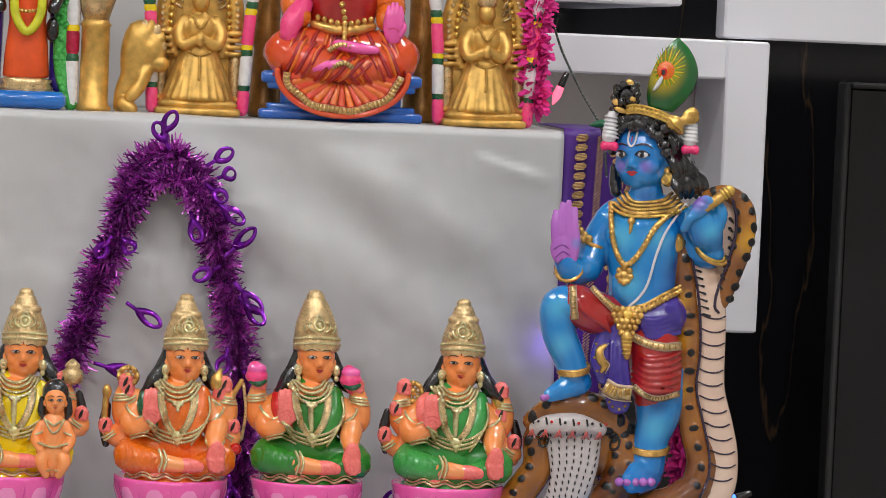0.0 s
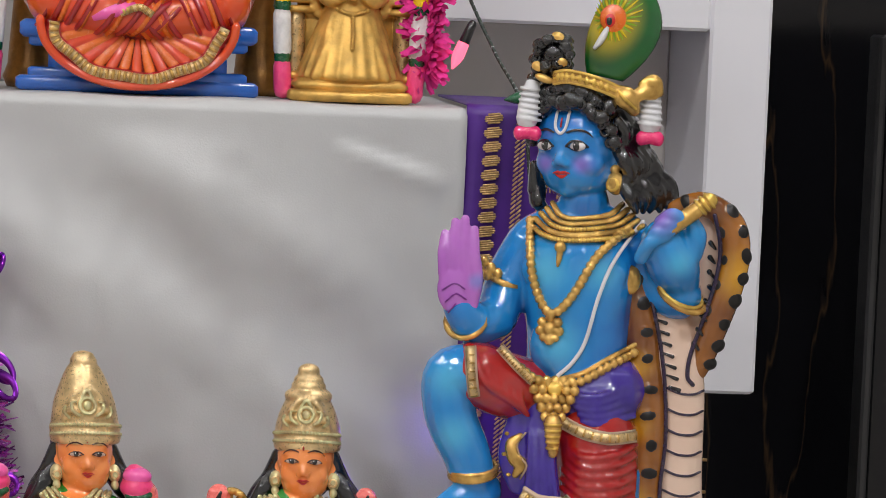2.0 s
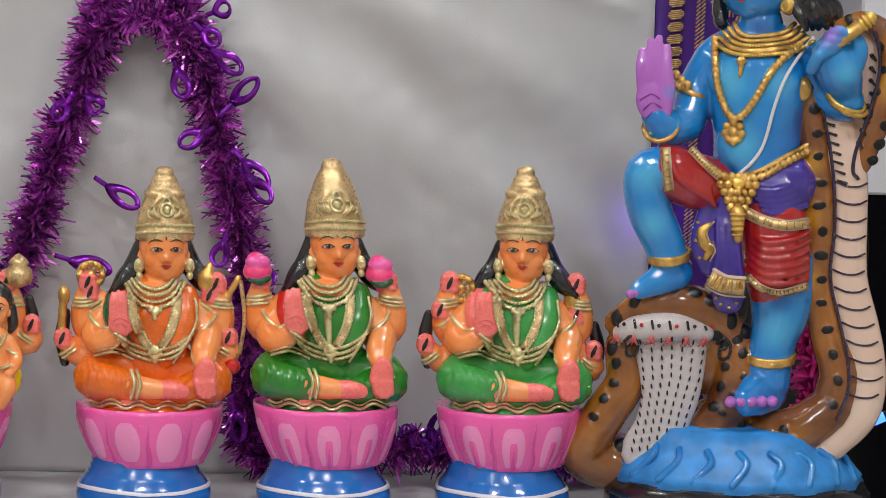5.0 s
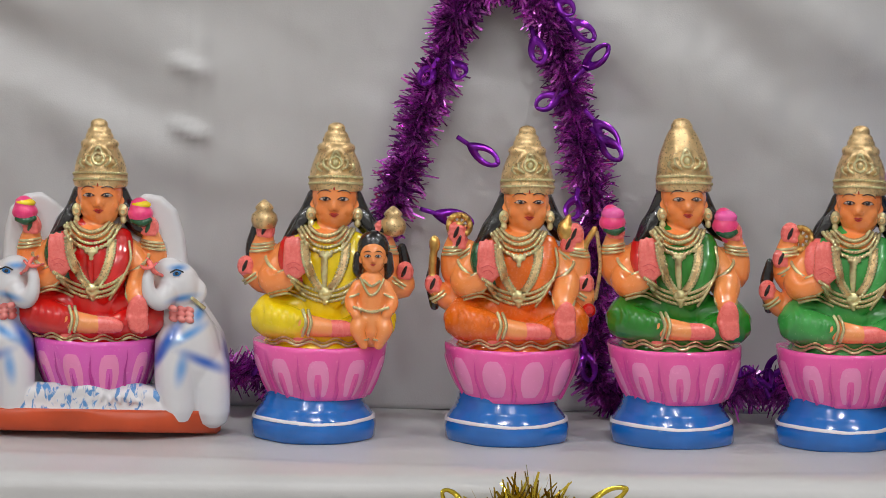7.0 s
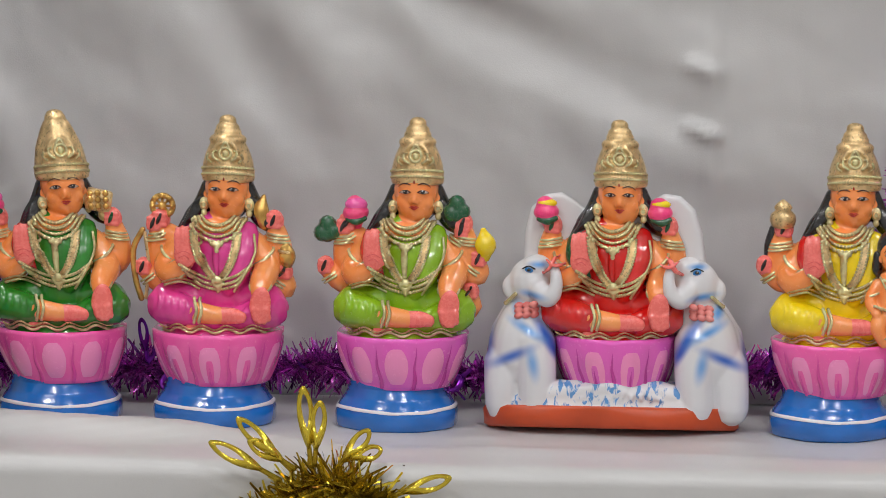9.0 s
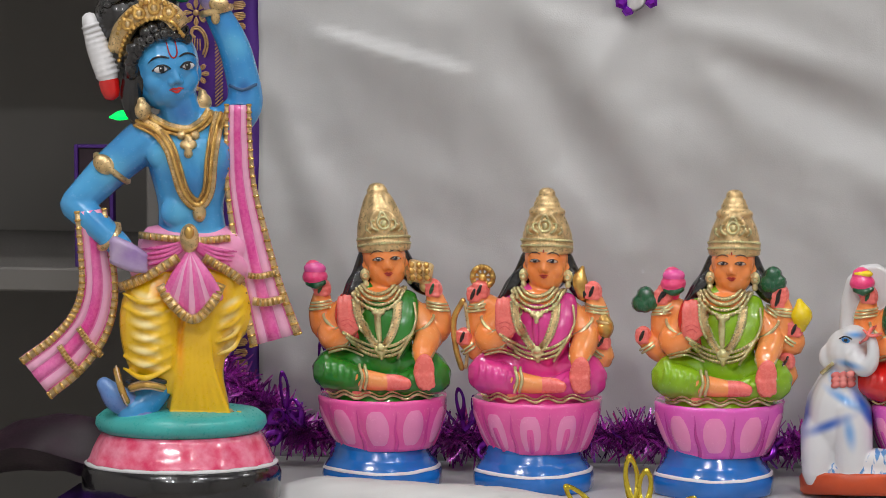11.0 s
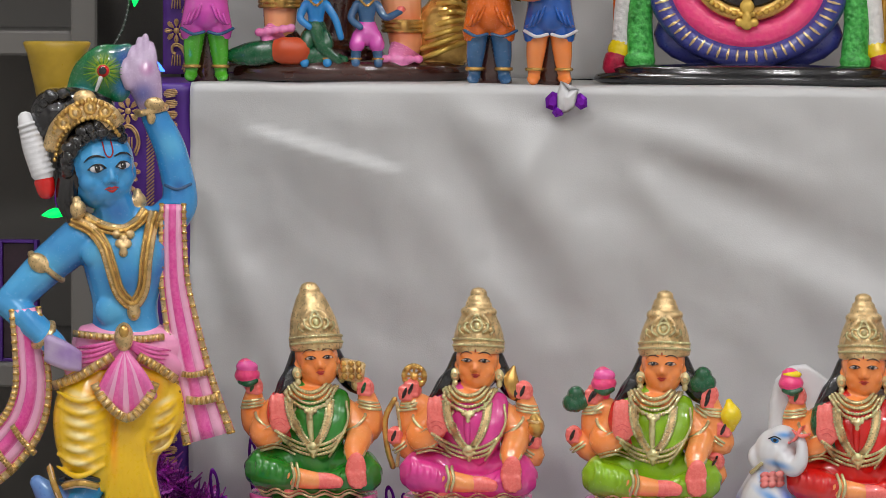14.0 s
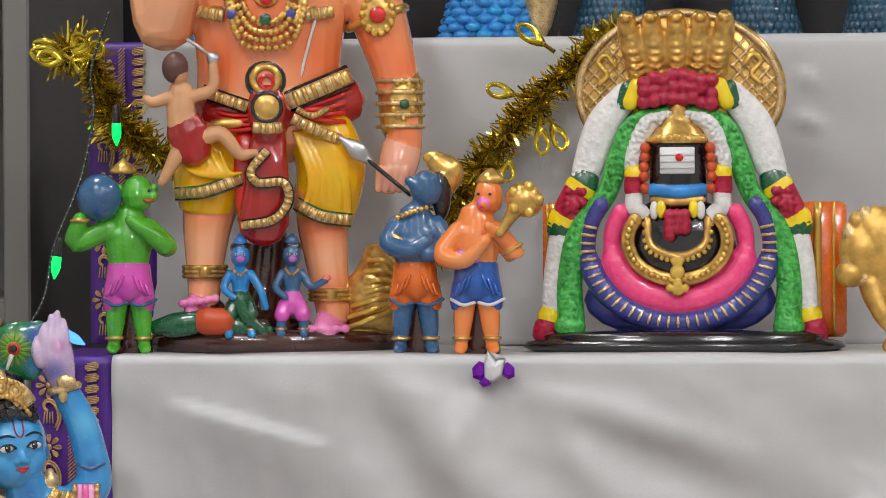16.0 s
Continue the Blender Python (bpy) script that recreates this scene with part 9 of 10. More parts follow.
def helper(place, skin, cloth, label, load, flesh, hem="gold", foot=632.0):
    """A small standing helper; load adds what it carries."""
    k = Doll(1 / 2300)
    k.foot, k.tip = foot, 0.0
    # trunk, legs, head and arms in one moulding
    k.mould()
    for e in (-1, 1):
        k.limb([(e * 20, 540, 0), (e * 24, 580, 2), (e * 26, 612, 2)], [20, 17, 12], skin, seg=12)
        k.limb([(e * 26, 618, 2), (e * 30, 626, 20)], [13, 11], skin, 0.6, 10)
        k.blob(e * 17, 424, 22, (18, 9, 14), skin, seg=12)
    k.limb([(0, 486, 0), (0, 440, 4), (0, 400, 2)], [33, 41, 33], skin, 0.75, 18)
    k.limb([(0, 396, 2), (6, 376, 2)], [18, 17], skin, seg=10)
    for q, r in flesh:
        k.limb(q, r, skin, seg=12)
    k.fuse(skin, 2.2, 3)
    for e in (-1, 1):
        k.ring(k.p(e * 26, 606, 2), 14, 3.4, hem, seg=12)
    # a dark prop behind the legs
    k.limb([(6, 540, -22), (8, 632, -24)], [24, 34], "brown", 0.6, 12)
    shorts(k, 0, 508, 0, 80, 70, cloth)
    for e in (-1, 1):
        for i in range(3):
            k.arc([(e * (10 + i * 10), 496 + i * 8, 34), (e * (18 + i * 9), 516 + i * 6, 36), (e * (30 + i * 5), 530, 26)], 2.6, cloth)
    for e in (-1, 1):
        k.arc([(e * 46 + 2, 538, 16), (e * 24, 548, 28), (e * 4, 544, 22)], 3, "denim" if cloth != "blue_cloth" else "line_white")
    load(k)
    return tagged(k.make("helper_figurine", place), label, "figurine", "small helper figurines")


def load_green(k):
    k.blob(38, 346, 32, (4, 4, 4), "black", seg=6, rings=4)
    k.limb([(44, 360, 26), (46, 362, 24)], [4, 3], "pink_hot", seg=6)
    for e in (-1, 1):
        k.blob(16 + e * 30, 344, 2, (7, 6, 11), "monkey_green", seg=8)
    k.limb([(28, 362, 36), (38, 364, 38), (46, 360, 34)], [2, 2.4, 2], "lip", seg=6)
    k.lathe(k.p(-8, 316, 0), [(22, 0), (26, 6), (16, 16), (6, 24), (2, 28)], "gold", seg=14)
    k.blob(-50, 358, 20, (40, 36, 42), "denim", seg=18)
    k.ring(k.p(-84, 398, 24), 15, 4, "gold", seg=12)


def load_blue(k):
    k.blob(46, 352, -4, (18, 22, 50), "black", seg=14)
    k.string([(-30, 396, 24), (0, 384, 34), (26, 378, 30)], 5, "gold", 1.5)
    k.ring(k.p(-36, 428, 16), 19, 4, "gold", (0, 30, 0), seg=12)
    k.limb([(40, 300, -6), (58, 318, -8), (52, 350, -10)], [20, 28, 16], "gold", 0.8, 12)
    k.blob(34, 292, -6, (20, 10, 12), "gold_bright", seg=10)


def load_orange(k):
    k.blob(14, 372, 22, (13, 12, 13), "pink_soft", seg=10)
    k.blob(10, 378, 32, (5, 3, 2.4), "lip", seg=6, rings=4)
    for e in (-8, 12):
        k.blob(12 + e, 356, 28, (3.4, 2.4, 2.6), "black", seg=6, rings=4)
    k.lathe(k.p(26, 338, 0), [(22, 0), (26, 5), (18, 16), (8, 24), (2, 28)], "gold", seg=14)
    k.ring(k.p(62, 452, 14), 18, 4, "gold", (0, -30, 0), seg=12)
    k.limb([(40, 424, 46), (62, 392, 44), (74, 372, 40)], [8, 12, 22], "gold", seg=12)
    k.blob(84, 366, 36, (34, 30, 30), "gold", (0, 30, 0), seg=14)
    for i in range(5):
        a = i * 1.25
        k.blob(84 + 24 * math.cos(a), 366 + 24 * math.sin(a), 56, (9, 8, 9), "gold_bright", seg=8, rings=6)
    k.limb([(-26, 460, 40), (0, 470, 46)], [9, 6], "mauve", seg=8)


helper(pose(-0.678, 0.165, STEP_Z2 + 0.001, 0, 0, 11), "monkey_green", "magenta_soft", "small green monkey figurine in pink shorts carrying a blue pot", load_green,
       [([(16, 356, 6), (16, 344, 6)], [30, 28]), ([(26, 354, 14), (42, 356, 26)], [18, 12]), ([(-34, 412, 6), (-92, 436, 14), (-84, 396, 24)], [20, 19, 14]), ([(34, 412, 6), (68, 446, 14), (34, 420, 34), (4, 398, 40)], [20, 19, 14, 10])])
helper(pose(-0.4545, 0.155, STEP_Z2 + 0.001, 0, 0, 7.5), "denim", "orange", "small blue monkey figurine in orange shorts with folded arms", load_blue,
       [([(20, 350, 4), (20, 340, 6)], [30, 29]), ([(2, 340, 16), (-10, 332, 20)], [14, 9]), ([(-30, 410, 10), (-46, 440, 26), (-10, 452, 38), (20, 436, 38)], [20, 18, 15, 11]), ([(36, 410, 4), (50, 446, 14), (20, 460, 34)], [20, 18, 14])])
helper(pose(-0.408, 0.155, STEP_Z2 + 0.001, 0, 0, 6.5), "peach", "blue_cloth", "small orange monkey figurine in blue shorts with gold mace", load_orange,
       [([(22, 368, 4), (22, 352, 4)], [25, 25]), ([(16, 372, 16), (14, 374, 24)], [14, 11]), ([(-30, 420, 8), (-58, 460, 22), (-20, 470, 42), (16, 436, 46)], [19, 19, 15, 11]), ([(36, 420, 6), (66, 462, 14), (54, 440, 22), (22, 412, 44)], [19, 18, 15, 10])])


def serpent_shrine():
    k = Doll(1 / 2280)
    k.foot, k.tip = 628.0, 0.0
    X = lambda x: x - 1205
    L = lambda pts: [(X(q[0]), q[1], q[2]) for q in pts]
    both = lambda pts: (L(pts), [(-x, h, d) for x, h, d in L(pts)])
    k.lathe((6, 0, 0), [(268, 0), (282, 6), (276, 16), (250, 20), (254, 26), (228, 34), (60, 36)], "black", seg=56, deep=0.42)
    # orange cloth slab behind
    for x, w in ((985, 44), (1444, 100)):
        k.block(k.p(X(x), 488, -36), (w, 40, 236), "orange", (0, 0, 0), 0.2)
        for i in range(3):
            k.strap([k.p(X(x) + (i - 1) * w * 0.28, 372, -10), k.p(X(x) + (i - 1) * w * 0.28, 490, -8), k.p(X(x) + (i - 1) * w * 0.28, 602, -10)], 5 if i != 1 else 14, 4, "gold_bright")
    # gold hood with ribbed necks
    k.blob(0, 176, -34, (186, 20, 146), "gold", seg=40, rings=20)
    k.ring(k.p(0, 176, -22), 176, 6, "gold_dull", (90, 0, 0), seg=56, deep=0.78)
    k.mould()
    for top, low in ((-88, -64), (-46, -35), (-3, -3), (38, 29), (80, 58)):
        k.limb([(low, 200, -12), ((low + top) * 0.49, 140, 0), (top * 0.92, 96, 8), (top, 70, 12)], [12, 17, 22, 20], "gold", 0.8, 14)
        k.limb([(top, 72, 14), (top * 1.02, 52, 22), (top * 1.02, 50, 36)], [18, 17, 9], "gold", seg=12)
        for j in range(9):
            v = j / 8
            x, h = low * (1 - v) + top * 0.95 * v, 186 - 104 * v
            w = 12 + 9 * v
            k.limb([(x - w, h - 5, 2 + 9 * v), (x, h + 3, 17 + 10 * v), (x + w, h - 5, 2 + 9 * v)], [2, 3.6, 2], "gold", seg=6)
    k.fuse("gold", 2.6, 1)
    for top in (-88, -46, -3, 38, 80):
        for e in (-1, 1):
            k.blob(top * 1.02 + e * 8, 46, 33, (4, 4, 4), "gold_bright", seg=6, rings=4)
    for e in (-1, 1):
        # a stamped lattice and a coiled relief on each wing
        for j in range(12):
            for slope in (-1, 1):
                run = []
                for i in range(15):
                    x, h = 92 + i * 6.6, 60 + j * 24 + slope * (i - 7) * 7.0
                    if (x / 178) ** 2 + ((h - 176) / 138) ** 2 < 1 and h < 285:
                        run.append((e * x, h, -34 + 20 * math.sqrt(max(0, 1 - (x / 186) ** 2 - ((h - 176) / 146) ** 2)) + 1.5))
                if len(run) > 2:
                    k.arc(run[::2] if len(run) > 4 else run, 2.2, "gold_dull")
        k.arc([(e * 112, 130, -10), (e * 128, 112, -10), (e * 142, 124, -12), (e * 126, 146, -10), (e * 140, 162, -12)], 4.5, "gold_bright")
    # outer white garlands with bands
    for side in (0, 1):
        e = -1 if side == 0 else 1
        k.limb([(e * 92, 182, 8), (e * 132, 234, 10), (e * 156, 300, 12), (e * 172, 340, 14)], [24, 30, 28, 20], "white_flower", 0.6, 14)
        k.limb([(e * 176, 350, 18), (e * 194, 386, 20)], [26, 26], "rose", 0.6, 12)
        for q in (0, 1):
            k.limb([(e * (170 + q * 30), 342 + q * 56, 18), (e * (174 + q * 30), 348 + q * 56, 18)], [28, 28], "yellow", 0.6, 12)
            k.limb([(e * (164 + q * 40), 332 + q * 76, 18), (e * (167 + q * 40), 338 + q * 76, 18)], [26, 26], "green_dark", 0.6, 12)
        k.limb([(e * 208, 428, 18), (e * 218, 490, 18), (e * 224, 558, 18)], [19, 18, 17], "white_flower", 0.7, 12)
        k.limb([(e * 226, 566, 18), (e * 227, 572, 18)], [22, 22], "yellow", 0.7, 10)
        k.limb([(e * 232, 586, 20), (e * 238, 598, 20)], [22, 20], "rose", 0.7, 10)
        # green garland
        g = [(e * 22, 214, 20), (e * 78, 236, 24), (e * 106, 300, 26), (e * 126, 356, 26), (e * 172, 420, 26), (e * 190, 500, 26), (e * 188, 580, 28)]
        k.limb(g, [12, 18, 20, 18, 22, 22, 24], "green_flower", 0.7, 12)
        rng = random.Random(5)
        for q in smooth(g, 9):
            for z in range(2):
                k.blob(q[0] + rng.uniform(-14, 14), q[1] + rng.uniform(-5, 5), q[2] + 12, rng.uniform(3, 5), "green_flower", seg=6, rings=4)
        # inner white garland
        k.limb([(e * 16, 220, 30), (e * 54, 236, 34), (e * 76, 290, 36), (e * 78, 330, 36)], [10, 16, 16, 14], "white_flower", 0.7, 12)
        k.limb([(e * 76, 326, 40), (e * 77, 350, 40)], [17, 17], "rose", 0.8, 10)
        k.limb([(e * 76, 318, 40), (e * 76, 322, 40)], [18, 18], "yellow", 0.8, 10)
        k.limb([(e * 76, 356, 40), (e * 74, 380, 42), (e * 48, 396, 44)], [16, 16, 12], "white_flower", 0.8, 10)
        for pts, r in (([(e * 92, 182, 8), (e * 132, 234, 10), (e * 156, 300, 12), (e * 172, 340, 14)], 24), ([(e * 208, 428, 18), (e * 218, 490, 18), (e * 224, 558, 18)], 15), ([(e * 16, 220, 34), (e * 54, 236, 38), (e * 76, 290, 40), (e * 78, 320, 40)], 11)):
            for q in smooth(pts, 12):
                for z in range(3):
                    w = rng.uniform(-0.85, 0.85)
                    k.blob(q[0] + r * w, q[1] + rng.uniform(-6, 6), q[2] + r * 0.55 * math.sqrt(1 - w * w), rng.uniform(3, 5), "white_flower", seg=6, rings=4)
        for q in range(26):
            k.blob(e * (184 + rng.uniform(-18, 18)), 368 + rng.uniform(-20, 20), 32 + rng.uniform(-2, 3), rng.uniform(5, 8), "rose", seg=7, rings=5)
        # beads beside the black stone
        k.string([(e * 56, 276, 50), (e * 58, 320, 52), (e * 56, 362, 50)], 10, "brick_red", 1.6)
        # green leaves at the foot
        k.blob(e * 190, 586, 36, (28, 16, 18), "green_flower", seg=12)
    # crown of roses
    for i in range(24):
        rng = random.Random(i)
        k.blob(-58 + (i % 8) * 16.5, 150 + (i // 8) * 18 + rng.uniform(-4, 4) + abs(i % 8 - 3.5) * 3, 30 + rng.uniform(-3, 4), (14, 12, 13), "rose", seg=9, rings=6)
    for e in (-1, 1):
        k.limb([(e * 72, 168, 22), (e * 84, 196, 22)], [15, 15], "yellow", 0.7, 10)
        k.limb([(e * 88, 170, 18), (e * 98, 198, 18)], [13, 13], "green_dark", 0.7, 10)
    # coil, pink collar, black stone and gold
    U_ = lambda rx, ry, c: [(rx * math.cos(a), c - ry * math.sin(a), 30 + 14 * abs(math.sin(a))) for a in span(math.radians(148), math.radians(392), 20)]
    coil = U_(158, 134, 444)
    k.blob(0, 540, 6, (168, 34, 70), "coil_blue", seg=28)
    k.limb(coil, [14] * 4 + [21] * 13 + [14] * 4, "coil_blue", 1.0, 14)
    for i, q in enumerate(smooth(coil, 2)):
        if i < 3 or i > 37:
            continue
        lo, hi = 0.93, 1.065
        k.arc([(q[0] * lo, 444 - (444 - q[1]) * lo, q[2] + 16), (q[0], q[1], q[2] + 20.5), (q[0] * hi, 444 - (444 - q[1]) * hi, q[2] + 16)], 2.6, "gold_dull")
    k.blob(0, 446, 30, (100, 38, 90), "black", seg=28)
    k.limb(U_(116, 100, 440), [16] * 4 + [26] * 13 + [16] * 4, "pink_hot", 0.8, 16)
    ring = [(x, h, 68) for x, h, d in U_(86, 68, 436)]
    k.limb(ring, 12, "gold", 0.5, 10)
    k.beads([k.p(x, h, d + 8) for x, h, d in ring], 5, "gold_bright", 1.9)
    chain = [(-52, 400, 62), (-48, 440, 68), (-24, 458, 72), (0, 462, 74), (24, 458, 72), (48, 440, 68), (52, 400, 62)]
    k.limb(chain, 7, "gold", 0.8, 8)
    for q in smooth(chain, 3):
        k.blob(q[0] * 1.12, q[1] + 8, q[2], 5, "gold_bright", seg=6, rings=4)
    for h, r in ((472, 11), (490, 13), (508, 9), (520, 12)):
        k.disc(k.p(0, h, 76), r, "gold_bright", 8)
    for e in (-1, 1):
        k.blob(e * 13, 518, 74, (8, 5, 8), "gold_bright", seg=8)
    for i in range(10):
        k.blob((i % 3 - 1) * 13, 392 + (i // 3) * 12, 78, (11, 9, 11), "rose", seg=8, rings=6)
    for e in (-1, 1):
        k.blob(e * 28, 382, 70, (9, 8, 16), "yellow", seg=8)
        k.blob(e * 40, 384, 66, (8, 8, 16), "white_flower", seg=8)
    # stone face
    k.limb([(0, 372, 26), (0, 310, 34), (0, 266, 28)], [52, 50, 46], "black", 0.7, 20)
    k.block(k.p(0, 298, 66), (60, 8, 46), "clay_white", soft=0.2)
    for h in (288, 300, 311):
        k.strap([k.p(-29, h, 71), k.p(29, h, 71)], 2.2, 1.0, "white_flower")
    k.disc(k.p(4, 293, 72), 7, "red", 3)
    k.limb([(-44, 348, 52), (0, 352, 68), (44, 348, 52)], [11, 12, 11], "wash_blue", 0.6, 10)
    k.limb([(-42, 366, 52), (0, 370, 66), (42, 366, 52)], [7, 8, 7], "gold", 0.6, 10)
    k.lathe(k.p(0, 268, 26), [(54, 0), (56, 8), (44, 18), (40, 26), (30, 34), (28, 42), (20, 50), (16, 60), (6, 72), (2, 76)], "gold", seg=24, deep=0.8)
    k.string([(-50, 262, 44), (0, 258, 70), (50, 262, 44)], 5, "gold_bright", 1.5)
    return tagged(k.make("shrine_figurine", pose(-0.257, 0.205, STEP_Z2 + 0.001)), "garlanded black stone shrine figurine under a gold serpent hood", "shrine figurine")


serpent_shrine()


def gold_lion(place, name="lion_figurine", label="worn gold painted standing lion figurine", mat="gold_statue", flip=1, unit=1 / 2014):
    """A rearing lion."""
    k = Doll(unit)
    k.foot, k.tip = 206.0, 0.0
    k.limb([(-24 * flip, 196, 0), (-16 * flip, 170, 0), (0, 140, 0), (4 * flip, 100, 4), (8 * flip, 70, 6)], [14, 20, 28, 32, 30], mat, 0.8, 14)
    k.blob(26 * flip, 92, 4, (28, 26, 36), mat, seg=16)
    k.blob(40 * flip, 118, 10, (18, 18, 16), mat, seg=12)
    for i in range(14):
        a = i * 0.45
        k.blob(18 * flip + 26 * math.cos(a), 88 + 36 * math.sin(a), 14, (9, 9, 12), mat if i % 2 else "gold_dull", seg=8, rings=5)
    k.limb([(16 * flip, 130, 14), (6 * flip, 160, 20), (-8 * flip, 178, 22)], [13, 12, 11], mat, seg=10)
    k.limb([(-18 * flip, 190, 10), (-6 * flip, 200, 20)], [16, 12], mat, seg=10)
    return tagged(k.make(name, place), label, "figurine")


gold_lion(pose(0.088, 0.165, STEP_Z2 + 0.001))
gold_lion(pose(-0.100, 0.185, STEP_Z2 + 0.001), label="gold and orange painted lion figurine", flip=-1, unit=1 / 1500)


def gold_column():
    k = Doll(1 / 2014)
    k.foot, k.tip = 206.0, 0.0
    k.lathe((0, 0, 0), [(30, 0), (32, 6), (26, 12), (25, 148), (28, 152), (24, 156), (24, 160)], "gold_statue", seg=24)
    k.lathe((0, 0, 160), [(22, 0), (30, 30), (34, 38), (34, 44), (28, 46), (28, 130), (36, 140), (36, 150), (4, 152)], "gold_dull", seg=24, wave=lambda a, z: 1 + 0.06 * math.cos(12 * a) * (1 if 4 < z < 32 else 0))
    return tagged(k.make("gold_column", pose(0.052, 0.165, STEP_Z2 + 0.001)), "gold painted ornamental column", "column")


gold_column()


GAR = [(-90, 6, "white_flower"), (6, 18, "green_dark"), (18, 30, "yellow"), (28, 84, "pink_hot"), (82, 92, "yellow"), (90, 102, "green_dark"), (102, 156, "white_flower"), (154, 164, "green_dark"), (164, 204, "pink_hot")]


def gold_goddess(place):
    k = Doll(1 / 2014)
    k.foot, k.tip = 210.0, 0.0
    k.block(k.p(0, 203, 0), (150, 84, 14), "gold_statue", soft=0.25)
    k.block(k.p(0, 190, 0), (140, 76, 16), "gold_statue", soft=0.4)
    # standing gown, folded hands
    k.mould()
    k.lathe(k.p(0, 184, 6), [(58, 0), (64, 4), (61, 12), (53, 34), (43, 62), (33, 88), (25, 108), (22, 116)], "gold_statue", seg=72, deep=0.66, wave=lambda a, z: 1 + 0.045 * math.cos(24 * a) * max(0, 1 - z / 120))
    k.limb([(0, 104, 8), (0, 80, 8), (0, 50, 8), (0, 30, 4)], [22, 23, 29, 14], "gold_statue", 0.7, 20)
    k.blob(0, 8, 12, (16, 16, 20), "gold_statue", seg=16)
    for e in (-1, 1):
        k.limb([(e * 28, 44, 6), (e * 37, 66, 14), (e * 28, 86, 26), (e * 6, 76, 36)], [12, 12, 11, 8], "gold_statue", seg=12)
        k.limb([(e * 30, 50, -2), (e * 46, 74, -4), (e * 40, 104, -2)], [9, 10, 6], "gold_statue", 0.7, 10)
        k.limb([(e * 18, 108, 22), (e * 30, 144, 30), (e * 44, 180, 34)], [3, 5, 5], "gold_statue", seg=8)
        k.limb([(e * 52, 182, 10), (e * 70, 180, 6)], [9, 5], "gold_statue", seg=10)
    k.blob(0, 76, 40, (9, 8, 13), "gold_statue", seg=12)
    k.fuse("gold_statue", 2.0, 1)
    k.row([(-20, 98), (0, 104), (20, 98)], 2.6, "gold_statue", 1.4, 0.5)
    k.row([(-16, 34), (0, 56), (16, 34)], 2.4, "gold_statue", 1.4, 0.5)
    k.row([(0, 108), (1, 128), (0, 146)], 2.4, "gold_statue", 1.6, 0.5)
    k.lathe(k.p(0, -4, 10), [(16, 0), (18, 5), (18, 18), (10, 30), (2, 42)], "gold_dull", seg=16)
    # arch behind
    k.blob(0, 40, -26, (64, 10, 124), "gold_statue", seg=24, rings=16)
    k.block(k.p(0, 130, -24), (128, 16, 110), "gold_statue", soft=0.2)
    for e in (-1, 1):
        for i in range(6):
            k.arc([(e * 34, 20 - i * 14, -12), (e * (46 - i * 3), 12 - i * 14, -12), (e * 40, 2 - i * 13, -12), (e * 32, 10 - i * 14, -12)], 3, "gold_dull")
    for e in (-1, 1):
        k.limb([(e * 66, 184, -14), (e * 66, 110, -14)], [12, 12], "gold_dull", seg=12)
        for h in (100, 88, 76, 64):
            k.block(k.p(e * 62, h, -12), (40 - (100 - h) * 0.3, 28, 9), "gold_statue", soft=0.3)
    k.limb([(-64, 60, -14), (-62, 10, -14), (-40, -50, -14), (0, -84, -14), (40, -50, -14), (62, 10, -14), (64, 60, -14)], [14] * 7, "gold_statue", seg=12)
    k.beads([k.p(*q) for q in ((-52, 60, -2), (-48, 10, -2), (-30, -40, -2), (0, -66, -2), (30, -40, -2), (48, 10, -2), (52, 60, -2))], 5, "gold_bright", 1.7)
    k.beads([k.p(*q) for q in ((-66, 54, 0), (-64, 10, 0), (-40, -50, 0), (0, -84, 0), (40, -50, 0), (64, 10, 0), (66, 54, 0))], 4, "gold_dull", 2.0)
    for e in (-1, 1):
        for a, b, mat in GAR:
            k.limb([(e * (88 - a * 0.04 - max(0, 40 - a) * -0.12), a + 5, 8), (e * (88 - b * 0.04 - max(0, 40 - b) * -0.12), b - 5, 8)], [11, 11], mat, 0.8, 12)
    return tagged(k.make("gold_figurine", place), "gold painted standing goddess figurine with flower garland", "goddess figurine", "gold standing goddess figurines")


gold_goddess(pose(0.143, 0.172, STEP_Z2 + 0.001))
gold_goddess(pose(0.396, 0.172, STEP_Z2 + 0.001))


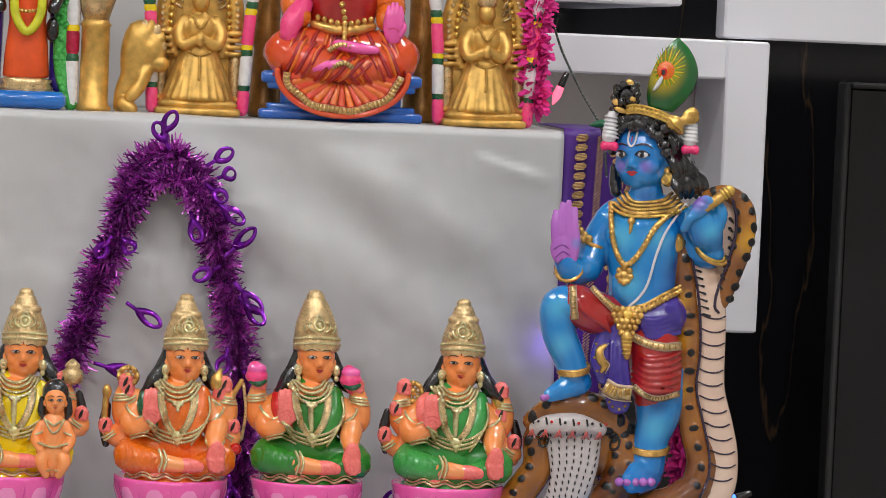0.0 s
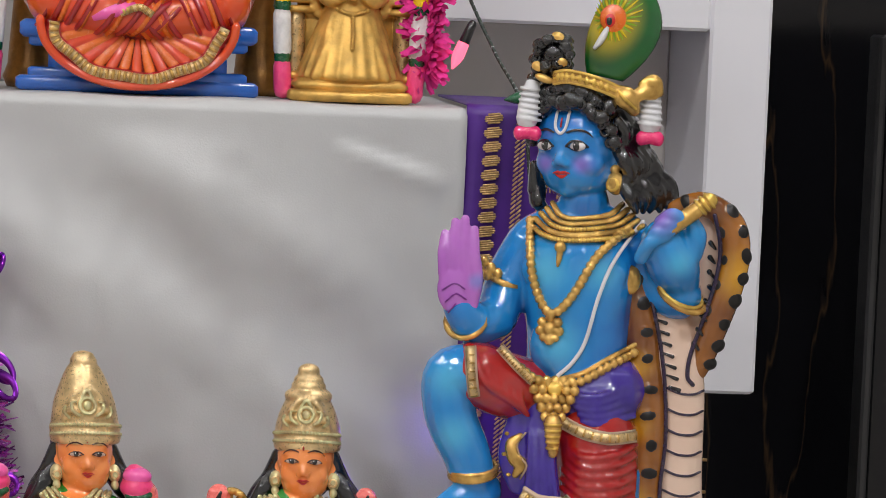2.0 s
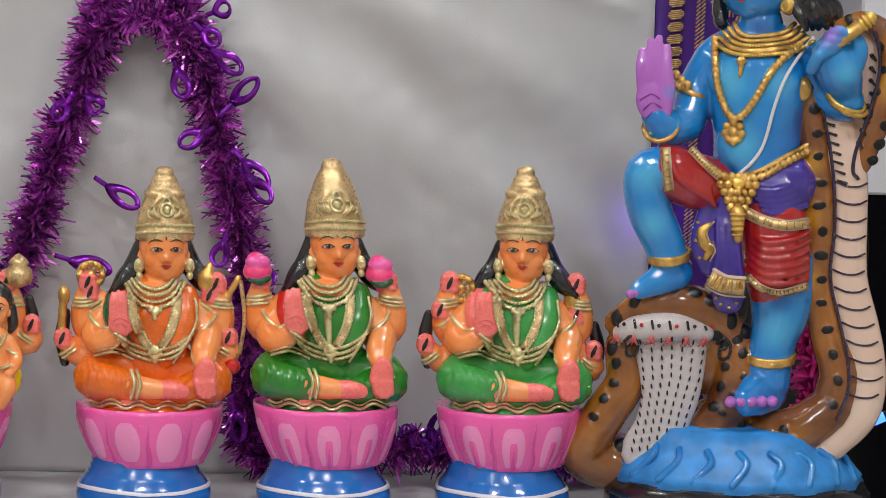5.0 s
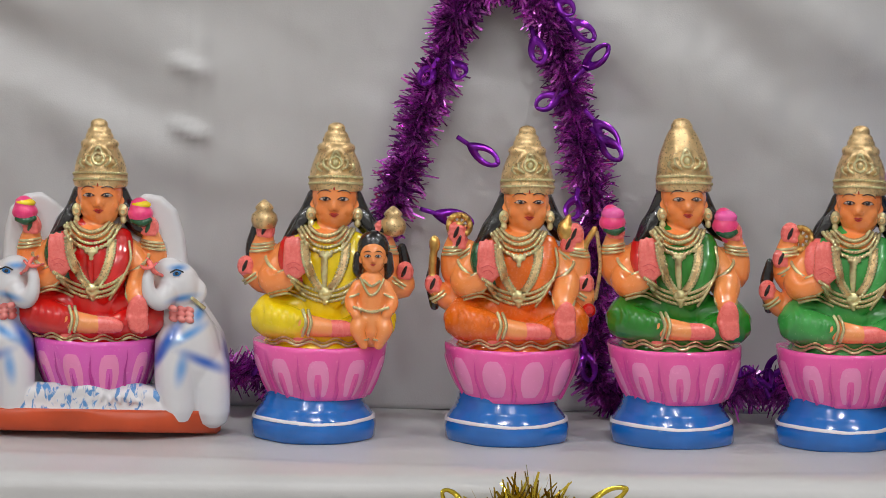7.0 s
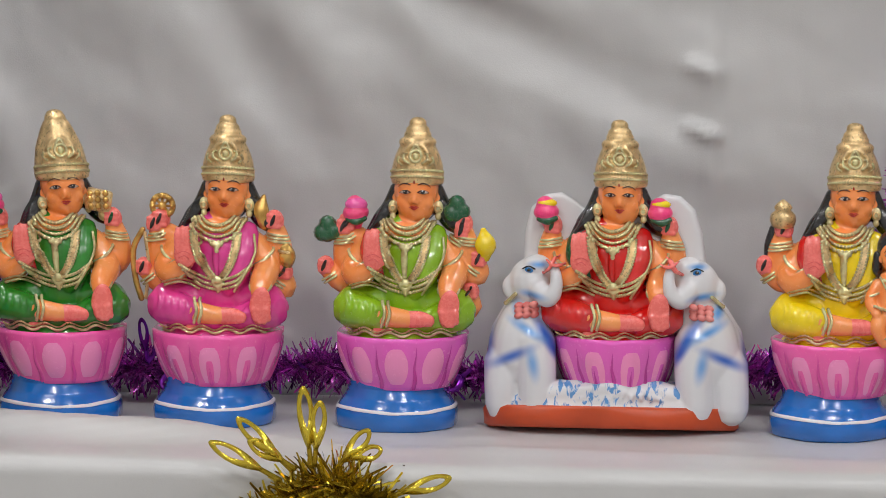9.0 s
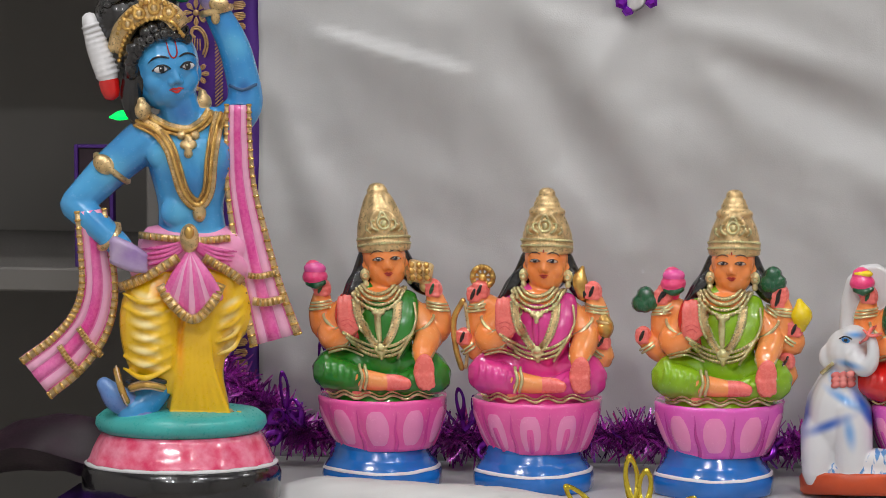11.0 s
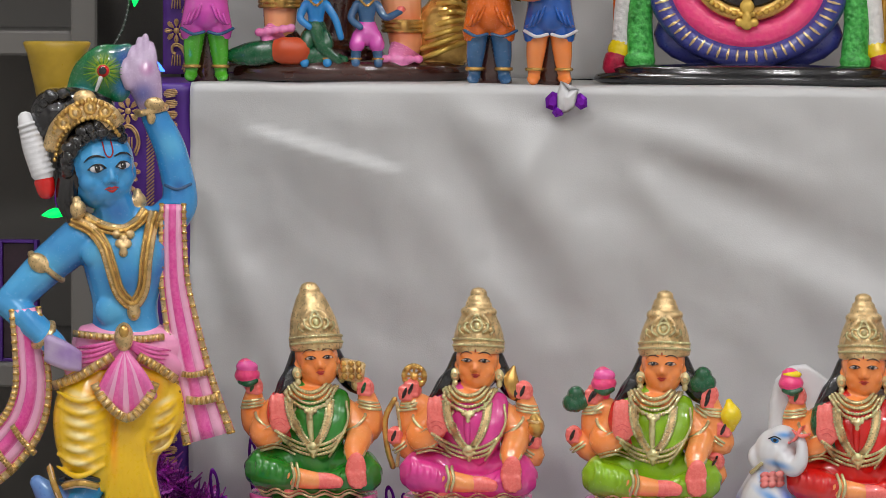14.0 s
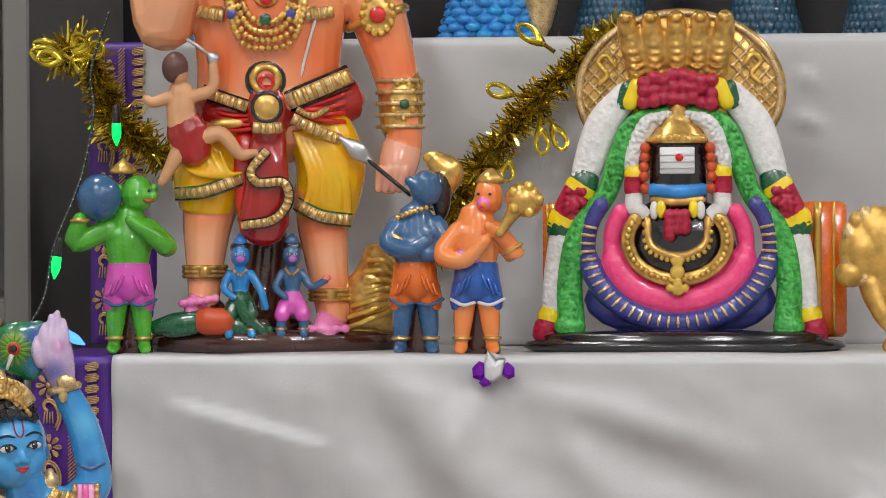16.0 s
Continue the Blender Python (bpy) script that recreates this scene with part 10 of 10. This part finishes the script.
def seated_deity():
    k = Doll(1 / 2014)
    k.foot, k.tip = 212.0, 0.0
    X = lambda x: x - 612
    L = lambda pts: [(X(q[0]), q[1], q[2]) for q in pts]
    # stool
    for h, w, t, q in ((203, 290, 18, 100), (190, 262, 12, 92), (172, 214, 40, 84), (152, 262, 14, 92), (138, 284, 22, 100)):
        k.block(k.p(2, h, -4), (w, q, t), "blue_cloth", soft=0.22)
    # legs and fanned hem
    legs = (L([(600, 84, 10), (516, 92, 26), (540, 108, 52), (610, 118, 66), (660, 120, 68)]), L([(620, 84, 10), (708, 94, 26), (686, 110, 50), (620, 122, 60), (576, 124, 62)]))
    for pts, e in zip(legs, (1, -1)):
        k.limb(pts, [42, 42, 34, 24, 16], "orange_red", seg=18)
        streaks(k, pts, [42, 42, 34, 24, 16], "crimson", 11, 3.6, slant=22 * e)
        streaks(k, pts, [42.5, 42.5, 34.5, 24.5, 16.5], "orange", 8, 3.0, slant=18 * e)
    fan = lambda a, v, d: (116 * v * math.cos(a), 126 + 76 * v * math.sin(a), d)
    rows = [[k.p(*fan(a, v, 58 + 20 * v + 2.5 * math.cos(36 * a) * v)) for a in span(0.0, math.pi, 90)] for v in (0.05, 0.3, 0.55, 0.8, 1.0)]
    k.grid(rows + [[(x, y + 26, z) for x, y, z in rows[-1]]], "crimson", closed=False)
    for i in range(17):
        a = 0.16 + i * (math.pi - 0.32) / 16
        k.limb([fan(a, 0.3, 66), fan(a, 0.55, 71), fan(a, 0.78, 75)], [3, 5.4, 7], "orange" if i % 2 else "orange_red", 0.8, 10)
    band(k, [fan(a, 0.87 + 0.02 * math.cos(9 * a), 80) for a in span(0.04, math.pi - 0.04, 26)], 13, dark="crimson")
    k.limb([fan(a, 1.0, 78) for a in span(0.0, math.pi, 20)], 5.4, "orange_red", seg=10)
    band(k, L([(584, 88, 84), (604, 76, 84), (626, 80, 86)]), 9)
    band(k, L([(590, 116, 90), (612, 108, 92), (628, 116, 90)]), 9)
    k.limb(L([(560, 120, 80), (590, 112, 86), (604, 108, 84)]), [8, 9, 7], "lotus", seg=8)
    k.limb(L([(600, 76, 76), (640, 82, 84), (668, 84, 82)]), [9, 10, 7], "lotus", seg=8)
    # body
    k.limb(L([(612, 90, 6), (612, 40, 10), (612, -30, 10), (612, -60, 4)]), [62, 58, 66, 40], "crimson", 0.7, 20)
    k.limb(L([(560, 42, 36), (612, 52, 54), (664, 42, 36)]), [8, 11, 8], "gold", seg=8)
    k.string(L([(566, 30, 44), (612, 40, 60), (660, 30, 44)]), 6, "gold", 1.4)
    k.string(L([(600, -20, 54), (612, 30, 62), (612, 66, 70)]), 6, "gold", 1.4)
    for e in (-1, 1):
        k.limb([(e * 70, -40, 4), (e * 84, 10, 14), (e * 76, 30, 40)], [30, 28, 20], "orange", seg=12)
    hand(k, X(700), 34, 62, 20, 40, "lotus")
    k.limb(L([(540, 10, 34), (520, 40, 50), (514, 62, 56)]), [18, 20, 16], "pink_hot", seg=10)
    k.blob(X(612), -110, 12, (44, 42, 54), "skin", seg=18)
    k.blob(X(612), -120, -8, (54, 40, 60), "black", seg=18)
    k.lathe(k.p(0, -146, 6), [(46, 0), (50, 8), (40, 44), (24, 76), (8, 98), (2, 102)], "gold", seg=22)
    return tagged(k.make("seated_figurine", pose(0.268, 0.175, STEP_Z2 + 0.001)), "seated deity figurine in orange and red robe on blue stool", "deity figurine")


M["orange_red"] = paint("orange_red_paint", rgb(238, 92, 36), 0.18, vary=0.12, scale=40, bump=0.12, coat=0.6, second=rgb(228, 66, 32))
seated_deity()


def robed_deity():
    k = Doll(1 / 2014)
    k.foot, k.tip = 206.0, 0.0
    k.block(k.p(0, 190, 0), (146, 90, 30), "base_blue", soft=0.25)
    k.lathe(k.p(2, 176, 0), [(44, 0), (48, 6), (42, 14), (46, 20), (30, 24)], "gold_dull", seg=28, deep=0.8, wave=lambda a, z: 1 + 0.02 * math.cos(20 * a))
    k.lathe(k.p(2, 152, 0), [(36, 0), (39, 4), (36, 50), (32, 100), (34, 130), (40, 170), (26, 190)], "orange_red_b", seg=36, deep=0.7, wave=lambda a, z: 1 + 0.045 * math.cos(18 * a) * (1 if z < 90 else 0.2))
    k.limb([(-22, -10, 34), (-20, 40, 38), (2, 72, 42), (24, 40, 38), (26, -10, 34)], 8, "lime_soft", 0.8, 10)
    k.string([(-14, 34, 36), (2, 36, 40), (20, 34, 36)], 4, "gold", 1.5)
    for e in (-1, 1):
        k.limb([(e * 44, -40, 0), (e * 54, 0, 8), (e * 46, 30, 24)], [14, 13, 11], "black", seg=10)
        k.limb([(e * 58, -60, -20), (e * 62, 60, -20), (e * 60, 160, -16)], [20, 22, 18], "violet", 0.7, 12)
    k.blob(46, 66, 10, (12, 12, 22), "black", seg=10)
    k.blob(2, -54, 10, (26, 25, 32), "black", seg=16)
    k.lathe(k.p(2, -78, 6), [(26, 0), (30, 6), (24, 28), (12, 50), (2, 62)], "gold", seg=20)
    for q in range(5):
        pass
    k.limb([(60, -90, -6), (62, 40, -4), (64, 130, 0), (82, 196, 4)], [12, 14, 14, 12], "green_flower", 0.8, 12)
    rng = random.Random(2)
    for i in range(60):
        h = rng.uniform(-90, 196)
        k.blob(61 + max(0, (h - 130)) * 0.3 + rng.uniform(-10, 10), h, 8, rng.uniform(3, 5), "green_flower", seg=6, rings=4)
    for a, b, mat in ((-90, 56, "white_flower"), (56, 68, "yellow"), (66, 106, "rose"), (104, 114, "yellow"), (112, 118, "green_dark"), (118, 200, "white_flower")):
        k.limb([(82, a + 5, 4), (82, b - 5, 4)], [12, 12], mat, 0.8, 12)
    return tagged(k.make("robed_figurine", pose(-0.0085, 0.165, STEP_Z2 + 0.001)), "robed deity figurine in orange gown with green garland", "deity figurine")


M["orange_red_b"] = paint("bright_orange_paint", rgb(240, 92, 40), 0.3, vary=0.15, scale=60, bump=0.2)
M["lime_soft"] = paint("yellow_green_paint", rgb(206, 206, 40), 0.35, vary=0.2, scale=120, bump=0.5)
robed_deity()


# pillars and cloth glimpsed between the upper figures
def carved_post(x, y, w, tall, mat, label):
    c = Clay()
    c.lathe((0, 0, 0), [(w, 0), (w * 1.2, 0.006), (w, 0.014), (w * 0.8, tall * 0.3), (w * 1.05, tall * 0.34), (w * 0.8, tall * 0.4), (w * 0.8, tall * 0.9), (w * 1.2, tall), (w * 0.3, tall + 0.004)], mat, seg=20)
    return tagged(c.make("carved_post", pose(x, y, STEP_Z2 + 0.001)), label, "post", "carved posts")


carved_post(0.345, 0.215, 0.016, 0.20, "wood", "carved gold-brown wooden post between figurines")
carved_post(0.205, 0.215, 0.014, 0.20, "wood", "carved gold-brown wooden post between figurines")


def fluffy(name, pts, radius, mat, label, n, seed, count=420):
    """A soft garland of thin petals."""
    rng = random.Random(seed)
    c = Clay()
    k = c.slot(mat)
    line = [Vector(q) for q in smooth(pts, 12)]
    for i in range(count):
        p = line[rng.randrange(len(line))]
        beat = 0.75 + 0.35 * abs(math.sin(p.z * n))
        d = Vector((rng.gauss(0, 1), rng.gauss(0, 0.8), rng.gauss(0, 1))).normalized()
        s = d.orthogonal().normalized() * radius * rng.uniform(0.10, 0.2)
        t = d * radius * beat * rng.uniform(0.7, 1.1)
        m = p + t * 0.6 + d.cross(s) * 0.3
        v = [c.bm.verts.new(q) for q in (p - s * 0.3, p + s * 0.3, m + s, p + t + s * 0.5, p + t - s * 0.5, m - s)]
        for f in ((v[0], v[1], v[2], v[5]), (v[5], v[2], v[3], v[4])):
            f = c.bm.faces.new(f)
            f.material_index = k
    return tagged(c.make(name), label, "garland")


fluffy("pink_garland", [(0.447, 0.17, 0.56), (0.444, 0.17, 0.50), (0.441, 0.17, 0.44), (0.443, 0.17, 0.385)], 0.017, "feather_pink", "fluffy bright pink paper garland", 90, 3, 900)
fluffy("pink_garland", [(0.570, 0.05, 0.03), (0.572, 0.05, 0.08), (0.570, 0.05, 0.13)], 0.018, "feather_pink", "fluffy bright pink paper garland", 90, 5, 700)


# ---- feet of the figures on the third step ----
def skirted(x, y, mat, tall, r, label):
    c = Clay(1 / 1000)
    c.lathe((0, 0, 0), [(r * 0.95, 0), (r, 3), (r * 0.96, 10), (r * 0.8, tall * 0.35), (r * 0.55, tall * 0.6), (r * 0.62, tall * 0.8), (r * 0.35, tall)], mat, seg=36, wave=lambda a, z: 1 + 0.03 * math.cos(14 * a + z * 0.1))
    for i in range(9):
        z = 3 + i * 6.5
        k = r * (1.0 - i * 0.055)
        n = 26 if mat != "wash_blue" else 12
        for q in range(n):
            a = 2 * math.pi * q / n + (i % 2) * math.pi / n
            c.ball((k * math.cos(a), k * math.sin(a), z), (3.6 if n > 20 else 8, 3.6 if n > 20 else 8, 4.2), mat if (i + q) % 3 or n > 20 else "sky", seg=6, rings=5)
    c.ball((0, 0, tall + r * 0.3), r * 0.42, "skin", seg=14)
    c.ball((0, r * 0.1, tall + r * 0.42), (r * 0.44, r * 0.42, r * 0.42), "black", seg=14)
    return tagged(c.make("skirted_figurine", pose(x, y, STEP_Z3 + 0.001)), label, "figurine", "skirted figurines")


skirted(-0.424, 0.40, "wash_blue", 110, 37, "doll figurine in a light blue flounced skirt")
skirted(-0.324, 0.43, "fur_teal", 110, 31, "doll figurine in a dark teal ribbed skirt")
skirted(-0.200, 0.43, "fur_teal", 110, 30, "doll figurine in a dark teal ribbed skirt")
skirted(-0.105, 0.43, "fur_teal", 110, 28, "doll figurine in a dark teal ribbed skirt")
skirted(-0.672, 0.41, "denim", 110, 24, "doll figurine in a dark blue ribbed skirt")
c = Clay(1 / 1000)
c.tube([(0, 0, 0), (4, 0, 30), (0, 0, 60)], [14, 16, 10], "gold_dull", seg=12)
tagged(c.make("gold_urn", pose(-0.386, 0.40, STEP_Z3 + 0.015)), "small dull gold figure beside the blue skirt", "figurine")


# dark silk bundle under the left figure's step
t = empty("silk_bundle", pose(-0.82, -0.02, 0.0))
c = Clay()
c.grid([[(x, y, 0.075 * math.sin(math.pi * min(1, max(0, (x + 0.09) / 0.2))) ** 0.5 * (0.8 + 0.2 * math.sin(y * 40)) - 0.03 + 0.004 * noise.noise(Vector((x * 50, y * 50, 1)))) for x in span(-0.09, 0.075, 20)] for y in span(-0.09, 0.10, 20)], "silk_dark", closed=False)
ob = c.make("silk_fold", parent=t)
tagged(t, "dark plum silk cloth folded over the step's end", "cloth")
